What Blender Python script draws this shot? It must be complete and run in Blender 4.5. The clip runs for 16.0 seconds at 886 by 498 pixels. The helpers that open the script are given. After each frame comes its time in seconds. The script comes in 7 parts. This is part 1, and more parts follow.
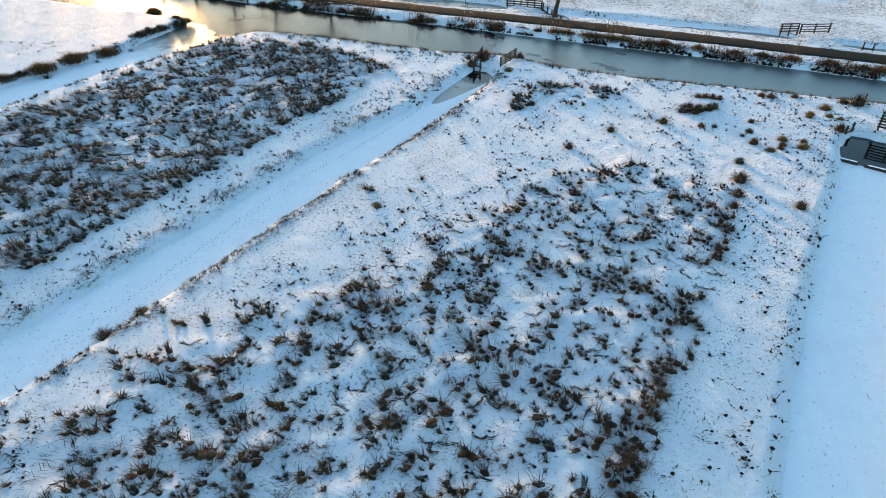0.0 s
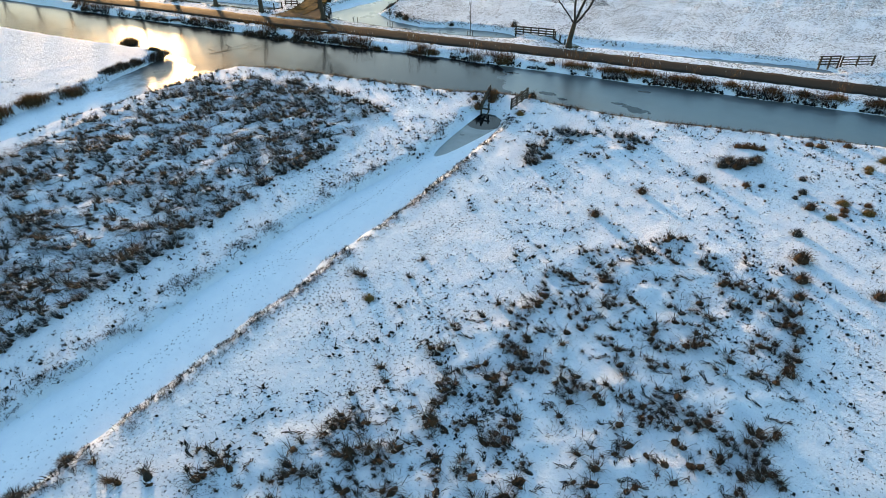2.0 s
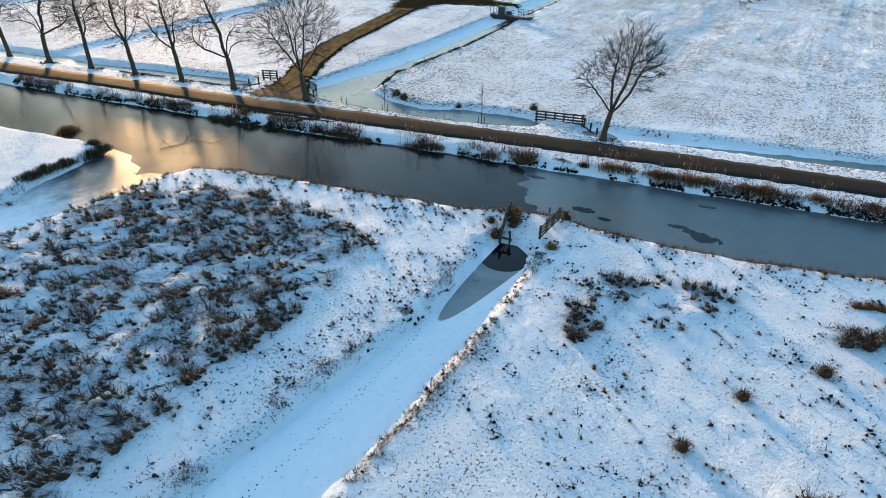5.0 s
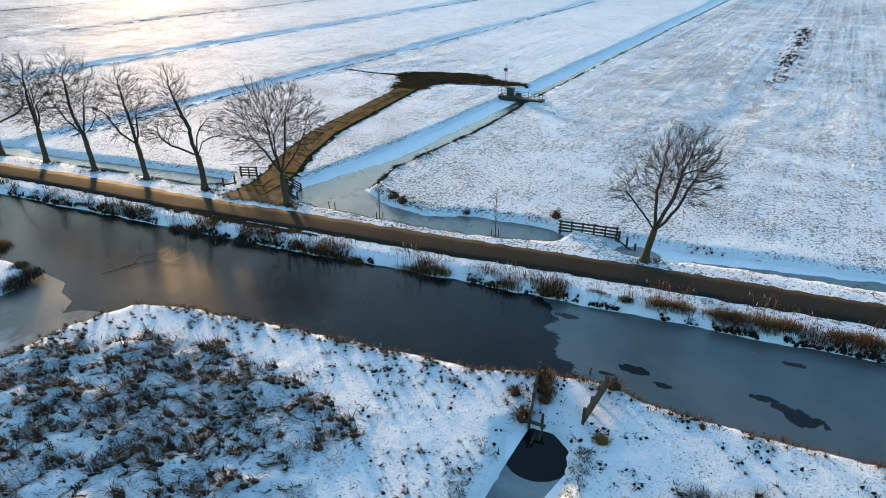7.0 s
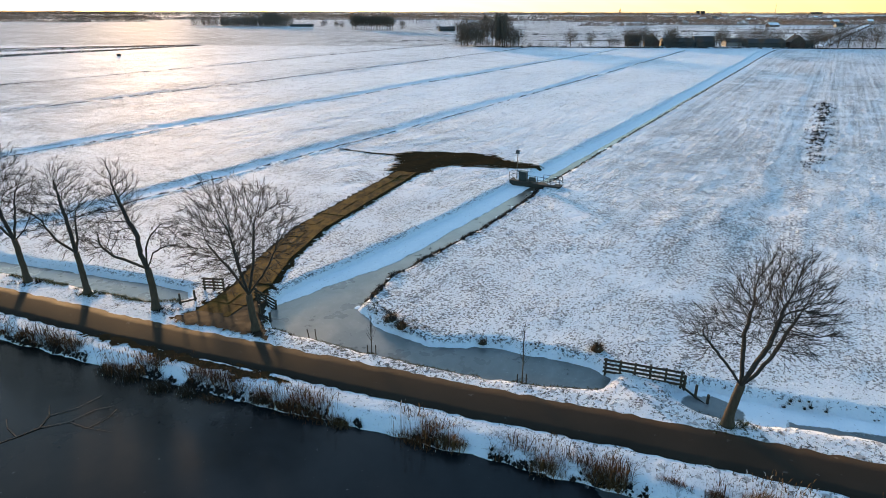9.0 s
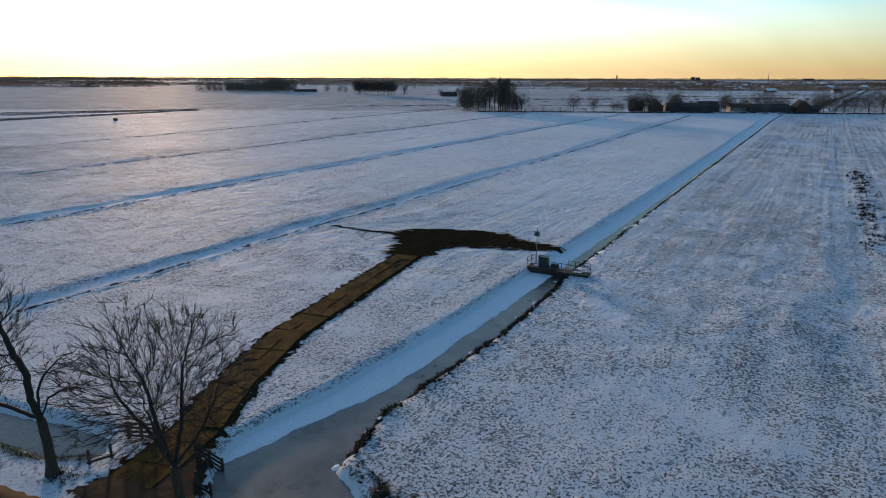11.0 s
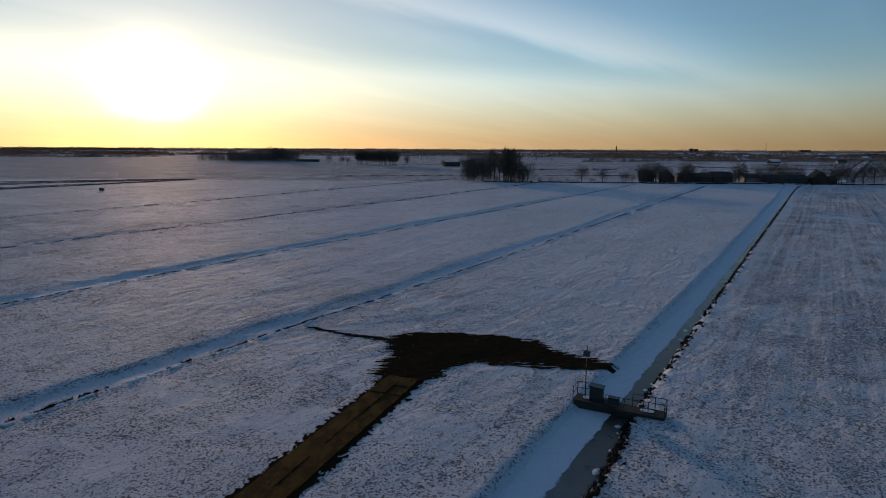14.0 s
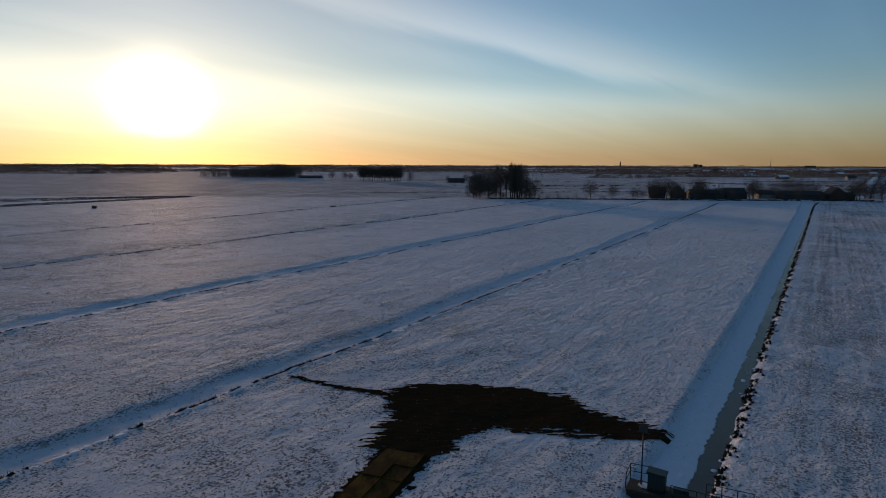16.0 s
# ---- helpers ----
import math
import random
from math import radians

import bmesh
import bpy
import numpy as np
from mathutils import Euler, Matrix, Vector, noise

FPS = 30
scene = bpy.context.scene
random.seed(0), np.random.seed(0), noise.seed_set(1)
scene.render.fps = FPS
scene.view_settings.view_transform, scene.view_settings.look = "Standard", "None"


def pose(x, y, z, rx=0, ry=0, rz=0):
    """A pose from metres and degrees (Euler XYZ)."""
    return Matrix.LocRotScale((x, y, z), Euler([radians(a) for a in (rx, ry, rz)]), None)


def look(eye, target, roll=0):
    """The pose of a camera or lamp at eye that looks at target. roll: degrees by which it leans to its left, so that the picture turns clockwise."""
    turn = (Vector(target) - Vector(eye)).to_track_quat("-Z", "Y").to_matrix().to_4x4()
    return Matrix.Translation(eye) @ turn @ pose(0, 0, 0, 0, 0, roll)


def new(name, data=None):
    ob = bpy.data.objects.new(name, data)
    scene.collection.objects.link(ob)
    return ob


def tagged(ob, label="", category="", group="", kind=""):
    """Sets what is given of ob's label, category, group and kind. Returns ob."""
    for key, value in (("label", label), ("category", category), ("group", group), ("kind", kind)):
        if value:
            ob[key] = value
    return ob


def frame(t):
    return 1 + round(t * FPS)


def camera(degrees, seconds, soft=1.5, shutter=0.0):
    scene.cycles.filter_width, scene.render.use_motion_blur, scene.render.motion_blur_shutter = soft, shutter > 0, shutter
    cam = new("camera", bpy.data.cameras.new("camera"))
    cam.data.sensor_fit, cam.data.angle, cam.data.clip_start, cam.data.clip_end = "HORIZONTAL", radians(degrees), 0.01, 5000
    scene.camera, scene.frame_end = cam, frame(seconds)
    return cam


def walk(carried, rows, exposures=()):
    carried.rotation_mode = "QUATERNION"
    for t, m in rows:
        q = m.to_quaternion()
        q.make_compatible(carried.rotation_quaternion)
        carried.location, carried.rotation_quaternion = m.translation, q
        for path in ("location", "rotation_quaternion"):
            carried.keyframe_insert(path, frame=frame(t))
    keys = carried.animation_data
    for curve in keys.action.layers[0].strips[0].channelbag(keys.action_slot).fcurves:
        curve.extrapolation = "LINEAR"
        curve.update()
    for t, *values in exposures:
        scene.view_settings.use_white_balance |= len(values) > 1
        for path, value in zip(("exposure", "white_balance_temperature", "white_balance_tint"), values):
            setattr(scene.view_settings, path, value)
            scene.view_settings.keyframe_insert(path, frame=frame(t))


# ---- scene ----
# ---------------------------------------------------------------- camera
cam = camera(70.0, 16.0, soft=0.7)
# seconds, x, y, z, yaw, pitch, roll
PATH = [
    (0.0, 0.197, -8.987, 22.759, -0.29, -35.78, -0.45), (0.5, 0.136, -7.036, 22.774, -0.34, -35.61, -0.43),
    (1.0, 0.097, -4.854, 22.784, -0.32, -35.47, -0.41), (1.5, 0.058, -2.507, 22.788, -0.28, -35.3, -0.35),
    (2.0, 0.0, 0.0, 22.776, -0.26, -35.11, -0.3), (2.5, -0.023, 2.659, 22.752, -0.22, -34.9, -0.25),
    (3.0, -0.057, 5.442, 22.706, -0.18, -34.68, -0.22), (5.5, -0.298, 20.096, 22.535, -0.03, -30.73, -0.28),
    (6.0, -0.375, 23.289, 22.522, -0.01, -29.39, -0.28), (6.5, -0.484, 26.501, 22.489, 0.04, -27.98, -0.28),
    (7.0, -0.619, 29.676, 22.425, 0.05, -26.56, -0.25), (7.5, -0.782, 32.855, 22.342, 0.03, -25.12, -0.23),
    (8.0, -0.96, 36.024, 22.237, 0.0, -23.66, -0.2), (8.5, -1.131, 39.253, 22.125, -0.01, -22.21, -0.17),
    (9.0, -1.285, 42.505, 22.013, 0.0, -20.75, -0.12), (9.5, -1.446, 45.823, 21.92, 0.01, -19.32, -0.11),
    (10.0, -1.616, 49.155, 21.833, 0.03, -17.78, -0.12), (12.5, -2.219, 67.613, 21.0, 0.25, -12.5, -0.26),
    (13.0, -2.352, 71.112, 20.826, 0.26, -11.46, -0.27), (13.5, -2.502, 74.393, 20.682, 0.28, -10.33, -0.28),
    (14.0, -2.685, 77.503, 20.597, 0.31, -9.17, -0.27), (14.5, -2.877, 80.486, 20.562, 0.34, -8.03, -0.25),
    (15.0, -3.04, 83.349, 20.529, 0.36, -7.71, -0.23), (15.5, -3.184, 86.278, 20.498, 0.46, -7.71, -0.2),
    (16.0, -3.333, 89.296, 20.475, 0.64, -7.74, -0.18),
]
EXPOSURES = [(0.0, 3.13, 8700, 5), (3.0, 3.08, 8250, 3), (5.5, 3.04, 7800, 1), (7.0, 3.0, 7750, 1), (9.0, 2.82, 7850, 4), (10.0, 2.25, 7300, 5), (12.3, 0.94, 6600, 9), (13.0, 0.70, 6650, 11), (14.5, 0.42, 6700, 13), (16.0, 0.34, 6700, 13)]
walk(cam, [(t, pose(x, y, z, 90 + p, r, w)) for t, x, y, z, w, p, r in PATH], EXPOSURES)

# ---------------------------------------------------------------- world and sun
SUN_AZ, SUN_EL = radians(24.3), radians(4.6)      # azimuth to the left of +y
SUN_DIR = Vector((-math.sin(SUN_AZ) * math.cos(SUN_EL), math.cos(SUN_AZ) * math.cos(SUN_EL), math.sin(SUN_EL)))


class Nodes:
    """A small builder for node trees."""

    def __init__(self, tree):
        self.tree = tree
        tree.nodes.clear()

    def add(self, kind, **props):
        n = self.tree.nodes.new(kind)
        for key, value in props.items():
            if key == "operation":
                n.operation = value
            elif key == "blend":
                n.data_type = "RGBA"
                n.blend_type = value
        return n

    def put(self, socket, value):
        if isinstance(value, bpy.types.NodeSocket):
            self.tree.links.new(value, socket)
        elif value is not None:
            socket.default_value = value

    def math(self, op, a, b=None, c=None, clamp=False):
        n = self.add("ShaderNodeMath", operation=op)
        n.use_clamp = clamp
        for k, v in enumerate((a, b, c)):
            self.put(n.inputs[k], v)
        return n.outputs[0]

    def vmath(self, op, a, b=None):
        n = self.add("ShaderNodeVectorMath", operation=op)
        self.put(n.inputs[0], a)
        self.put(n.inputs[1], b)
        return n

    def mix(self, fac, a, b, blend="MIX"):
        n = self.add("ShaderNodeMix", blend=blend)
        self.put(n.inputs[0], fac)
        self.put(n.inputs[6], a)
        self.put(n.inputs[7], b)
        return n.outputs[2]

    def noise(self, vec, scale, detail=3.0, rough=0.55, distort=0.0):
        n = self.add("ShaderNodeTexNoise")
        self.put(n.inputs["Vector"], vec)
        self.put(n.inputs["Scale"], scale)
        self.put(n.inputs["Detail"], detail)
        self.put(n.inputs["Roughness"], rough)
        self.put(n.inputs["Distortion"], distort)
        return n.outputs[0]

    def ramp(self, value, lo, hi, a=0.0, b=1.0):
        n = self.add("ShaderNodeMapRange")
        n.interpolation_type = "SMOOTHSTEP"
        for k, v in enumerate((value, lo, hi, a, b)):
            self.put(n.inputs[k], v)
        return n.outputs[0]

    def scaled(self, vec, sx, sy, sz):
        return self.vmath("MULTIPLY", vec, (sx, sy, sz)).outputs[0]

    def coords(self):
        return self.add("ShaderNodeTexCoord").outputs["Object"]

    def position(self):
        return self.add("ShaderNodeNewGeometry").outputs["Position"]

    def split(self, vec):
        n = self.add("ShaderNodeSeparateXYZ")
        self.put(n.inputs[0], vec)
        return n.outputs

    def bump(self, height, strength, distance):
        n = self.add("ShaderNodeBump")
        self.put(n.inputs["Height"], height)
        self.put(n.inputs["Strength"], strength)
        self.put(n.inputs["Distance"], distance)
        return n.outputs[0]


def build_world():
    world = bpy.data.worlds.new("winter_sky")
    scene.world = world
    world.use_nodes = True
    n = Nodes(world.node_tree)
    sky = n.add("ShaderNodeTexSky")
    sky.sky_type = "NISHITA"
    sky.sun_disc = False
    sky.sun_elevation = SUN_EL
    sky.sun_rotation = -SUN_AZ
    sky.air_density, sky.dust_density, sky.ozone_density = 1.0, 0.2, 3.3
    way = n.vmath("NORMALIZE", n.add("ShaderNodeTexCoord").outputs["Generated"]).outputs[0]
    x, y, z = n.split(way)
    aim = n.add("ShaderNodeCombineXYZ")                       # the haze at the horizon goes on below it
    n.put(aim.inputs[0], x)
    n.put(aim.inputs[1], y)
    n.put(aim.inputs[2], n.math("MAXIMUM", z, 0.006))
    n.put(sky.inputs[0], aim.outputs[0])
    # thin high cloud in front of the sun scatters its light forward
    near = n.math("MAXIMUM", n.vmath("DOT_PRODUCT", way, tuple(SUN_DIR)).outputs["Value"], 0.0)
    up = n.math("MAXIMUM", z, 0.0)
    fall = n.math("DIVIDE", 1.0, n.math("ADD", 1.0, n.math("POWER", n.math("MULTIPLY", up, 3.2), 2.0)))
    veil = n.math("MULTIPLY", n.math("MULTIPLY", n.math("POWER", near, 2.1), fall), 3.8)
    glow = n.math("ADD", n.math("MULTIPLY", n.math("POWER", near, 60.0), 0.20), n.math("MULTIPLY", n.math("POWER", near, 1000.0), 30.0))
    deck = n.ramp(n.math("ADD", z, n.math("MULTIPLY", n.math("SUBTRACT", n.noise(n.scaled(way, 9.0, 9.0, 60.0), 1.0, 3.0, 0.6), 0.5), 0.02)), 0.030, 0.046, 0.30, 1.0)     # a bank of low haze cuts the glow off below
    glow = n.math("MULTIPLY", glow, deck)
    flat = n.math("DIVIDE", 1.0, n.math("ADD", up, 0.10))
    comb = n.add("ShaderNodeCombineXYZ")
    n.put(comb.inputs[0], n.math("MULTIPLY", x, flat))
    n.put(comb.inputs[1], n.math("MULTIPLY", y, flat))
    turn = n.add("ShaderNodeVectorRotate")
    turn.rotation_type = "Z_AXIS"
    n.put(turn.inputs["Vector"], comb.outputs[0])
    turn.inputs["Angle"].default_value = radians(-52)
    streak = n.noise(n.scaled(turn.outputs[0], 0.35, 2.0, 1.0), 0.9, 4.0, 0.5, 0.5)
    wisp = n.ramp(streak, 0.36, 0.72)
    # a sheet of cirrus to the west, with a long tongue that slopes down to the north-east
    across = n.math("DIVIDE", x, n.math("MAXIMUM", y, 0.08))
    rag = n.math("MULTIPLY", n.math("SUBTRACT", streak, 0.5), 0.05)
    d = n.math("ADD", n.math("SUBTRACT", z, n.math("SUBTRACT", 0.182, n.math("MULTIPLY", across, 0.2025))), rag)
    tongue = n.math("MULTIPLY", n.ramp(d, -0.014, 0.016), n.ramp(d, 0.085, 0.0))
    tongue = n.math("MULTIPLY", tongue, n.ramp(across, 0.62, 0.25))
    sheet = n.math("MULTIPLY", n.ramp(n.math("ADD", across, n.math("MULTIPLY", rag, 5.0)), 0.42, -0.45), n.ramp(z, 0.05, 0.12))
    haze = n.ramp(n.math("ADD", n.math("ADD", z, rag), n.math("MULTIPLY", across, 0.045)), 0.135, 0.095)
    haze = n.math("MULTIPLY", haze, n.ramp(across, 1.1, -0.15, 0.34, 1.0))
    cover = n.math("ADD", n.math("MULTIPLY", tongue, 0.6), n.math("ADD", n.math("MULTIPLY", sheet, 0.19), n.math("MULTIPLY", haze, 0.40)))
    veil = n.math("MULTIPLY", veil, n.math("ADD", 0.44, n.math("ADD", cover, n.math("MULTIPLY", wisp, 0.18))))
    high = n.mix(n.ramp(cover, 0.0, 0.7), n.mix(n.ramp(across, -0.25, 0.45), (1.0, 0.95, 0.80, 1.0), (0.50, 0.76, 1.0, 1.0)), (1.0, 0.94, 0.84, 1.0))
    high = n.mix(n.ramp(near, 0.86, 0.995), high, (1.0, 0.82, 0.53, 1.0))
    tone = n.mix(n.ramp(z, 0.0, 0.13), (1.0, 0.72, 0.56, 1.0), high)
    thin = n.add("ShaderNodeVectorMath", operation="SCALE")
    n.put(thin.inputs[0], tone)
    n.put(thin.inputs["Scale"], veil)
    lit = n.add("ShaderNodeVectorMath", operation="SCALE")
    lit.inputs[0].default_value = (1.0, 0.78, 0.54)
    n.put(lit.inputs["Scale"], glow)
    rosy = n.add("ShaderNodeVectorMath", operation="SCALE")        # dust in the lowest air, lit from behind
    rosy.inputs[0].default_value = (1.0, 0.60, 0.46)
    n.put(rosy.inputs["Scale"], n.math("MULTIPLY", n.ramp(z, 0.16, 0.0), n.ramp(y, -0.3, 0.8, 0.1, 0.75)))
    lit = n.vmath("ADD", lit.outputs[0], rosy.outputs[0])
    total = n.vmath("ADD", n.vmath("ADD", sky.outputs[0], thin.outputs[0]).outputs[0], lit.outputs[0]).outputs[0]
    dim = n.add("ShaderNodeVectorMath", operation="SCALE")      # low haze takes some light near the horizon
    n.put(dim.inputs[0], total)
    n.put(dim.inputs["Scale"], n.ramp(z, 0.0, 0.10, 0.53, 1.0))
    back = n.add("ShaderNodeBackground")
    n.put(back.inputs[0], dim.outputs[0])
    back.inputs[1].default_value = 0.10
    out = n.add("ShaderNodeOutputWorld")
    n.put(out.inputs[0], back.outputs[0])


build_world()
sun = new("sun", bpy.data.lights.new("sun", "SUN"))
sun.data.energy = 1.08
sun.data.angle = radians(4.0)
sun.data.color = (1.0, 0.63, 0.37)
sun.matrix_world = look((0, 0, 100), Vector((0, 0, 100)) - SUN_DIR)


# ---------------------------------------------------------------- materials
def material(name):
    m = bpy.data.materials.new(name)
    m.use_nodes = True
    n = Nodes(m.node_tree)
    bsdf = n.add("ShaderNodeBsdfPrincipled")
    out = n.add("ShaderNodeOutputMaterial")
    n.put(out.inputs[0], bsdf.outputs[0])
    return m, n, bsdf


def finish(n, bsdf, colour, rough=0.7, normal=None, metal=0.0, spec=0.5):
    n.put(bsdf.inputs["Base Color"], colour)
    n.put(bsdf.inputs["Roughness"], rough)
    n.put(bsdf.inputs["Metallic"], metal)
    n.put(bsdf.inputs["Specular IOR Level"], spec)
    if normal is not None:
        n.put(bsdf.inputs["Normal"], normal)


SNOW = (0.82, 0.84, 0.88, 1.0)


def snow_ground():
    """Snow with grass and soil showing through. Local x runs across the ditches, y along them."""
    m, n, b = material("snowy_grass")
    p = n.coords()
    x, y, z = n.split(p)
    wide = n.noise(n.scaled(p, 1.0, 0.55, 1.0), 0.045, 3.0)
    patch = n.noise(n.scaled(p, 0.75, 0.5, 1.0), 0.42, 4.0, 0.6)
    drift = n.noise(n.scaled(p, 0.6, 1.0, 1.0), 0.13, 4.0, 0.6, 0.6)
    spot = n.noise(p, 6.2, 3.0, 0.6)
    clod = n.noise(n.scaled(p, 1.0, 0.85, 1.0), 5.4, 2.0, 0.55)
    fine = n.noise(p, 13.0, 2.0, 0.6)
    lines = n.noise(n.scaled(p, 1.6, 0.02, 1.0), 1.0, 2.0)
    # meadows beyond the road are more thinly covered than the banks and the near fields
    meadow = n.ramp(y, 58.0, 66.0)
    level = n.math("ADD", n.math("MULTIPLY", n.math("SUBTRACT", patch, 0.5), 0.19), n.math("MULTIPLY", n.math("SUBTRACT", wide, 0.5), 0.16))
    level = n.math("ADD", level, n.math("MULTIPLY", n.math("SUBTRACT", lines, 0.5), n.math("MULTIPLY", meadow, 0.06)))
    level = n.math("SUBTRACT", level, n.math("MULTIPLY", n.ramp(drift, 0.50, 0.70), n.math("MULTIPLY", meadow, 0.07)))     # smooth blown snow
    stubble = n.math("MULTIPLY", meadow, n.ramp(x, -54.0, -49.5))               # the mown field east of the ditch, also darkened for light falloff
    # bare share rises further out to paint in the light falling off
    level = n.math("ADD", level, n.math("MULTIPLY", stubble, n.math("MULTIPLY", n.math("SUBTRACT", n.noise(n.scaled(p, 1.1, 0.012, 1.0), 1.0, 3.0, 0.6), 0.25), n.ramp(y, 110.0, 190.0, 0.07, 0.27))))
    level = n.math("ADD", level, n.math("SUBTRACT", n.math("MULTIPLY", meadow, n.math("SUBTRACT", n.ramp(y, 95.0, 200.0, 0.046, 0.004), n.ramp(y, 74.0, 84.0, 0.014, 0.002))), 0.036))
    western = n.math("MULTIPLY", meadow, n.ramp(x, -60.0, -78.0))              # rougher grazing towards the west
    mottle = n.math("SUBTRACT", n.noise(n.scaled(p, 1.0, 0.7, 1.0), 1.1, 3.0, 0.6), 0.5)
    level = n.math("ADD", level, n.math("MULTIPLY", western, n.math("ADD", n.ramp(x, -130.0, -200.0, 0.010, 0.045), n.math("MULTIPLY", mottle, 0.14))))
    level = n.math("ADD", level, n.ramp(n.math("SUBTRACT", n.math("MULTIPLY", y, 0.86), n.math("MULTIPLY", x, 0.51)), 455.0, 475.0, 0.0, 0.075))               # thin snow beyond the farms
    coarse = n.math("ADD", n.math("MULTIPLY", spot, n.math("SUBTRACT", 1.0, meadow)), n.math("MULTIPLY", clod, meadow))
    grain = n.math("ADD", n.math("MULTIPLY", coarse, 0.70), n.math("MULTIPLY", fine, 0.30))
    bare = n.ramp(n.math("ADD", grain, level), 0.556, 0.600)
    tuft = n.ramp(n.math("ADD", n.noise(n.scaled(p, 1.0, 0.7, 1.0), 2.1, 2.0, 0.6), n.math("MULTIPLY", level, 0.8)), 0.575, 0.66)
    bare = n.math("MAXIMUM", bare, n.math("MULTIPLY", tuft, n.math("MULTIPLY", meadow, 0.62)))
    bare = n.math("MULTIPLY", bare, n.ramp(z, -0.30, -0.12))
    tint = n.mix(n.noise(p, 0.9, 2.0), (0.012, 0.011, 0.010, 1.0), (0.045, 0.037, 0.029, 1.0))
    powder = n.mix(n.noise(n.scaled(p, 1.2, 0.25, 1.0), 0.35, 4.0, 0.6), (0.75, 0.79, 0.87, 1.0), (0.87, 0.89, 0.93, 1.0))
    colour = n.mix(n.math("MULTIPLY", bare, n.math("SUBTRACT", 0.84, n.math("MULTIPLY", n.ramp(y, 80.0, 150.0), 0.16))), powder, tint)
    height = n.math("ADD", n.math("MULTIPLY", n.noise(p, 2.6, 6.0, 0.72), 0.6), n.math("MULTIPLY", bare, 0.22))
    height = n.math("ADD", height, n.math("MULTIPLY", n.noise(n.scaled(p, 1.0, 0.5, 1.0), 0.8, 3.0), n.ramp(y, 80.0, 130.0, 0.6, 2.3)))
    height = n.math("ADD", height, n.math("MULTIPLY", n.noise(p, 8.0, 3.0, 0.65), n.ramp(y, 40.0, 80.0, 0.16, 0.0)))
    height = n.math("ADD", height, n.math("MULTIPLY", n.math("ADD", drift, patch), n.math("MULTIPLY", meadow, 0.85)))
    normal = n.bump(height, 1.0, 0.42)
    finish(n, b, colour, n.math("ADD", 0.78, n.math("MULTIPLY", bare, 0.2)), normal, spec=n.math("MULTIPLY", n.math("SUBTRACT", 1.0, bare), 0.10))
    return m


def snow_plain(name="packed_snow"):
    m, n, b = material(name)
    p = n.coords()
    tone = n.noise(p, 0.8, 4.0)
    colour = n.mix(tone, (0.76, 0.80, 0.85, 1.0), (0.86, 0.87, 0.90, 1.0))
    height = n.math("ADD", n.noise(p, 3.0, 5.0, 0.6), n.math("MULTIPLY", n.noise(p, 0.5, 2.0), 1.5))
    finish(n, b, colour, 0.9, n.bump(height, 0.4, 0.06), spec=0.10)
    return m


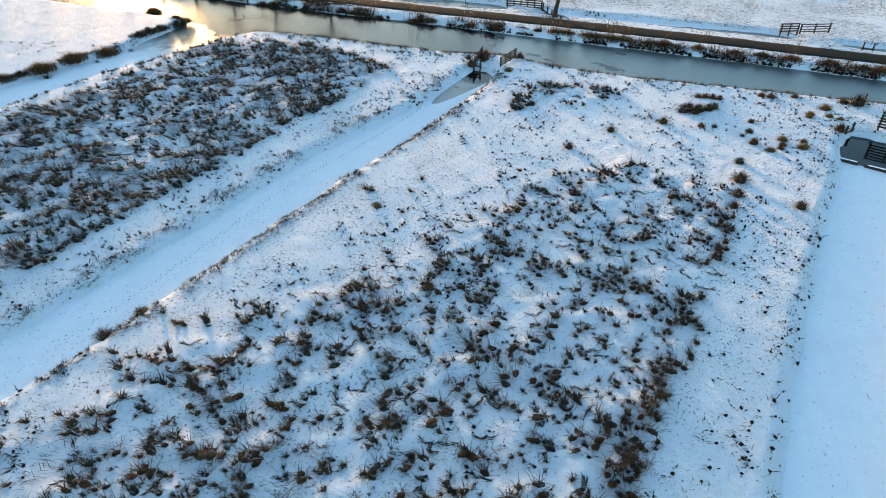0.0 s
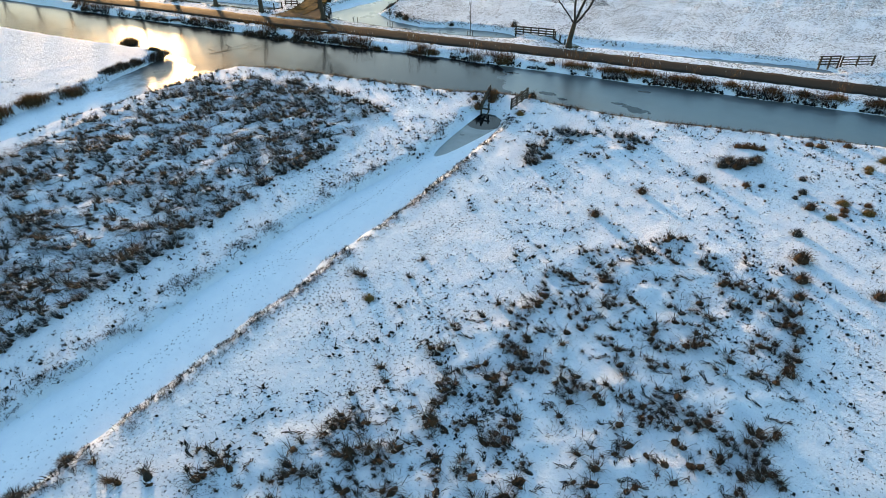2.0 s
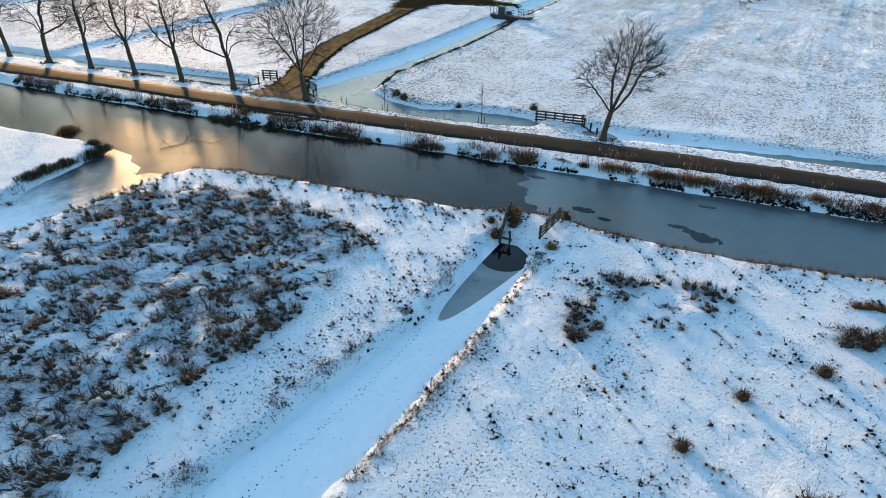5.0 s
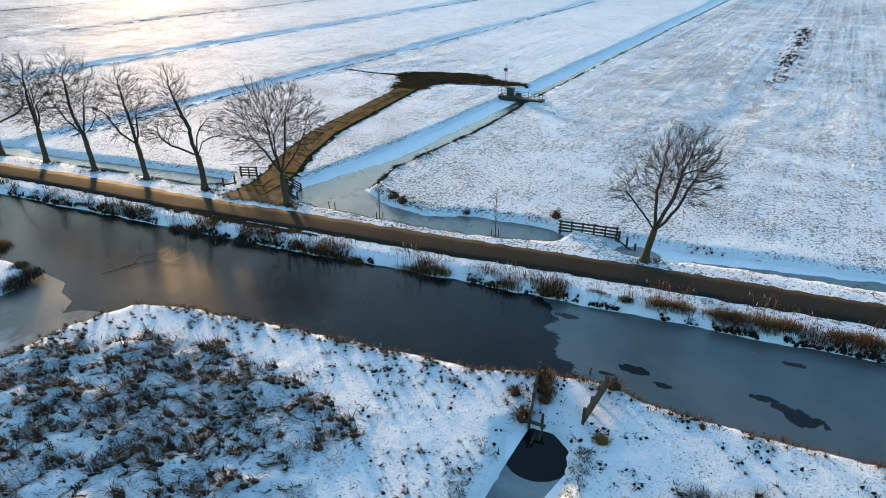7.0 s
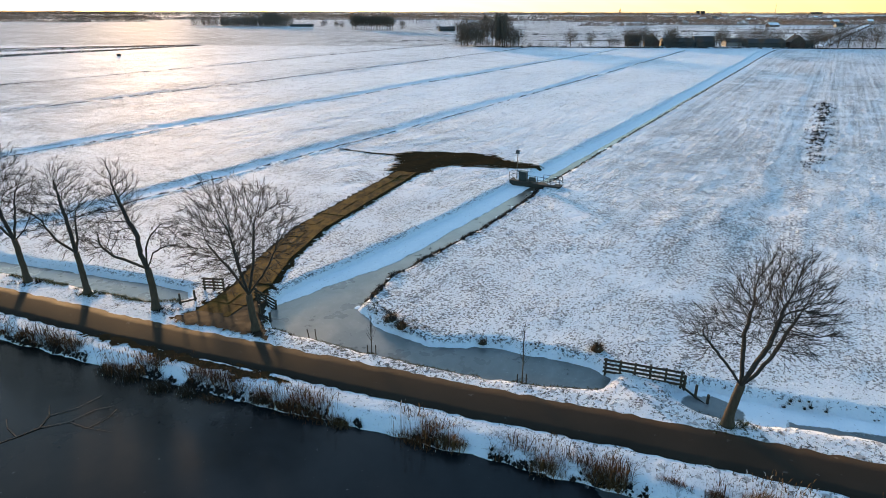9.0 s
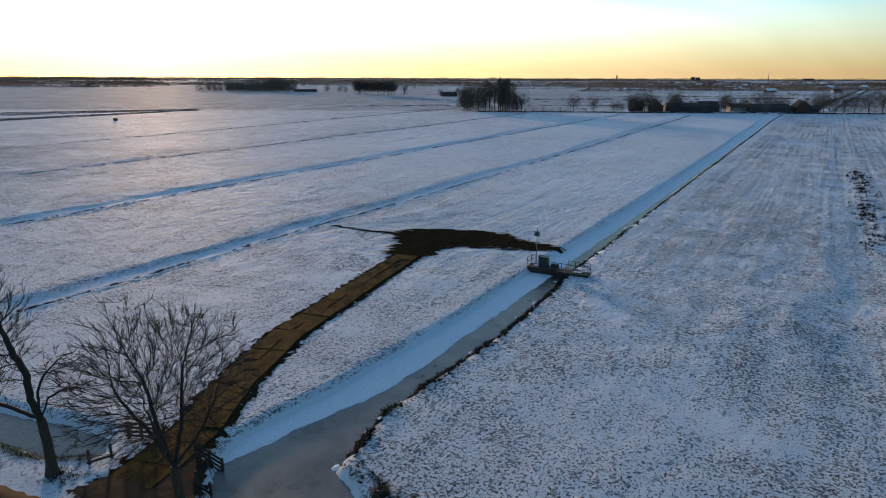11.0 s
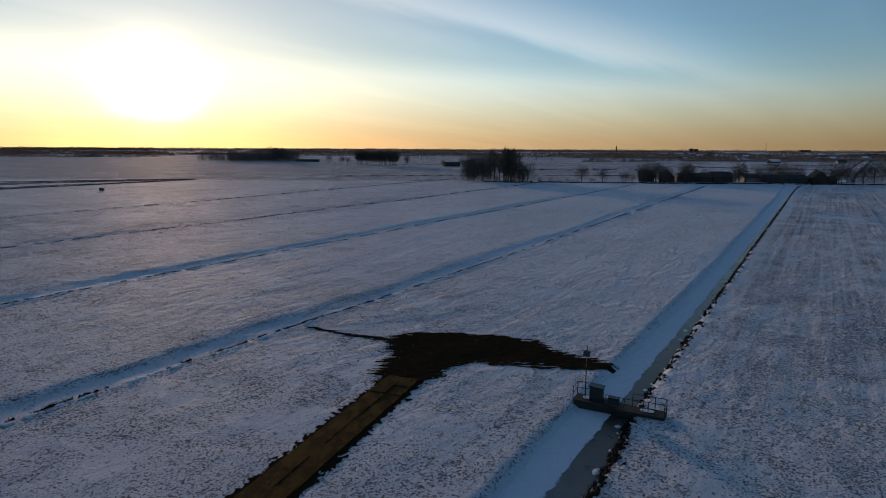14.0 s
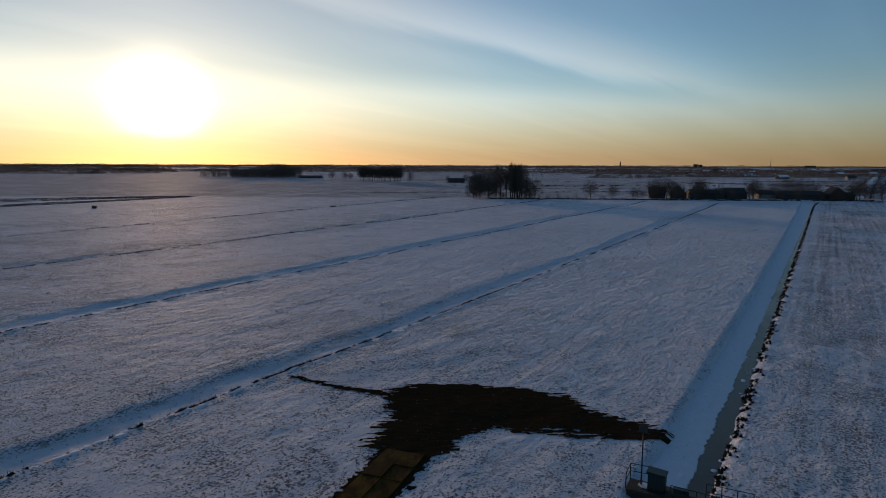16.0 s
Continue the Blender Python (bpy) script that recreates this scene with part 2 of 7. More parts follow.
def ice_material(name, edge=None, amount=0.5, wobble=1.0, open_water=None, soft=0.15, dark=1.0, hue=(1.0, 1.0, 1.0), sky_brown=None):
    """Grey ice with a snow cover. edge(n, x, y): positive where the snow has blown off. open_water: the same for water."""
    m, n, b = material(name)
    p = n.coords()
    x, y, z = n.split(p)
    rag = n.math("MULTIPLY", n.math("SUBTRACT", n.noise(n.scaled(p, 1.0, 0.6, 1.0), 0.9, 5.0, 0.6), 0.5), wobble)
    if edge:
        bare = n.ramp(n.math("ADD", edge(n, x, y), rag), -0.03 - 0.5 * (soft - 0.15), -0.03 + soft)
    else:
        bare = n.ramp(n.noise(n.scaled(p, 1.0, 0.5, 1.0), 0.35, 4.0), 1.0 - amount, 1.04 - amount)
    cloud = n.noise(p, 0.7, 5.0, 0.6)
    blot = n.ramp(n.noise(n.scaled(p, 1.0, 0.7, 1.0), 0.28, 4.0, 0.6, 0.5), 0.40, 0.62)
    cloud = n.math("ADD", n.math("MULTIPLY", cloud, 0.55), n.math("MULTIPLY", blot, 0.45))
    ice = n.mix(cloud, tuple(0.075 * dark * c for c in hue) + (1.0,), tuple(0.22 * dark * c for c in hue) + (1.0,))
    if sky_brown:                                   # brown reflection of the low sky put into the ice colour from here on
        ice = n.mix(n.ramp(n.math("ADD", y, n.math("MULTIPLY", rag, 8.0)), sky_brown[0], sky_brown[1]), ice, n.mix(cloud, (0.040, 0.028, 0.018, 1.0), (0.115, 0.085, 0.058, 1.0)))
    dust = n.ramp(n.noise(p, 5.0, 4.0, 0.7), 0.60, 0.72)
    ice = n.mix(n.math("MULTIPLY", dust, 0.12), ice, SNOW)
    rough = n.math("ADD", 0.22, n.math("MULTIPLY", cloud, 0.2))
    if open_water:
        wet = n.ramp(n.math("ADD", open_water(n, x, y), n.math("MULTIPLY", rag, 0.3)), 0.0, 0.06)
        ice = n.mix(wet, ice, (0.006, 0.007, 0.008, 1.0))
        rough = n.math("MULTIPLY", rough, n.math("SUBTRACT", 1.0, n.math("MULTIPLY", wet, 0.8)))
    gloss = n.math("ADD", 0.08, n.math("MULTIPLY", bare, 0.22))
    if open_water:
        gloss = n.math("MULTIPLY", gloss, n.math("SUBTRACT", 1.0, n.math("MULTIPLY", wet, 0.6)))
    drift = n.mix(n.noise(n.scaled(p, 1.0, 0.6, 1.0), 1.3, 5.0, 0.65), (0.70, 0.74, 0.80, 1.0), (0.86, 0.88, 0.91, 1.0))
    litter = n.ramp(n.noise(p, 5.5, 3.0, 0.6), 0.66, 0.70)
    drift = n.mix(n.math("MULTIPLY", litter, 0.55), drift, (0.10, 0.09, 0.08, 1.0))
    colour = n.mix(bare, drift, ice)
    rough = n.math("ADD", n.math("MULTIPLY", bare, rough), n.math("MULTIPLY", n.math("SUBTRACT", 1.0, bare), 0.75))
    snow_h = n.math("MULTIPLY", n.math("SUBTRACT", 1.0, bare), n.math("ADD", 0.7, n.math("MULTIPLY", n.noise(p, 2.5, 4.0), 0.5)))
    finish(n, b, colour, rough, n.bump(snow_h, 0.8, 0.10), spec=gloss)
    return m


HOLES = ((10.7, 59.8, 0.75, 1.7), (8.9, 59.4, 0.45, 2.6), (11.9, 58.3, 0.5, 2.2), (17.2, 57.2, 0.6, 2.0), (17.8, 56.5, 0.55, 1.8), (18.5, 55.6, 0.9, 1.3), (20.4, 60.3, 0.55, 2.6), (7.7, 65.6, 0.6, 1.8))     # x, y, radius, flattening


def canal_material():
    """Dark canal: rough ice in the west, clear ice and water in the middle, cloudy ice with open holes in the east."""
    m, n, b = material("canal_ice")
    p = n.position()
    x, y, z = n.split(p)
    big = n.noise(n.scaled(p, 1.0, 1.6, 1.0), 0.13, 5.0, 0.55, 0.4)
    swing = n.math("MULTIPLY", n.math("SUBTRACT", big, 0.5), 14.0)
    along_ = n.math("ADD", x, n.math("MULTIPLY", n.math("SUBTRACT", n.noise(p, 0.45, 4.0, 0.6), 0.5), 5.0))
    rime = n.ramp(n.math("ADD", x, swing), -11.0, -17.0)
    cloudy = n.ramp(along_, 6.5, 6.8)
    warp = n.math("MULTIPLY", n.math("SUBTRACT", n.noise(p, 1.6, 4.0, 0.6), 0.5), 1.5)
    for hx, hy, hr, hs in HOLES:
        dx = n.math("SUBTRACT", x, hx)
        dy = n.math("MULTIPLY", n.math("ADD", n.math("SUBTRACT", y, hy), n.math("MULTIPLY", dx, 0.35)), hs)
        r = n.math("SQRT", n.math("ADD", n.math("MULTIPLY", dx, dx), n.math("MULTIPLY", dy, dy)))
        cloudy = n.math("MULTIPLY", cloudy, n.ramp(n.math("ADD", r, warp), hr, hr + 0.06))
    tone = n.noise(p, 0.5, 5.0, 0.6)
    clear = n.mix(tone, (0.004, 0.005, 0.006, 1.0), (0.014, 0.016, 0.018, 1.0))
    pale = n.mix(tone, (0.042, 0.051, 0.056, 1.0), (0.10, 0.113, 0.118, 1.0))
    colour = n.mix(cloudy, clear, pale)
    colour = n.mix(rime, colour, n.mix(tone, (0.005, 0.005, 0.005, 1.0), (0.016, 0.015, 0.013, 1.0)))
    fleck = n.ramp(n.noise(p, 3.0, 3.0), 0.72, 0.78)
    colour = n.mix(n.math("MULTIPLY", fleck, 0.08), colour, SNOW)
    rough = n.math("ADD", n.math("MULTIPLY", cloudy, 0.16), n.math("ADD", 0.11, n.math("MULTIPLY", tone, 0.09)))
    rough = n.math("ADD", rough, n.math("MULTIPLY", rime, 0.06))
    gloss = n.math("ADD", 0.09, n.math("ADD", n.math("MULTIPLY", cloudy, 0.31), n.math("MULTIPLY", rime, -0.03)))
    finish(n, b, colour, rough, n.bump(n.noise(p, 0.8, 3.0), 0.05, 0.02), spec=gloss)
    b.inputs["Coat Weight"].default_value = 0.10
    b.inputs["Coat Roughness"].default_value = 0.06
    return m


def asphalt():
    m, n, b = material("wet_asphalt")
    p = n.position()
    stain = n.noise(n.scaled(p, 0.5, 0.5, 0.5), 0.6, 4.0)
    grain = n.noise(p, 30.0, 3.0)
    colour = n.mix(stain, (0.019, 0.0138, 0.0102, 1.0), (0.045, 0.033, 0.025, 1.0))
    colour = n.mix(n.math("MULTIPLY", grain, 0.35), colour, (0.052, 0.040, 0.032, 1.0))
    ice = n.ramp(n.noise(p, 1.4, 4.0, 0.65), 0.66, 0.74)
    colour = n.mix(n.math("MULTIPLY", ice, 0.05), colour, SNOW)
    finish(n, b, colour, n.math("ADD", 0.66, n.math("MULTIPLY", stain, 0.25)), n.bump(grain, 0.4, 0.01), spec=0.025)
    return m


def mud():
    m, n, b = material("churned_mud")
    p = n.position()
    a = n.noise(n.scaled(p, 0.5, 1.4, 1.0), 1.6, 5.0, 0.62)
    colour = n.mix(a, (0.014, 0.010, 0.006, 1.0), (0.052, 0.036, 0.019, 1.0))
    rest = n.ramp(n.noise(p, 3.5, 4.0, 0.65), 0.66, 0.72)
    colour = n.mix(n.math("MULTIPLY", rest, 0.25), colour, SNOW)
    finish(n, b, colour, 0.95, n.bump(a, 0.8, 0.12), spec=0.0)
    return m


def slab_concrete():
    m, n, b = material("muddy_concrete")
    p = n.position()
    info = n.add("ShaderNodeObjectInfo").outputs["Random"]
    a = n.noise(p, 0.8, 5.0, 0.6)
    colour = n.mix(a, (0.045, 0.022, 0.005, 1.0), (0.17, 0.088, 0.020, 1.0))
    colour = n.mix(n.math("MULTIPLY", info, 0.22), colour, (0.035, 0.024, 0.013, 1.0))
    earth = n.ramp(n.noise(n.scaled(p, 1.0, 0.45, 1.0), 0.9, 6.0, 0.7), 0.42, 0.58)
    colour = n.mix(n.math("MULTIPLY", earth, 0.75), colour, (0.022, 0.013, 0.006, 1.0))
    finish(n, b, colour, n.math("ADD", 0.66, n.math("MULTIPLY", a, 0.25)), n.bump(n.noise(p, 9.0, 4.0), 0.35, 0.02), spec=0.02)
    return m


def blades(name, dark, light, frost=0.15, thin=0.0):
    """Dry grass or reed: colour differs from blade to blade, some are rimed."""
    m, n, b = material(name)
    r = n.add("ShaderNodeNewGeometry").outputs["Random Per Island"]
    p = n.position()
    colour = n.mix(r, dark, light)
    colour = n.mix(n.math("MULTIPLY", n.noise(p, 0.6, 2.0), 0.5), colour, dark)
    if frost:
        colour = n.mix(n.ramp(n.math("FRACT", n.math("MULTIPLY", r, 17.3)), 1.0 - frost, 1.0 - frost + 0.02), colour, (0.62, 0.66, 0.72, 1.0))
    strand = n.noise(n.scaled(p, 1.0, 1.0, 0.35), 22.0, 3.0, 0.7)
    colour = n.mix(n.ramp(strand, 0.40, 0.62), n.mix(0.6, colour, dark), colour)
    finish(n, b, colour, 0.8, spec=0.2)
    if thin:                                   # light shines through dry stems
        glow = n.add("ShaderNodeBsdfTranslucent")
        n.put(glow.inputs[0], n.mix(0.4, colour, light))
        both = n.add("ShaderNodeMixShader")
        both.inputs[0].default_value = thin
        n.put(both.inputs[1], b.outputs[0])
        n.put(both.inputs[2], glow.outputs[0])
        out = [k for k in m.node_tree.nodes if k.bl_idname == "ShaderNodeOutputMaterial"][0]
        n.put(out.inputs[0], both.outputs[0])
    return m


def bark(name, dark, light):
    m, n, b = material(name)
    p = n.coords()
    a = n.noise(n.scaled(p, 6.0, 6.0, 1.2), 2.0, 4.0, 0.6)
    colour = n.mix(a, dark, light)
    moss = n.ramp(n.noise(p, 1.1, 3.0), 0.55, 0.75)
    colour = n.mix(n.math("MULTIPLY", moss, 0.35), colour, (0.07, 0.075, 0.03, 1.0))
    finish(n, b, colour, 0.85, n.bump(a, 0.6, 0.03), spec=0.2)
    return m


def timber(name, dark, light):
    m, n, b = material(name)
    p = n.coords()
    a = n.noise(n.scaled(p, 3.0, 3.0, 3.0), 3.0, 5.0, 0.65)
    colour = n.mix(a, dark, light)
    finish(n, b, colour, 0.75, n.bump(a, 0.4, 0.01), spec=0.3)
    return m


def plain(name, colour, rough=0.6, metal=0.0, vary=0.3):
    m, n, b = material(name)
    p = n.coords()
    dark = tuple(c * (1.0 - vary) for c in colour[:3]) + (1.0,)
    a = n.noise(p, 2.5, 4.0, 0.6)
    finish(n, b, n.mix(a, dark, colour), rough, metal=metal)
    return m


def hazy_twigs(name, colour, open_):
    """A mass of bare twigs with gaps. Its pale colour and openness stand in for far haze."""
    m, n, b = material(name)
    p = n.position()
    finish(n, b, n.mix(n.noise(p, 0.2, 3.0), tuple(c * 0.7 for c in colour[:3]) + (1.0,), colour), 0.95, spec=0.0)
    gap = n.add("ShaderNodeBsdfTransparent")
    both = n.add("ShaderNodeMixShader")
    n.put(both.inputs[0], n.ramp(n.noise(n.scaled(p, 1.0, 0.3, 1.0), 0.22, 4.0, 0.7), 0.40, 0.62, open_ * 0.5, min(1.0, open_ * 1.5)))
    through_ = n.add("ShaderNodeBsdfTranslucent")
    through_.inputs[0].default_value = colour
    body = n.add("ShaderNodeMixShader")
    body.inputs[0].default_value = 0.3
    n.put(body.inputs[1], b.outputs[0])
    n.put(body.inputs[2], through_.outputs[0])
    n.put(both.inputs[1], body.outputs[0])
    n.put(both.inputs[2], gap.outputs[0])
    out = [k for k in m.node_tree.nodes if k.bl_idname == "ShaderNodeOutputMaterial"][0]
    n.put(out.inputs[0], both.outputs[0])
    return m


M_GROUND = snow_ground()
M_SNOW = snow_plain()
# packed snow, greyed to include the shade inside trodden pits
M_TRODDEN_SHADE = plain("trodden_snow_shade", (0.56, 0.60, 0.66, 1.0), 0.8)
M_ASPHALT, M_MUD, M_SLAB, M_CANAL = asphalt(), mud(), slab_concrete(), canal_material()
M_TUSSOCK = blades("dry_tussock", (0.012, 0.008, 0.004, 1.0), (0.130, 0.066, 0.034, 1.0), 0.06)
M_SHRUB = blades("dark_tussock", (0.008, 0.006, 0.005, 1.0), (0.085, 0.062, 0.040, 1.0), 0.16)
M_FROST = blades("frosted_sedge", (0.040, 0.035, 0.030, 1.0), (0.30, 0.28, 0.27, 1.0), 0.42)
M_RUST = blades("rusty_tussock", (0.05, 0.020, 0.008, 1.0), (0.22, 0.095, 0.038, 1.0), 0.02)
M_REED = blades("dry_reed", (0.060, 0.034, 0.014, 1.0), (0.26, 0.145, 0.066, 1.0), 0.05, 0.2)
M_BUSH = blades("brown_reed", (0.05, 0.028, 0.012, 1.0), (0.21, 0.12, 0.055, 1.0), 0.0, 0.25)
M_GOLD = blades("golden_grass", (0.08, 0.045, 0.014, 1.0), (0.32, 0.20, 0.07, 1.0), 0.05, 0.2)
M_SOIL = blades("dark_grass_edge", (0.008, 0.006, 0.005, 1.0), (0.038, 0.027, 0.018, 1.0), 0.04)
M_BARK = bark("tree_bark", (0.028, 0.020, 0.014, 1.0), (0.10, 0.072, 0.05, 1.0))
M_TWIG = plain("twig_bark", (0.030, 0.023, 0.018, 1.0), 0.85)
M_TIMBER = timber("weathered_timber", (0.018, 0.013, 0.010, 1.0), (0.070, 0.050, 0.034, 1.0))
M_STEEL = plain("weathered_steel", (0.07, 0.068, 0.066, 1.0), 0.6, 0.4)
M_CABINET = plain("dark_green_paint", (0.020, 0.030, 0.028, 1.0), 0.45)
M_CONCRETE = plain("weir_concrete", (0.042, 0.036, 0.030, 1.0), 0.85)
M_BRICK = plain("red_brick", (0.10, 0.048, 0.036, 1.0), 0.8)
M_ROOF = plain("dark_roof_tile", (0.050, 0.038, 0.034, 1.0), 0.75)
M_BARN = plain("barn_cladding", (0.06, 0.058, 0.055, 1.0), 0.8)
M_PALE = plain("pale_wall", (0.32, 0.31, 0.29, 1.0), 0.8)
M_GLASS = plain("window_glass", (0.03, 0.035, 0.04, 1.0), 0.1)
# tree belts lightened and opened up to carry the haze of distance
M_HORIZON = hazy_twigs("hazy_horizon_trees", (0.22, 0.185, 0.15, 1.0), 0.80)
M_FARWOOD = hazy_twigs("hazy_woodland", (0.14, 0.12, 0.108, 1.0), 0.64)
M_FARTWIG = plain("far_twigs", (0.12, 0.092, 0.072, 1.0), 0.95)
M_OLIVE = blades("olive_grass", (0.035, 0.030, 0.008, 1.0), (0.14, 0.11, 0.03, 1.0), 0.05)

# ---------------------------------------------------------------- the lie of the land
TURN = radians(30.7)                     # the ditches run this far to the right of +y
CU, SU = math.cos(TURN), math.sin(TURN)
FIELD = pose(0, 0, 0, 0, 0, -30.7)       # local x across the ditches, local y along them
W = -0.5                                 # water and ice level


def to_uv(x, y):
    return CU * x - SU * y, SU * x + CU * y


def to_xy(u, v):
    return CU * u + SU * v, -SU * u + CU * v


CANAL = [(-160, 137), (-51, 90.2), (-36.7, 84.3), (-24.5, 79.6), (-11.8, 74.7), (0, 70.5), (8, 67.3), (16, 64.1), (25.8, 60.4), (31, 58.4), (60, 46.5),
         (130, 18), (130, 8), (60, 38.5), (42, 46.2), (29, 50), (21, 52.2), (15, 54.6), (10.6, 56.9), (8.3, 58.6), (4.8, 59.5), (1.5, 59.9), (-3.6, 61.6), (-7.2, 63),
         (-12, 64.7), (-18.2, 66.5), (-21.4, 66.9), (-24.2, 64.4), (-29.6, 63.4), (-31.2, 67.2), (-30.0, 70.2), (-32.3, 72.2), (-36.8, 74.1), (-42, 75.9), (-160, 124)]
SIDE = [(-97, -50), (-38.5, 44.5), (-33.2, 53.2), (-29.6, 57.5), (-26.3, 61.8), (-23.2, 66.0), (-21.0, 67.4), (-30.2, 70.8), (-31.8, 66.5), (-33.6, 61.8), (-36.5, 57),
        (-43.5, 46), (-102, -48)]
DITCH = [(-42, -24), (-20.5, 10.6), (-16.6, 16.3), (-13.7, 21), (-10.4, 26.4), (-7.1, 31.7), (-2.5, 38.4), (1.4, 45), (4.9, 51.2), (5.6, 53.2), (5.2, 54.3), (4, 54.7),
         (2.8, 54.1), (2.5, 52.4), (-0.4, 46.9), (-4.3, 42.1), (-9.2, 36), (-16, 24.4), (-22.6, 14.2), (-46, -23)]
EAST = [(-1.5, -20), (14.2, 5.8), (17.3, 11.1), (22.2, 19.4), (26.8, 26.8), (31.2, 33.7), (32.3, 35.6), (33.2, 37.5), (34.4, 39.0), (35.3, 39.7), (36.3, 39.1), (39.5, 36.6), (37.2, 33.4), (32.7, 29.2), (16.4, 1.9), (2.3, -22.4)]
SIDE_ICE = [(-97, -50), (-38.5, 44.5), (-33.2, 53.2), (-29.6, 57.5), (-26.3, 61.8), (-23.4, 65.6), (-25.0, 65.7), (-26.2, 65.3), (-26.5, 67.0), (-27.9, 68.2), (-28.3, 69.5),
            (-30.2, 70.8), (-31.8, 66.5), (-33.6, 61.8), (-36.5, 57), (-43.5, 46), (-102, -48)]
MEADOW = [(-8.1, 87.9), (-5.7, 84.4), (-2.3, 82.1), (1.7, 82), (5.5, 80.8), (8.7, 79.3), (9.8, 77.9), (8.6, 76.8), (5, 76.9), (1.5, 77.9), (-2.2, 79.2), (-6.6, 81.1),
          (-10.5, 83.1), (-14.0, 84.7), (-14.9, 87.5), (-14.6, 91.2), (-10.4, 96.6), (-5.6, 103.6), (0.3, 112.8), (6.0, 122.6), (50, 196.5), (148.5, 366), (166.5, 399), (190, 438), (197, 457), (202.5, 457), (197.5, 437), (173, 399), (154.5, 367.5), (11, 123.6), (9.2, 119.4),
          (2.8, 107.5), (-2.5, 99.8), (-6.2, 94.2)]
VERGE = [(13.2, 76.2), (15.2, 76.6), (17, 75.6), (20, 74.4), (24, 73.3), (39.7, 67.6), (42.0, 66.6), (42.2, 65.4), (40.5, 65.2), (30.5, 68.9), (25, 70.9), (19.7, 72.6), (17.5, 73.0), (15.5, 73.4), (14, 74.2), (13.2, 75.3)]
WEST = [(-120, 130), (-43, 98), (-39.5, 97), (-30.8, 94.2), (-23, 91.5), (-22.4, 89.6), (-25, 89.3), (-35.1, 93.3), (-43, 96.0), (-120, 127)]
VERGE_EAST = [(46.6, 63.6), (48.5, 63.2), (60, 58.4), (90, 46.5), (90, 44.5), (58, 57.2), (47.5, 61.4), (46.4, 62.5)]
WATERS = (CANAL, SIDE, DITCH, EAST, MEADOW, VERGE, WEST, VERGE_EAST)
# dry ditches in the far meadows: centre, half width, depth
DRAINS = ((-94.7, 1.45, 0.32), (-135.2, 1.9, 0.30), (-184.5, 1.6, 0.20), (-243.5, 0.9, 0.18), (-25.2, 2.0, 0.10), (64.0, 1.0, 0.2), (110.0, 1.2, 0.3))
DRIFT = {-94.7: (170, 0.017), -135.2: (150, 0.004), -184.5: (260, 0.03), -243.5: (230, 0.045)}     # where a drain starts to bend west, and how much
ROAD = [(-160, 137.5), (-53, 94.6), (-37, 88.8), (-25, 83.9), (-12, 79.25), (0.15, 74.8), (9.35, 71.75), (18.45, 68.4), (28.5, 64.7), (60.5, 52.1), (140, 20.0)]
TRACK = [(-19.4, 85.2), (-18.1, 88.8), (-17.3, 92), (-17.1, 97.8), (-15.4, 107), (-12.75, 114.3), (-9.85, 122.65), (-6.7, 131.4), (-4.1, 138.0)]


def poly_distance(poly, x, y):
    """Signed distance to a polygon, negative inside."""
    best = np.full(x.shape, 1e9)
    inside = np.zeros(x.shape, bool)
    for k in range(len(poly)):
        ax, ay = poly[k - 1]
        bx, by = poly[k]
        dx, dy = bx - ax, by - ay
        s = np.clip(((x - ax) * dx + (y - ay) * dy) / (dx * dx + dy * dy), 0, 1)
        best = np.minimum(best, np.hypot(x - ax - s * dx, y - ay - s * dy))
        if dy:
            inside ^= ((ay > y) != (by > y)) & (x < ax + dx * (y - ay) / dy)
    return np.where(inside, -best, best)


def line_distance(line, x, y):
    best = np.full(x.shape, 1e9)
    for (ax, ay), (bx, by) in zip(line, line[1:]):
        dx, dy = bx - ax, by - ay
        s = np.clip(((x - ax) * dx + (y - ay) * dy) / (dx * dx + dy * dy), 0, 1)
        best = np.minimum(best, np.hypot(x - ax - s * dx, y - ay - s * dy))
    return best


RNG = np.random.default_rng(7)
LATTICE = RNG.random((256, 256))


def value_noise(x, y, scale):
    """Smooth noise from 0 to 1 on arrays."""
    a, b = x * scale + 500.0, y * scale + 500.0
    i, j = np.floor(a).astype(int), np.floor(b).astype(int)
    s, t = a - i, b - j
    s, t = s * s * (3 - 2 * s), t * t * (3 - 2 * t)
    g = lambda p, q: LATTICE[p % 256, q % 256]
    return (g(i, j) * (1 - s) + g(i + 1, j) * s) * (1 - t) + (g(i, j + 1) * (1 - s) + g(i + 1, j + 1) * s) * t


def fractal(x, y, scale):
    return 0.55 * value_noise(x, y, scale) + 0.3 * value_noise(x + 31, y - 17, scale * 2.1) + 0.15 * value_noise(x - 7, y + 53, scale * 4.3)


def smooth(a, lo, hi):
    s = np.clip((a - lo) / (hi - lo), 0, 1)
    return s * s * (3 - 2 * s)


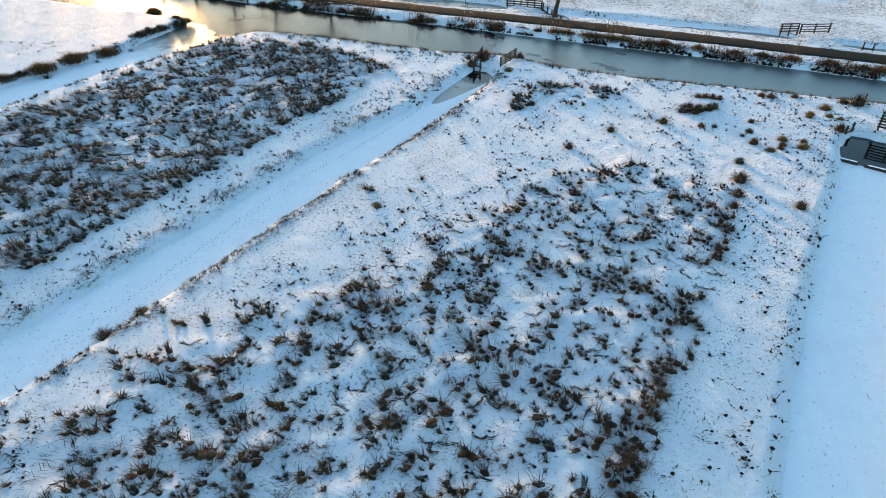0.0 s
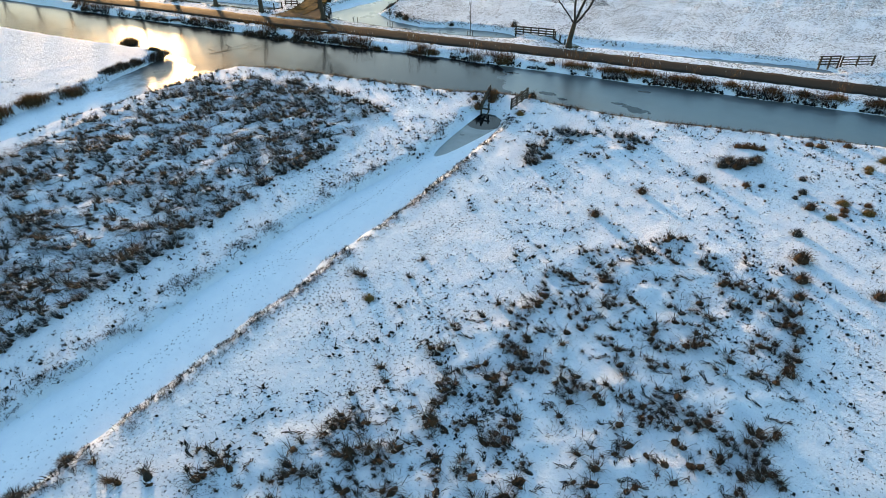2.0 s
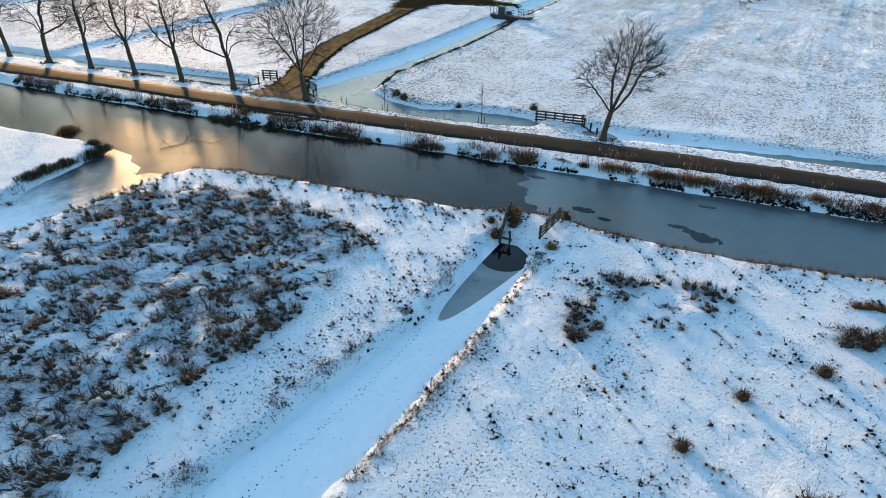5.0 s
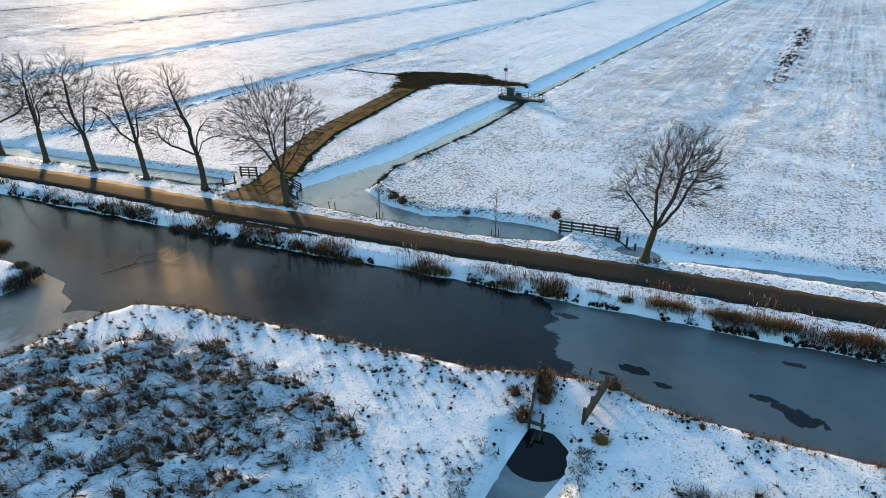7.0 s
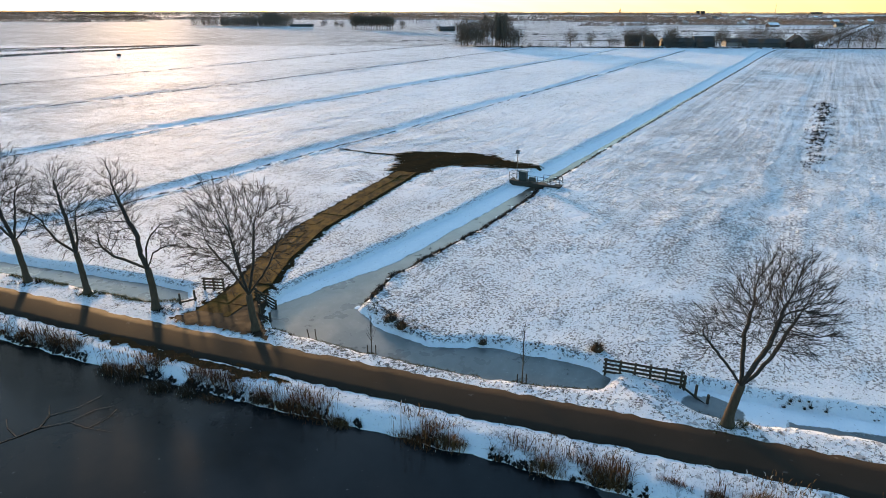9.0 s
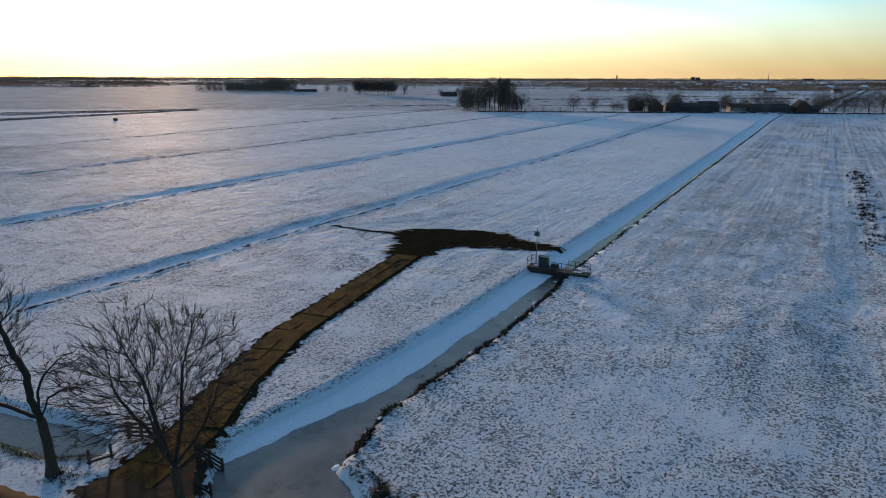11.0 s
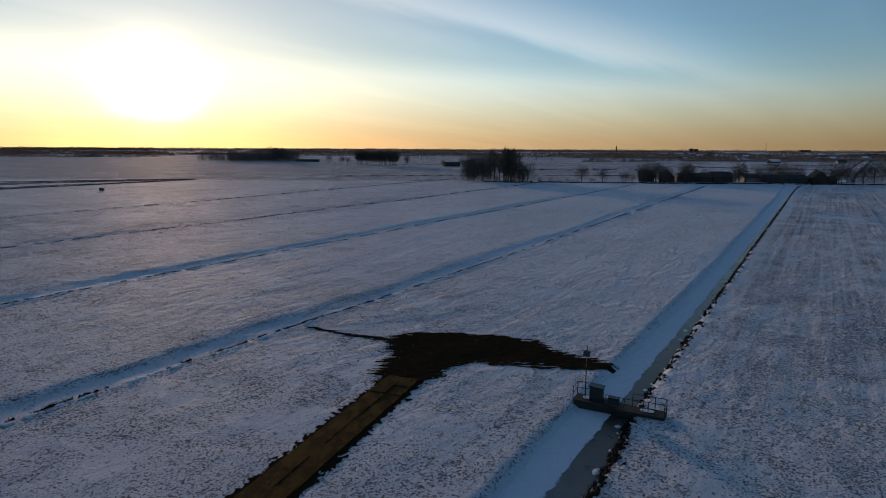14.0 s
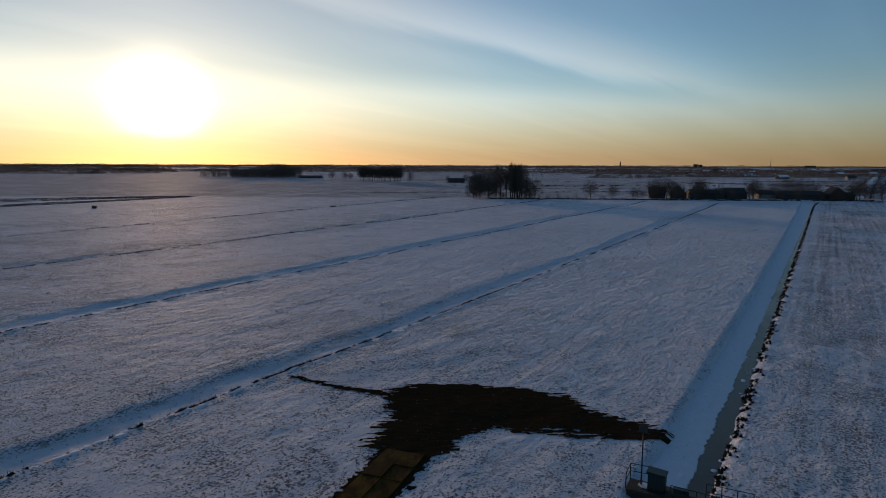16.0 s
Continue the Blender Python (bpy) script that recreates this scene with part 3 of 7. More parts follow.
def shrub_cover(x, y):
    """How thickly tussocks stand, 0 to 1."""
    u, v = to_uv(x, y)
    rag = 3.0 * (fractal(x, y, 0.25) - 0.5)
    west = smooth(-31.0 - u + 0.4 * rag, -0.3, 0.8) * smooth(u + 53.5 + 0.4 * rag, 0, 1.5) * smooth(46.5 - v + rag, 0, 3) * smooth(62.8 - y + rag, 0, 2)
    side = -21.0 + 0.62 * np.clip(v - 4, 0, 12) + 0.22 * np.clip(v - 16, 0, 14) + 0.55 * np.clip(v - 30, 0, 60) + rag          # the open strip widens towards the canal
    east = smooth(u - side, -0.5, 3) * smooth(3.9 - u, -0.2, 0.6) * smooth(38.0 - v + rag, 0, 3.5)
    top = smooth(3.0 - np.hypot((u + 13.4) / 2.0, (v - 46.6) / 0.9), 0, 1) * 0.6
    return np.maximum(np.maximum(west, 0.72 * east), top)


def drain_middle(centre, v):
    """Where a meadow drain runs: it wanders a little and bends west far out."""
    v = np.asarray(v, float)
    since, bend = DRIFT.get(centre, (0, 0.0))
    return centre + 1.2 * (fractal(v * 0 + centre, v, 0.02) - 0.5) - bend * np.maximum(v - since, 0.0)


def drain_rim(centre, half, v):
    """Its broken eastern edge."""
    v = np.asarray(v, float)
    return drain_middle(centre, v) + half - 0.5 * (fractal(v * 0 + centre, v, 0.12) - 0.5)


def land(x, y):
    """Height of the snow."""
    x, y = np.asarray(x, float), np.asarray(y, float)
    u, v = to_uv(x, y)
    z = 0.10 * (fractal(x, y, 0.08) - 0.5) + 0.05 * (fractal(x, y, 0.9) - 0.5)
    near = (np.abs(u + 30) < 120) & (v < 160) & (v > -40)
    hump = np.zeros_like(z)
    hump[near] = shrub_cover(x[near], y[near]) * 0.42 * np.maximum(fractal(x[near], y[near], 0.85) - 0.42, 0) * 2.0
    z = z + hump
    # drifts and trodden hollows on the near land
    z[near] += 0.07 * (fractal(x[near] + 17, y[near], 1.35) - 0.5) * (1 - smooth(v[near], 66, 90)) + 0.05 * (value_noise(x[near], y[near] + 40, 0.42) - 0.5)
    # long low drifts on the meadows
    open_ = smooth(v, 84, 110) * (1 - smooth(v, 500, 600))
    z = z + open_ * (0.42 * (fractal(u, v * 0.30, 0.11) - 0.5) + 0.13 * (fractal(u + 9, v * 0.5, 0.42) - 0.5))
    # the road lies on a low bank
    r = line_distance(ROAD, x, y)
    z = z * smooth(r, 2.0, 4.0) + 0.10 * (1 - smooth(r, 2.4, 5.0))
    rag = 0.5 * (fractal(x, y, 0.7) - 0.5) + 0.35 * (fractal(x, y, 2.2) - 0.5)
    for poly in WATERS:
        xs, ys = [p[0] for p in poly], [p[1] for p in poly]
        sel = (x > min(xs) - 3) & (x < max(xs) + 3) & (y > min(ys) - 3) & (y < max(ys) + 3)
        if not sel.any():
            continue
        d = poly_distance(poly, x[sel], y[sel]) + rag[sel]
        bank = 0.9 if poly is not MEADOW else 0.8
        s = smooth(d, -0.5, bank)
        z[sel] = np.minimum(z[sel], (W - 0.35) * (1 - s) + z[sel] * s)
    for centre, half, depth in DRAINS:
        east = u - drain_rim(centre, half, v) + 0.4 * rag           # a broken edge on one side, a drifted one on the other
        drifted = drain_middle(centre, v) - half - u + 1.3 * rag + 2.6 * (fractal(u * 0.4, v * 0.3, 0.30) - 0.5)
        start = 40.0 if centre > 0 else 62.0 if centre < -60 else 100.0
        blur = 4.0 if depth < 0.15 else 1.0
        s = 1 - (1 - smooth(east, -0.30 * blur, 0.35 * blur)) * (1 - smooth(drifted, -1.5, 1.7))
        fade = smooth(v, start - 4, start) * (1 - smooth(v, 432, 440))
        z = z + (0.25 * depth * np.exp(-((east - 0.7) / 0.45) ** 2) * fractal(u, v, 0.4) - depth * (1 - s)) * fade
    return z


def steps(marks):
    """Grid lines from marks (place, spacing), growing evenly between them."""
    out = [marks[0][0]]
    for (a, sa), (b, sb) in zip(marks, marks[1:]):
        n = max(1, int(math.ceil((b - a) * math.log(sb / sa) / (sb - sa) if abs(sb - sa) > 1e-6 else (b - a) / sa)))
        k = np.arange(1, n + 1) / n
        part_ = (np.exp(k * math.log(sb / sa)) - 1) / (sb / sa - 1) if abs(sb - sa) > 1e-6 else k
        out += list(a + (b - a) * part_)
    return np.array(out)


def mesh_from(name, verts, faces, mat, smooth_shade=False):
    me = bpy.data.meshes.new(name)
    me.from_pydata(verts, [], faces)
    me.materials.append(mat)
    if smooth_shade:
        me.polygons.foreach_set("use_smooth", np.ones(len(me.polygons), bool))
    me.update()
    return me


def sheet_mesh(name, us, vs, height, mat):
    """A grid in local coordinates with the height given on world places."""
    U, V = np.meshgrid(us, vs)
    x, y = to_xy(U.ravel(), V.ravel())
    co = np.column_stack([U.ravel(), V.ravel(), height(x, y)])
    nu, nv = len(us), len(vs)
    i = (np.arange(nv - 1)[:, None] * nu + np.arange(nu - 1)[None, :]).ravel()
    quads = np.column_stack([i, i + 1, i + nu + 1, i + nu]).astype(np.int32)
    me = bpy.data.meshes.new(name)
    me.vertices.add(len(co))
    me.vertices.foreach_set("co", co.ravel())
    me.loops.add(quads.size)
    me.loops.foreach_set("vertex_index", quads.ravel())
    me.polygons.add(len(quads))
    me.polygons.foreach_set("loop_start", np.arange(0, quads.size, 4, dtype=np.int32))
    me.polygons.foreach_set("use_smooth", np.ones(len(quads), bool))
    me.materials.append(mat)
    me.update(calc_edges=True)
    me.validate()
    return me


us = steps([(-4800, 300), (-420, 12), (-245, 1.5), (-238, 1.5), (-190, 1.6), (-140, 0.7), (-131, 0.7), (-98, 0.5), (-91, 0.5), (-60, 0.42), (-54, 0.38), (10, 0.38), (26, 0.6), (70, 2.2), (400, 40), (4800, 300)])
vs = steps([(-300, 30), (-6, 0.6), (2, 0.36), (52, 0.38), (66, 0.42), (82, 0.55), (112, 0.85), (200, 1.8), (330, 4.5), (430, 2.8), (520, 9), (4900, 300)])
ground = new("ground", sheet_mesh("ground", us, vs, land, M_GROUND))
ground.matrix_world = FIELD
tagged(ground, "flat snow-covered meadows with dry grass showing through", "ground", kind="structure")


def water_sheet(name, poly, level, mat, label, grow=0.35):
    """A level sheet that reaches a little under the banks."""
    uv = [to_uv(*p) for p in poly]
    area = sum(a[0] * b[1] - b[0] * a[1] for a, b in zip(uv, uv[1:] + uv[:1]))
    sign = 1 if area > 0 else -1
    pts = []
    for k, p in enumerate(uv):
        a, b = Vector(uv[k - 1]), Vector(uv[(k + 1) % len(uv)])
        e1, e2 = (Vector(p) - a).normalized(), (b - Vector(p)).normalized()
        t = (e1 + e2).normalized()
        pts.append((p[0] + sign * grow * t.y, p[1] - sign * grow * t.x, level))
    if sign < 0:
        pts.reverse()
    bm = bmesh.new()
    face = bm.faces.new([bm.verts.new(p) for p in pts])
    bmesh.ops.triangulate(bm, faces=[face])
    me = bpy.data.meshes.new(name)
    bm.to_mesh(me)
    bm.free()
    me.materials.append(mat)
    ob = new(name, me)
    ob.matrix_world = FIELD
    return tagged(ob, label, "water", kind="structure")


def edge_ditch(n, x, y):          # the ice is bare near the sluice
    bow = n.math("MULTIPLY", n.math("POWER", n.math("ADD", n.math("SUBTRACT", x, n.math("MULTIPLY", n.math("SUBTRACT", y, 39.3), 0.07)), 23.8), 2.0), 4.2)
    return n.math("MULTIPLY", n.math("SUBTRACT", n.math("SUBTRACT", y, 39.4), bow), 0.5)


def edge_hole(n, x, y):           # round hole by the sluice
    cu, cv = to_uv(4.15, 53.0)
    d = n.math("SQRT", n.math("ADD", n.math("POWER", n.math("SUBTRACT", x, cu), 2.0), n.math("POWER", n.math("MULTIPLY", n.math("SUBTRACT", y, cv), 0.95), 2.0)))
    return n.math("SUBTRACT", 1.75, d)


def edge_meadow(n, x, y):
    bend = n.math("MULTIPLY", n.math("MAXIMUM", n.math("SUBTRACT", 82.0, y), 0.0), 0.24)
    return n.math("ADD", n.math("ADD", x, 55.0), bend)


def edge_east(n, x, y):           # open water beyond the beam
    pu, pv = to_uv(31.8, 35.4)
    nu, nv = to_uv(0.578, 0.816)
    return n.math("ADD", n.math("MULTIPLY", n.math("SUBTRACT", x, pu), nu), n.math("MULTIPLY", n.math("SUBTRACT", y, pv), nv))


def edge_side(n, x, y):
    return n.math("MULTIPLY", n.math("SUBTRACT", y, 36.0), 0.22)


def edge_verge(n, x, y):          # a bare pool under the tree, and a bare strip along the lane side
    d = n.math("SQRT", n.math("ADD", n.math("POWER", n.math("MULTIPLY", n.math("ADD", x, 25.2), 0.8), 2.0), n.math("POWER", n.math("SUBTRACT", y, 71.8), 2.0)))
    pool = n.math("SUBTRACT", 1.45, d)
    far = n.math("SUBTRACT", n.math("MULTIPLY", n.math("ADD", x, 19.9), 0.29), n.math("SUBTRACT", y, 73.2))
    strip = n.math("MINIMUM", far, n.math("ADD", x, 21.2))
    return n.math("MAXIMUM", pool, strip)


water_sheet("canal_water", CANAL, W, M_CANAL, "dark frozen canal with thin ice and open patches")
water_sheet("side_channel_ice", SIDE_ICE, W + 0.012, ice_material("side_ice", edge_side, wobble=1.6, soft=1.1, dark=0.3), "snow-covered frozen side channel")
water_sheet("ditch_ice", DITCH, W + 0.012, ice_material("ditch_ice_snow", edge_ditch, wobble=0.35, open_water=edge_hole, dark=1.25, hue=(0.88, 1.03, 1.08)), "snow-covered ditch ice with an open hole")
water_sheet("east_ditch_ice", EAST, W + 0.012, ice_material("east_ice", edge_east, wobble=0.1, open_water=edge_east), "snow-covered ditch ending in a dark pool")
water_sheet("meadow_ditch_ice", MEADOW, W + 0.012, ice_material("meadow_ice", edge_meadow, wobble=1.1, dark=0.95, hue=(0.97, 1.02, 1.0), sky_brown=(92.0, 118.0)), "meadow ditch with grey ice and drifted snow")
water_sheet("verge_ditch_ice", VERGE, W + 0.012, ice_material("verge_ice", edge_verge, wobble=1.1), "roadside ditch with grey ice and snow")
water_sheet("lane_ditch_ice", VERGE_EAST, W + 0.012, ice_material("lane_ice", None, 0.7), "roadside ditch with grey ice beyond the gate")
water_sheet("west_ditch_ice", WEST, W + 0.012, ice_material("west_ice", None, 0.85), "roadside ditch with pale ice")


def along(line, step):
    """Points and headings at even steps along a polyline."""
    out = []
    pts = [Vector(p) for p in line]
    left = 0.0
    for a, b in zip(pts, pts[1:]):
        d = (b - a).length
        t = (b - a) / d
        s = left
        while s < d:
            out.append((a + t * s, t))
            s += step
        left = s - d
    return out


def ribbon(name, line, half, z, mat, step=1.0, ragged=0.0, camber=0.05):
    """A strip with thickness and an uneven edge."""
    rows = along(line, step)
    verts, faces = [], []
    rnd = random.Random(3)
    offs = (-1.0, -0.96, -0.5, 0.0, 0.5, 0.96, 1.0)
    for p, t in rows:
        side = Vector((t.y, -t.x))
        e = [half + ragged * (rnd.random() - 0.5), half + ragged * (rnd.random() - 0.5)]
        for o in offs:
            q = p + side * o * (e[0] if o < 0 else e[1])
            drop = 0.16 if abs(o) == 1.0 else 0.0
            verts.append((q.x, q.y, z + camber * (1 - o * o) - drop))
    n = len(offs)
    for k in range(len(rows) - 1):
        for j in range(n - 1):
            a = k * n + j
            faces.append((a, a + 1, a + n + 1, a + n))
    me = mesh_from(name, verts, faces, mat, True)
    ob = new(name, me)
    return ob


road = ribbon("road", ROAD, 1.68, 0.115, M_ASPHALT, 0.5, 0.28)
tagged(road, "narrow wet dark brown asphalt country lane", "road", kind="structure")


def ragged_patch(name, poly, mat, cell, rag, z, stretch=(1.0, 1.0), fine=1.0):
    """A thin layer with a torn edge that follows the ground."""
    xs, ys = [p[0] for p in poly], [p[1] for p in poly]
    gx = np.arange(min(xs) - rag, max(xs) + rag, cell)
    gy = np.arange(min(ys) - rag, max(ys) + rag, cell)
    X, Y = np.meshgrid(gx, gy)
    d = poly_distance(poly, X.ravel(), Y.ravel()).reshape(X.shape)
    d = d + rag * 2 * (fractal(X * stretch[0], Y * stretch[1], fine) - 0.5)
    specks = (d < rag * 1.3) & (value_noise(X * stretch[0] * 3 + 9, Y * stretch[1] * 2 + 4, 1.7) > 0.45 + 0.5 * np.clip(d / (rag * 1.3), 0, 1))
    whole = ((d < 0) | specks)[:-1, :-1]
    keep = (d < -0.35)[:-1, :-1]
    while True:                                # only what hangs together
        more = keep.copy()
        more[1:] |= keep[:-1]
        more[:-1] |= keep[1:]
        more[:, 1:] |= keep[:, :-1]
        more[:, :-1] |= keep[:, 1:]
        more &= whole
        if (more == keep).all():
            break
        keep = more
    Z = land(X.ravel(), Y.ravel()).reshape(X.shape) + z + 0.05 * (fractal(X, Y, 1.5) - 0.5)
    n = len(gx)
    j, i = np.nonzero(keep)
    a = j * n + i
    quads = np.column_stack([a, a + 1, a + n + 1, a + n])
    used, inv = np.unique(quads, return_inverse=True)
    co = np.column_stack([X.ravel(), Y.ravel(), Z.ravel()])[used]
    me = mesh_from(name, co.tolist(), inv.reshape(-1, 4).tolist(), mat, True)
    return new(name, me)


MUD = [(-8.9, 143.2), (-7.2, 145.5), (-2.3, 146.2), (3.6, 145.2), (6.9, 142.9), (8.7, 139.6), (13, 136.1), (16.5, 133.4), (12.4, 134.4), (8.6, 135.2), (4.2, 136.2), (0.2, 136.8), (-2.2, 135.6), (-4.8, 131.6),
       (-9.0, 133.0), (-7.9, 139.0)]
tagged(ragged_patch("mud_patch", MUD, M_MUD, 0.12, 1.1, 0.05, (0.30, 1.8), 1.5), "dark churned mud at the end of the track", "mud", kind="structure")
shoulder = [(p + Vector((t.y, -t.x)) * 1.9) for p, t in along(TRACK, 2.0)] + [(p - Vector((t.y, -t.x)) * 1.8) for p, t in reversed(along(TRACK, 2.0))]
shoulder = [(p.x, p.y) for p in shoulder]
tagged(ragged_patch("track_bed", shoulder, M_MUD, 0.09, 0.4, 0.02, (1, 1), 1.8), "muddy bed of the farm track", "track", kind="structure")
apron = [(-22.2, 85.2), (-20.2, 86.9), (-18.6, 89.5), (-15.5, 88.0), (-14.9, 85.0), (-13.8, 82.2), (-20.5, 84.6)]
tagged(ragged_patch("track_mouth", apron, M_ASPHALT, 0.18, 0.3, 0.075), "worn asphalt mouth of the farm track", "track", kind="structure")
margin = [(-27.5, 83.2), (-24.0, 81.6), (-19.1, 79.2), (-13.0, 76.9), (-10.6, 76.5), (-12.2, 77.4), (-17.9, 79.6), (-22.8, 81.6), (-27.0, 83.5)]
tagged(ragged_patch("road_margin", margin, M_MUD, 0.11, 0.45, 0.03, (0.6, 1.0), 1.3), "bare muddy road margin", "verge", kind="structure")

rut = [(-18.6, 147.9), (-14, 145.8), (-8.6, 143.9), (-8.8, 143.2), (-14.2, 145.3), (-18.4, 147.6)]
tagged(ragged_patch("mud_rut", rut, M_MUD, 0.12, 0.35, 0.03, (0.5, 1.5), 1.2), "thin dark rut leading off the mud", "mud", kind="structure")


# ---------------------------------------------------------------- building blocks
class Build:
    """Gathers vertices and faces for one mesh."""

    def __init__(self):
        self.v, self.f = [], []

    def box(self, m, sx, sy, sz, bevel=0.0):
        """A box of that size with its middle at m, its upright edges cut off by bevel."""
        k = len(self.v)
        x, y, z = sx / 2, sy / 2, sz / 2
        b = min(bevel, x * 0.9, y * 0.9)
        ring = [(-x + b, -y), (x - b, -y), (x, -y + b), (x, y - b), (x - b, y), (-x + b, y), (-x, y - b), (-x, -y + b)] if b else [(-x, -y), (x, -y), (x, y), (-x, y)]
        n = len(ring)
        for h in (-z, z):
            self.v += [tuple(m @ Vector((p[0], p[1], h))) for p in ring]
        self.f.append(tuple(k + i for i in reversed(range(n))))
        self.f.append(tuple(k + n + i for i in range(n)))
        for i in range(n):
            self.f.append((k + i, k + (i + 1) % n, k + n + (i + 1) % n, k + n + i))
        return self

    def beam(self, a, b, w, h):
        """A straight timber from a to b."""
        a, b = Vector(a), Vector(b)
        d = b - a
        q = d.to_track_quat("X", "Z").to_matrix().to_4x4()
        self.box(Matrix.Translation((a + b) / 2) @ q, d.length, w, h)
        return self

    def tube(self, pts, radii, sides):
        k = len(self.v)
        n = len(pts)
        for i, p in enumerate(pts):
            t = (pts[min(i + 1, n - 1)] - pts[max(i - 1, 0)]).normalized()
            s = t.cross(Vector((0.31, 0.95, 0.06))).normalized()
            w = t.cross(s)
            for j in range(sides):
                a = 2 * math.pi * j / sides
                self.v.append(tuple(p + (s * math.cos(a) + w * math.sin(a)) * radii[i]))
        for i in range(n - 1):
            for j in range(sides):
                a, b = k + i * sides + j, k + i * sides + (j + 1) % sides
                self.f.append((a, b, b + sides, a + sides))
        self.f.append(tuple(k + (n - 1) * sides + j for j in range(sides)))
        return self

    def prism(self, m, profile, length):
        """A profile in local x, z pushed along local y."""
        k, n = len(self.v), len(profile)
        for y in (-length / 2, length / 2):
            self.v += [tuple(m @ Vector((x, y, z))) for x, z in profile]
        self.f.append(tuple(k + i for i in range(n)))
        self.f.append(tuple(k + n + i for i in reversed(range(n))))
        for i in range(n):
            self.f.append((k + (i + 1) % n, k + i, k + n + i, k + n + (i + 1) % n))
        return self


def part(name, build, mat, parent=None, label="", shade=False):
    """Links what was built as one mesh object under a thing or a part."""
    me = mesh_from(name, build.v, build.f, mat, shade) if isinstance(build, Build) else build
    ob = new(name, me)
    if parent is not None:
        ob.parent = parent
    if label:
        tagged(ob, label)
    return ob


def thing(name, x, y, z=None, turn=0.0, label="", category="", group="", kind=""):
    """An Empty at the base of a thing."""
    ob = new(name)
    ob.empty_display_size = 0.3
    if z is None:
        z = float(land(np.array([x]), np.array([y]))[0])
    ob.matrix_world = pose(x, y, z, 0, 0, turn)
    return tagged(ob, label, category, group, kind)


def height(x, y):
    return float(land(np.array([float(x)]), np.array([float(y)]))[0])


# ---------------------------------------------------------------- grass, tussocks and reeds
def blade_arrays(rng, base, length, lean, width, heading=None, bend=0.5):
    """Bent blades with pointed tips. base: n x 3. Returns vertices and faces as arrays."""
    n = len(base)
    a = rng.uniform(0, 2 * np.pi, n) if heading is None else heading
    out = np.column_stack([np.cos(a), np.sin(a), np.zeros(n)])
    side = np.column_stack([-np.sin(a), np.cos(a), np.zeros(n)]) * (width * 0.5)[:, None]
    up = np.array([0, 0, 1.0])
    l1 = (length * 0.55)[:, None]
    l2 = (length * 0.45)[:, None]
    t1 = np.clip(lean, 0, 1.4)[:, None]
    t2 = np.clip(lean + bend, 0, 1.9)[:, None]
    mid = base + l1 * (np.cos(t1) * up + np.sin(t1) * out)
    tip = mid + l2 * (np.cos(t2) * up + np.sin(t2) * out)
    v = np.stack([base - side, base + side, mid + side * 0.8, mid - side * 0.8, tip], 1).reshape(-1, 3)
    k = np.arange(n)[:, None] * 5
    return v, np.hstack([k, k + 1, k + 2, k + 3]), np.hstack([k + 3, k + 2, k + 4])


def blade_mesh(name, v, quads, tris, mat):
    """One mesh from blade arrays."""
    me = bpy.data.meshes.new(name)
    me.vertices.add(len(v))
    me.vertices.foreach_set("co", v.astype(np.float32).ravel())
    loops = np.concatenate([quads.ravel(), tris.ravel()]).astype(np.int32)
    me.loops.add(len(loops))
    me.loops.foreach_set("vertex_index", loops)
    me.polygons.add(len(quads) + len(tris))
    starts = np.concatenate([np.arange(len(quads)) * 4, len(quads) * 4 + np.arange(len(tris)) * 3]).astype(np.int32)
    me.polygons.foreach_set("loop_start", starts)
    me.materials.append(mat)
    me.update(calc_edges=True)
    return me


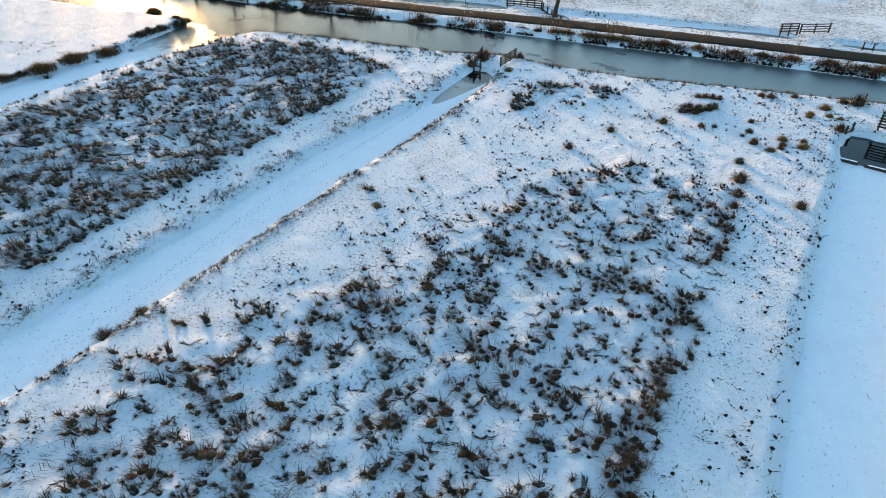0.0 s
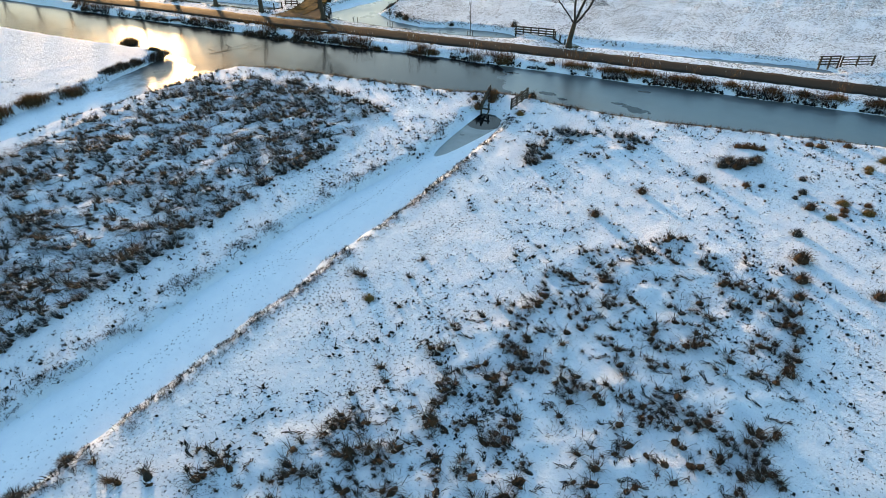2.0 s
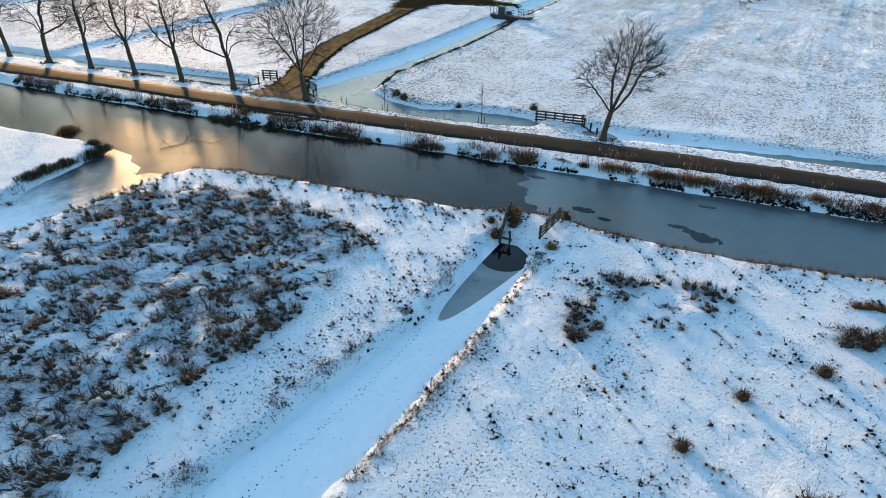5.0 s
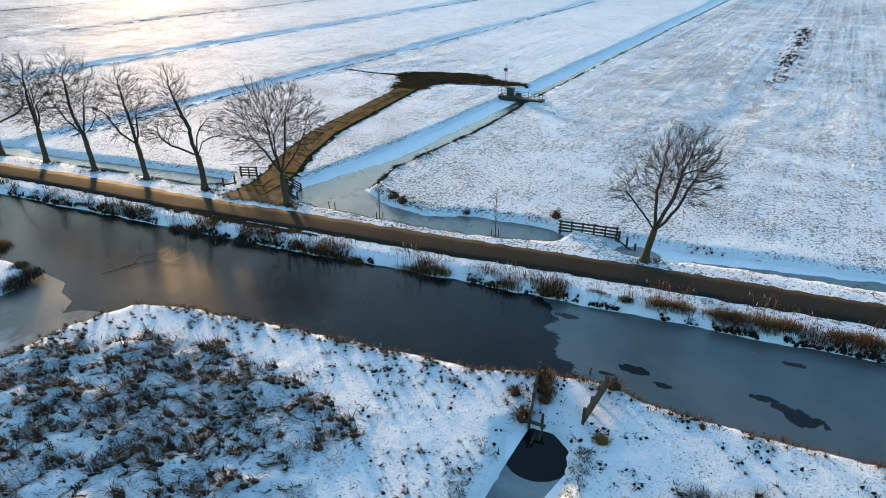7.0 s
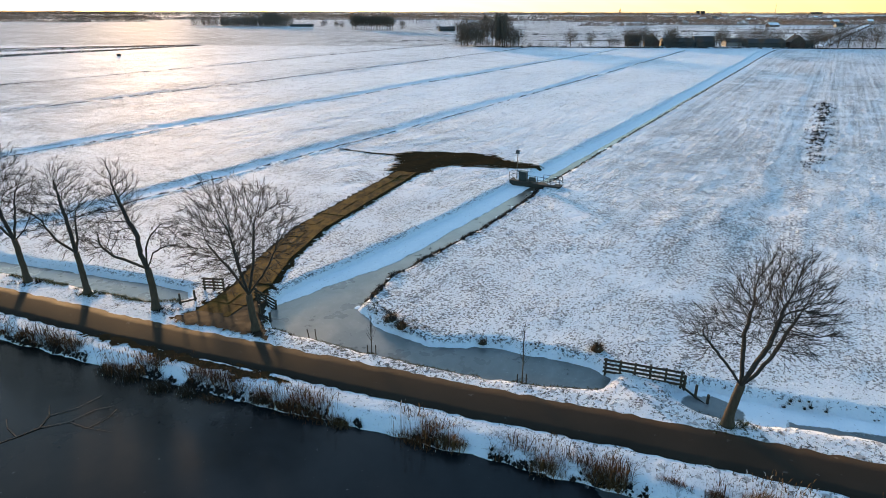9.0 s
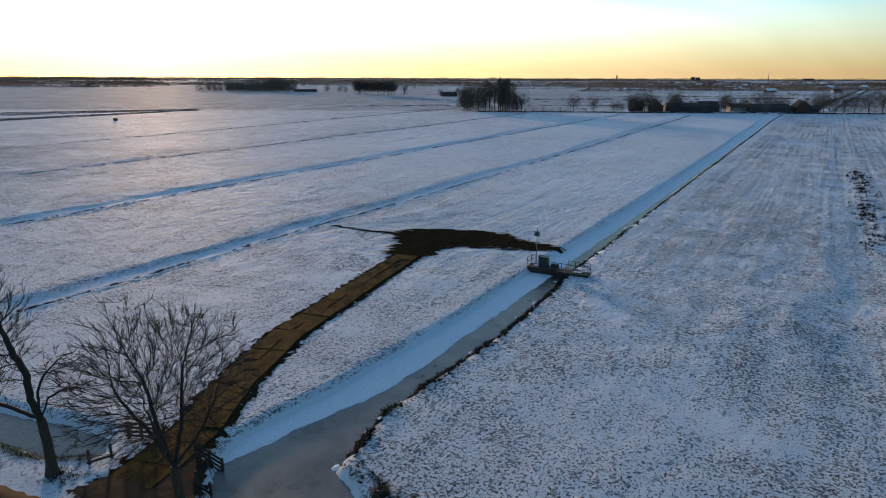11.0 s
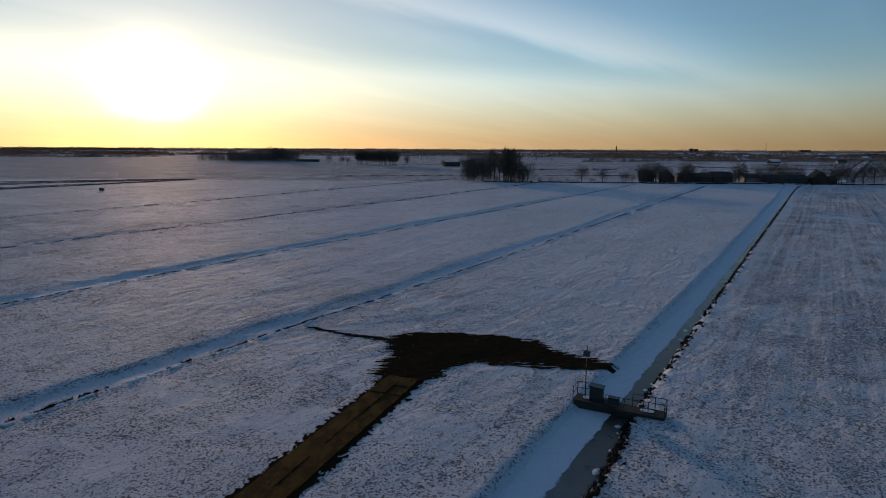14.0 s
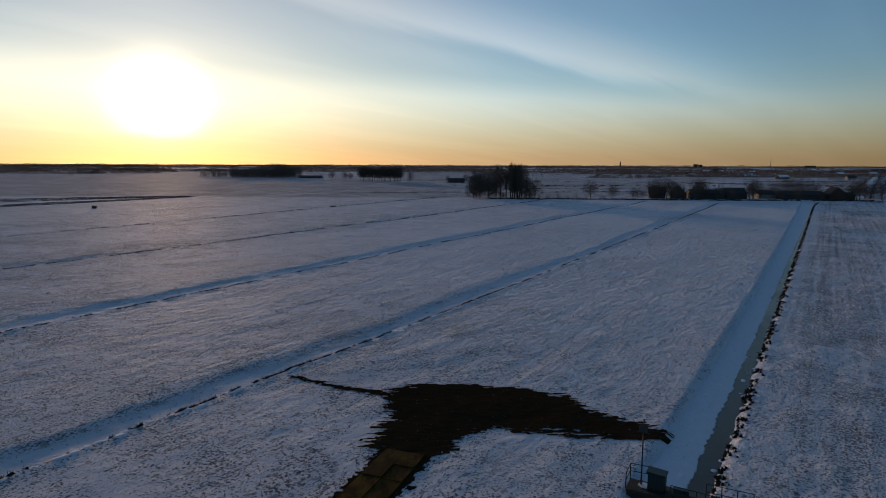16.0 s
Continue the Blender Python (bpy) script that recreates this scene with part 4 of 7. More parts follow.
def tuft_field(name, rng, cx, cy, size, count, mat, label, category="grass", wind=None, droop=0.5, spread=0.35, width=0.035, sink=0.03, core=0.0):
    """Many tufts joined into one object: centres, sizes and blades per tuft."""
    cx, cy, size = np.asarray(cx), np.asarray(cy), np.asarray(size)
    cz = land(cx, cy)
    keep = cz > W + 0.06
    cx, cy, cz, size = cx[keep], cy[keep], cz[keep], size[keep]
    k = np.repeat(np.arange(len(cx)), count)
    n = len(k)
    a, r = rng.uniform(0, 2 * np.pi, n), np.sqrt(rng.random(n)) * spread
    bx, by = cx[k] + np.cos(a) * r * size[k], cy[k] + np.sin(a) * r * size[k]
    if wind is not None:
        run = np.cos(a - wind) * r * size[k] * 0.7
        bx, by = bx + np.cos(wind) * run, by + np.sin(wind) * run
    base = np.column_stack([bx, by, cz[k] - sink])
    head = a + rng.normal(0, 0.7, n)
    if wind is not None:
        blown = wind + rng.normal(0, 0.45, len(cx))[k] + rng.normal(0, 0.4, n)
        head = np.where(rng.random(n) < 0.6, blown, head)
    v, q, t = blade_arrays(rng, base, size[k] * rng.uniform(0.55, 1.1, n), np.abs(rng.normal(droop, 0.28, n)), width * rng.uniform(0.6, 1.5, n) * np.sqrt(size[k] / 0.6), head)
    if core:                                   # matted heart of each tuft
        n, m = len(cx), len(v)
        ring = np.arange(4) * np.pi / 2
        rr = core * size[:, None] * rng.uniform(0.7, 1.3, (n, 4))
        ex, ey = cx[:, None] + np.cos(ring) * rr, cy[:, None] + np.sin(ring) * rr
        low = np.stack([ex, ey, np.repeat(cz[:, None] - 0.05, 4, 1)], 2)
        top = np.stack([cx + 0.3 * core * size * rng.normal(size=n), cy + 0.3 * core * size * rng.normal(size=n), cz + core * size * rng.uniform(0.6, 1.1, n)], 1)[:, None, :]
        v = np.vstack([v, np.concatenate([low, top], 1).reshape(-1, 3)])
        k7 = m + np.arange(n)[:, None] * 5
        t = np.vstack([t] + [np.hstack([k7 + j, k7 + (j + 1) % 4, k7 + 4]) for j in range(4)])
    ob = new(name, blade_mesh(name, v, q, t, mat))
    return tagged(ob, label, category, kind="stuff")


def scatter(rng, n, box, density):
    """Places kept with the probability that density gives."""
    x, y = rng.uniform(box[0], box[1], n), rng.uniform(box[2], box[3], n)
    d = density(x, y)
    keep = rng.random(n) < d
    return x[keep], y[keep]


def dry(x, y, margin=0.5):
    ok = np.ones(x.shape, bool)
    for poly in WATERS:
        ok &= poly_distance(poly, x, y) > margin
    return ok


def mop_field(name, rng, cx, cy, size, count, mat, label, blade=0.012):
    """Shaggy rounded tussocks joined into one object: a domed heart hung with fine drooping blades."""
    cz = land(cx, cy)
    keep = cz > W + 0.06
    cx, cy, cz, size = cx[keep], cy[keep], cz[keep], size[keep]
    n = len(cx)
    turn = WIND + rng.normal(0, 0.7, n)
    longer = rng.uniform(1.0, 1.7, n)
    tall = size * rng.uniform(0.10, 0.24, n)
    sides, rings = 7, ((1.0, -0.10), (0.92, 0.32), (0.60, 0.72))
    ang = np.arange(sides) * 2 * np.pi / sides

    def spot(r, a, h, who):
        lx, ly = np.cos(a) * r * size[who] * 0.20 * longer[who], np.sin(a) * r * size[who] * 0.20
        lx = lx + h * 0.18 * size[who]                       # combed over by the wind
        return np.stack([cx[who] + lx * np.cos(turn[who]) - ly * np.sin(turn[who]), cy[who] + lx * np.sin(turn[who]) + ly * np.cos(turn[who]), cz[who] + h * tall[who]], -1)

    every = np.arange(n)
    cols = []
    for r, h in rings:
        for a in ang:
            cols.append(spot(r * rng.uniform(0.72, 1.25, n), a + rng.normal(0, 0.15, n), h * rng.uniform(0.75, 1.2, n), every))
    cols.append(spot(np.zeros(n), np.zeros(n), np.full(n, 0.92), every))
    heart = np.stack(cols, 1).reshape(-1, 3)
    m = len(cols)
    k = every[:, None] * m
    quads = [np.hstack([k + j * sides + i, k + j * sides + (i + 1) % sides, k + (j + 1) * sides + (i + 1) % sides, k + (j + 1) * sides + i]) for j in (0, 1) for i in range(sides)]
    tris = [np.hstack([k + 2 * sides + i, k + 2 * sides + (i + 1) % sides, k + m - 1]) for i in range(sides)]
    who = np.repeat(every, count)
    nb = len(who)
    a, r = rng.uniform(0, 2 * np.pi, nb), np.sqrt(rng.random(nb))
    base = spot(r, a, 0.92 - 0.85 * r * r, who)
    head = np.where(rng.random(nb) < 0.55, turn[who] + rng.normal(0, 0.5, nb), turn[who] + a + rng.normal(0, 0.5, nb))
    v, q, t = blade_arrays(rng, base, size[who] * rng.uniform(0.32, 0.95, nb), 0.28 + 0.7 * r + rng.normal(0, 0.22, nb), blade * rng.uniform(0.6, 1.6, nb), head, 0.7)
    o = len(heart)
    me = blade_mesh(name, np.vstack([heart, v]), np.vstack(quads + [q + o]), np.vstack(tris + [t + o]), mat)
    return tagged(new(name, me), label, "grass", kind="stuff")


def clusters(rng, x, y, most, step):
    """Short winding rows of places grown from each centre."""
    px, py, hd = x.copy(), y.copy(), rng.uniform(0, 6.28, len(x))
    alive = np.ones(len(x), bool)
    ox, oy = [x], [y]
    for k in range(most - 1):
        alive &= rng.random(len(x)) < 0.62
        hd = hd + rng.normal(0, 0.6, len(x))
        px, py = px + np.cos(hd) * step, py + np.sin(hd) * step
        ox.append(px[alive])
        oy.append(py[alive])
    return np.concatenate(ox), np.concatenate(oy)


def dark_seams(name, rng, x, y, most, mat, label, width=0.034):
    """Winding dark seams: blades laid end to end for shadow gaps and edges of snow mounds."""
    hd = WIND + rng.normal(0, 0.9, len(x))
    px, py, alive = x.copy(), y.copy(), np.ones(len(x), bool)
    rows = []
    for k in range(most):
        for side in (-0.05, 0.0, 0.05):
            rows.append(np.column_stack([px - np.sin(hd) * side, py + np.cos(hd) * side, hd + rng.normal(0, 0.28, len(x))])[alive])
        hd = hd + rng.normal(0, 0.42, len(x))
        px, py = px + np.cos(hd) * 0.12, py + np.sin(hd) * 0.12
        alive &= rng.random(len(x)) < 0.90
    r = np.concatenate(rows)
    z = land(r[:, 0], r[:, 1])
    r, z = r[z > W + 0.1], z[z > W + 0.1]
    n = len(r)
    v, q, t = blade_arrays(rng, np.column_stack([r[:, :2], z + 0.01]), rng.uniform(0.16, 0.36, n), rng.uniform(1.15, 1.42, n), width * rng.uniform(0.5, 1.6, n), r[:, 2], 0.2)
    return tagged(new(name, blade_mesh(name, v, q, t, mat)), label, "grass", kind="stuff")


# tussocks of the two rough fields: upright tufts, frosted mats and dark seams between mounds of snow
rng = np.random.default_rng(11)
WIND = radians(-150)
AREA = 88 * 62.0
thick = lambda x, y: 0.30 + 1.2 * smooth(fractal(x, y, 0.40), 0.38, 0.58)
even = lambda x, y: 0.62 + 0.75 * smooth(fractal(x, y, 0.55), 0.38, 0.58)
western = lambda x, y: np.where(to_uv(x, y)[0] < -28, 1.0, 0.0) * shrub_cover(x, y)
eastern = lambda x, y: np.where(to_uv(x, y)[0] < -28, 0.0, 1.0) * shrub_cover(x, y)
x, y = scatter(rng, int(AREA * 1.4), (-52, 36, 2, 64), lambda x, y: western(x, y) * even(x, y))
x, y = clusters(rng, x, y, 3, 0.45)
sel = dry(x, y, 0.6)
x, y = x[sel], y[sel]
pick = rng.random(len(x))
size = rng.uniform(0.45, 0.95, len(x)) * np.where(rng.random(len(x)) > 0.88, 1.3, 1.0)
mop_field("tussock_grass", rng, x[pick < 0.7], y[pick < 0.7], size[pick < 0.7], 22, M_SHRUB, "dark frosted tussocks thickly covering the rough field", 0.026)
mop_field("tussock_grass", rng, x[pick >= 0.7], y[pick >= 0.7], size[pick >= 0.7], 24, M_TUSSOCK, "brown tussocks among the dark ones in the rough field", 0.026)
x, y = scatter(rng, int(AREA * 3.8), (-52, 36, 2, 64), lambda x, y: western(x, y) * smooth(fractal(x + 40, y, 0.45), 0.36, 0.55))
tuft_field("frosted_sedge", rng, x, y, rng.uniform(0.3, 0.65, len(x)), 16, M_FROST, "matted sedge grey with frost in the rough field", wind=WIND, droop=1.05, spread=0.8, width=0.029)
x, y = scatter(rng, int(AREA * 1.0), (-52, 36, 2, 64), western)
dark_seams("grass_seams", rng, x, y, 11, M_SOIL, "dark blades for shadow gaps and bare edges of snow mounds")
x, y = scatter(rng, int(AREA * 1.25), (-40, 36, 2, 58), lambda x, y: eastern(x, y) * (thick(x, y) * 1.2 + 0.45 * smooth(14 - to_uv(x, y)[1], 0, 8)))
x, y = clusters(rng, x, y, 3, 0.42)
sel = dry(x, y, 0.7)
x, y = x[sel], y[sel]
pick = rng.random(len(x))
size = 0.26 + 0.75 * rng.random(len(x)) ** 1.7
mop_field("tussock_grass", rng, x[pick < 0.75], y[pick < 0.75], size[pick < 0.75], 31, M_TUSSOCK, "brown tussocks scattered over the snowy field", 0.019)
mop_field("tussock_grass", rng, x[pick >= 0.75], y[pick >= 0.75], size[pick >= 0.75], 31, M_SHRUB, "dark frosted tussocks scattered over the snowy field", 0.019)
x, y = scatter(rng, int(AREA * 1.7), (-40, 36, 2, 58), lambda x, y: eastern(x, y) * smooth(fractal(x + 40, y, 0.5), 0.42, 0.6))
tuft_field("frosted_sedge", rng, x, y, rng.uniform(0.25, 0.6, len(x)), 13, M_FROST, "frosted sedge lying between the tussocks", wind=WIND, droop=0.9, spread=0.8, width=0.024)
x, y = scatter(rng, int(AREA * 0.42), (-40, 36, 2, 58), eastern)
dark_seams("grass_seams", rng, x, y, 10, M_SOIL, "dark blades for shadow gaps winding over the snowy field")
# lone ones, well apart, in the open rim of the eastern field
x, y = scatter(rng, 1000, (-36, 30, 2, 46), lambda x, y: 0.5 * (to_uv(x, y)[0] > -21.2) * (to_uv(x, y)[0] < 4) * smooth(fractal(x, y, 0.5), 0.40, 0.55) * smooth(34 - to_uv(x, y)[1], 0, 10))
sel = dry(x, y, 0.9)
x, y = x[sel], y[sel]
mop_field("lone_tussocks", rng, x, y, rng.uniform(0.40, 0.85, len(x)), 60, M_TUSSOCK, "brown tussocks standing apart in the snow", 0.018)
# scattered ones on the open strips and banks
x, y = scatter(rng, 900, (-50, 44, 2, 60), lambda x, y: 0.35 * smooth(fractal(x, y, 0.3), 0.42, 0.6))
sel = dry(x, y, 0.7)
x, y = x[sel], y[sel]
mop_field("small_tussocks", rng, x, y, rng.uniform(0.12, 0.32, len(x)), 26, M_TUSSOCK, "small brown tussocks on the open snow")

# weeds and small shrubs between the tussock field, the pool and the canal
x, y = scatter(rng, 1500, (4, 40, 34, 57), lambda x, y: 0.6 * smooth(fractal(x, y, 0.35), 0.45, 0.62))
u, v = to_uv(x, y)
sel = dry(x, y, 0.8) & (u > -19) & (u < 14)
x, y = x[sel], y[sel]
pick = rng.random(len(x))
size = 0.12 + 0.38 * rng.random(len(x)) ** 1.8
mop_field("dark_weeds", rng, x[pick < 0.55], y[pick < 0.55], size[pick < 0.55], 26, M_SHRUB, "small dark weeds in the open snow")
mop_field("straw_weeds", rng, x[pick >= 0.55], y[pick >= 0.55], size[pick >= 0.55], 26, M_BUSH, "straw-brown weeds in the open snow")


def mop_row(name, line, n, width, size, mat, label, gaps=0.45, count=44):
    """Shaggy tussocks along a line, in uneven groups."""
    pts = along(line, 0.1)
    k = rng.integers(0, len(pts), n)
    off = rng.normal(0, width, n)
    px = np.array([pts[i][0].x + pts[i][1].y * o for i, o in zip(k, off)])
    py = np.array([pts[i][0].y - pts[i][1].x * o for i, o in zip(k, off)])
    sel = fractal(px, py, 0.5) > gaps
    mop_field(name, rng, px[sel], py[sel], rng.uniform(size[0], size[1], sel.sum()), count, mat, label)


# short dark stubs over the whole near land, thick in some places and missing in others
stub = lambda x, y: 0.03 + 0.97 * smooth(fractal(x, y, 0.16), 0.40, 0.60) * smooth(fractal(x + 90, y, 0.8), 0.42, 0.62) + 0.60 * smooth(to_uv(x, y)[0], 4.0, 6.0) * smooth(fractal(x + 90, y, 1.1), 0.40, 0.60)
x, y = scatter(rng, 40000, (-52, 46, 2, 62), stub)
sel = dry(x, y, 0.3)
x, y = x[sel], y[sel]
tuft_field("grass_stubs", rng, x, y, 0.11 + 0.38 * rng.random(len(x)) ** 2.0, 4, M_SOIL, "short dark grass stubs showing through the snow", wind=WIND, droop=1.05, spread=0.40, width=0.046, core=0.34)
x, y = scatter(rng, 9000, (-40, 44, 2, 60), lambda x, y: 0.55 * smooth(fractal(x + 60, y + 9, 0.3), 0.46, 0.62))
sel = dry(x, y, 0.6)
tuft_field("straw_stems", rng, x[sel], y[sel], rng.uniform(0.15, 0.42, sel.sum()), 5, M_BUSH, "thin straw-coloured stems standing in the snow", droop=0.35, spread=0.7, width=0.013)
# meadow beyond the road
tips = lambda x, y: (0.12 + 0.88 * smooth(fractal(x, y, 0.3), 0.42, 0.62)) * smooth(215 - y, 0, 90)
x, y = scatter(rng, 46000, (-66, 84, 66, 200), tips)
sel = dry(x, y, 0.3) & (line_distance(ROAD, x, y) > 2.3) & (line_distance(TRACK, x, y) > 2.2) & (poly_distance(MUD, x, y) > 0.5)
x, y = x[sel], y[sel]
tuft_field("meadow_grass_tips", rng, x, y, 0.09 + 0.20 * rng.random(len(x)) ** 1.6, 3, M_SOIL, "short meadow grass showing through the snow", droop=0.55, spread=0.6, width=0.034)

streaky = lambda x, y: (0.08 + 0.92 * smooth(fractal(to_uv(x, y)[0], to_uv(x, y)[1] * 0.3, 0.16), 0.42, 0.60)) * smooth(y, 125, 165) * smooth(340 - y, 0, 120)
x, y = scatter(rng, 42000, (-150, 190, 125, 340), streaky)
sel = dry(x, y, 0.6) & (poly_distance(MUD, x, y) > 0.8)
x, y = x[sel], y[sel]
tuft_field("meadow_grass_tips", rng, x, y, 0.14 + 0.26 * rng.random(len(x)) ** 1.6, 2, M_SOIL, "short meadow grass showing through the snow", droop=0.5, spread=0.7, width=0.075)


def fringe(name, line, n, width, size, count, mat, label, gaps=0.45, droop=0.7, blade=0.024, wind=None, core=0.0):
    """Grass along a bank, in uneven clumps."""
    pts = along(line, 0.05)
    k = rng.integers(0, len(pts), n)
    off = rng.normal(0, width, n)
    px = np.array([pts[i][0].x + pts[i][1].y * o for i, o in zip(k, off)])
    py = np.array([pts[i][0].y - pts[i][1].x * o for i, o in zip(k, off)])
    sel = fractal(px, py, 0.55) > gaps
    px, py = px[sel], py[sel]
    return tuft_field(name, rng, px, py, rng.uniform(size[0], size[1], len(px)), count, mat, label, droop=droop, width=blade, wind=wind, core=core)


def inset(line, d):
    """The line moved to its right by d."""
    rows = along(line, 1.0)
    return [(p.x + t.y * d, p.y - t.x * d) for p, t in rows]


ditch_right = DITCH[1:10]
ditch_left = list(reversed(DITCH[12:19]))
fringe("bank_grass", inset(ditch_right, 0.85), 2000, 0.34, (0.08, 0.30), 12, M_SOIL, "dark grass along the ditch bank", 0.34)
fringe("bank_grass", inset(ditch_left, -1.1), 800, 0.4, (0.10, 0.42), 14, M_SOIL, "dark grass along the ditch bank", 0.5)
mop_row("field_edge_tussocks", [to_xy(-31.2, 0), to_xy(-31.2, 36)], 260, 0.26, (0.35, 0.75), M_SHRUB, "dark tussocks along the field edge", 0.40)
mop_row("bank_tussocks", [to_xy(-28.4, 2), to_xy(-27.2, 46)], 260, 0.8, (0.12, 0.34), M_SHRUB, "dark tussocks on the open bank of the ditch", 0.46, 30)
mop_row("tall_tussock_row", [to_xy(3.6, 0), to_xy(3.3, 34)], 135, 0.36, (0.45, 0.95), M_TUSSOCK, "row of tall brown tussocks", 0.44, 70)
mop_row("canal_bank_tussocks", inset(list(reversed(CANAL[12:27])), 0.9), 300, 0.38, (0.20, 0.58), M_RUST, "brown tussocks along the canal bank", 0.42, 36)
mop_row("canal_bank_tussocks", inset(list(reversed(CANAL[19:27])), 0.8), 150, 0.25, (0.2, 0.45), M_SHRUB, "dark tussocks along the canal bank", 0.42)
mop_row("bank_top_tussocks", inset(list(reversed(CANAL[20:27])), 2.4), 150, 1.0, (0.14, 0.6), M_SHRUB, "dark tussocks on top of the canal bank", 0.49, 34)
mop_row("tussock_arc", [(7.4, 43.6), (7.7, 45.6), (8.6, 48.2), (10.6, 49.4), (13.0, 49.7), (15.4, 49.0), (17.4, 47.3)], 150, 0.45, (0.4, 0.95), M_SHRUB, "curved row of dark tussocks in the snow", 0.34, 50)
mop_row("lane_ditch_tussocks", [(19.2, 75.2), (21.0, 74.4), (22.6, 73.4)], 26, 0.22, (0.3, 0.6), M_SHRUB, "dark tussocks on the far bank of the roadside ditch", 0.25, 44)
mop_row("lane_ditch_tussocks", [(22.6, 73.4), (26.3, 71.7), (30.4, 70.5), (38, 67.6)], 40, 0.3, (0.15, 0.45), M_SHRUB, "dark tussocks on the far bank of the roadside ditch", 0.40, 30)
near_bank = list(reversed(CANAL[12:27]))
fringe("canal_bank_grass", inset(near_bank, 0.5), 1700, 0.20, (0.18, 0.50), 12, M_REED, "brown grass fringe on the canal bank", 0.36)
fringe("canal_bank_grass", inset(near_bank, 0.8), 1400, 0.35, (0.15, 0.45), 11, M_SOIL, "dark grass on the canal bank", 0.45)
mop_row("side_bank_grass", inset(SIDE[1:6], 0.8), 170, 0.3, (0.2, 0.5), M_SHRUB, "dark tussocks on the side channel bank", 0.42)
fringe("side_bank_grass", inset(list(reversed(SIDE[7:12])), -0.7), 160, 0.3, (0.25, 0.7), 18, M_TUSSOCK, "brown tussocks on the side channel bank", 0.5)
far_bank = CANAL[1:11]
fringe("road_bank_grass", inset(far_bank, -0.55), 2600, 0.22, (0.10, 0.32), 8, M_SOIL, "dark grass at the foot of the road bank", 0.42)
fringe("road_bank_clods", inset(far_bank, -1.6), 4600, 0.6, (0.07, 0.27), 5, M_SOIL, "scattered dark clods on the road bank", 0.42)
fringe("road_bank_straw", inset(far_bank, -1.1), 1500, 0.5, (0.15, 0.5), 5, M_REED, "thin brown stems on the road bank", 0.50, droop=0.4, blade=0.014)
fringe("bank_foot_clods", inset(far_bank, -0.22), 4200, 0.13, (0.12, 0.38), 7, M_SOIL, "dark undercut turf at the water's edge", 0.37, blade=0.045, core=0.5)
fringe("bank_foot_grass", inset(far_bank, -0.38), 1700, 0.18, (0.15, 0.45), 8, M_TUSSOCK, "brown grass hanging over the water's edge", 0.42, blade=0.024)
fringe("bank_reed_stems", inset(far_bank, -0.6), 2400, 0.34, (0.45, 1.1), 7, M_RUST, "thin rusty reed stems along the canal", 0.46, droop=0.22, blade=0.026)
fringe("road_verge_grass", inset(ROAD[1:9], 2.5), 1200, 0.35, (0.06, 0.2), 6, M_SOIL, "short dark grass beside the lane", 0.45)
fringe("road_verge_grass", inset(ROAD[1:9], -2.7), 1200, 0.4, (0.06, 0.2), 6, M_SOIL, "short dark grass beside the lane", 0.45)
meadow_bank = [MEADOW[0]] + list(reversed(MEADOW[-5:])) + [(153, 362)]
fringe("meadow_bank_clods", inset(meadow_bank[:6], 0.30), 1500, 0.24, (0.20, 0.48), 7, M_SOIL, "dark grass clods on the meadow ditch bank", 0.40, blade=0.05, core=0.5)
fringe("meadow_bank_clods", inset([(11, 123.6), (154.5, 367.5), (173, 399), (197.5, 437)], 0.35), 4200, 0.26, (0.16, 0.42), 5, M_SOIL, "dark grass clods on the meadow ditch bank", 0.38, blade=0.10, core=0.6)
mop_row("meadow_edge_tussocks", inset(MEADOW[0:6], -0.6), 60, 0.35, (0.14, 0.36), M_SHRUB, "dark tussocks on the frozen ditch edge", 0.40, 30)
mop_row("meadow_edge_tussocks", [(-7.2, 88.6), (-4.6, 85.2), (-2.6, 83.6)], 26, 0.4, (0.25, 0.5), M_SHRUB, "dark tussocks on the frozen ditch edge", 0.30, 40)
def snow_lumps(name, line, n, width, seed, label):
    """Low crusts and lumps of snow along a bank."""
    g_ = random.Random(seed)
    pts = along(line, 0.2)
    b = Build()
    for k in range(n):
        p, t = pts[int(len(pts) * (k + g_.random()) / n) % len(pts)]
        o = g_.gauss(0, width)
        cx_, cy_ = p.x + t.y * o, p.y - t.x * o
        r_ = g_.uniform(0.10, 0.34)
        z_ = max(height(cx_, cy_), W)
        a0, long_ = math.atan2(t.y, t.x), g_.uniform(1.0, 2.2)
        i = len(b.v)
        for ring, h in ((1.0, -0.03), (0.72, 0.12)):
            for j in range(7):
                a = j * 2 * math.pi / 7
                lx, ly = math.cos(a) * r_ * long_ * ring * g_.uniform(0.8, 1.2), math.sin(a) * r_ * ring * g_.uniform(0.8, 1.2)
                b.v.append((cx_ + lx * math.cos(a0) - ly * math.sin(a0), cy_ + lx * math.sin(a0) + ly * math.cos(a0), z_ + h * r_))
        b.v.append((cx_, cy_, z_ + 0.16 * r_))
        for j in range(7):
            b.f += [(i + j, i + (j + 1) % 7, i + 7 + (j + 1) % 7, i + 7 + j), (i + 7 + j, i + 7 + (j + 1) % 7, i + 14)]
    return tagged(part(name, b, M_SNOW, shade=True), label, "snow", kind="stuff")


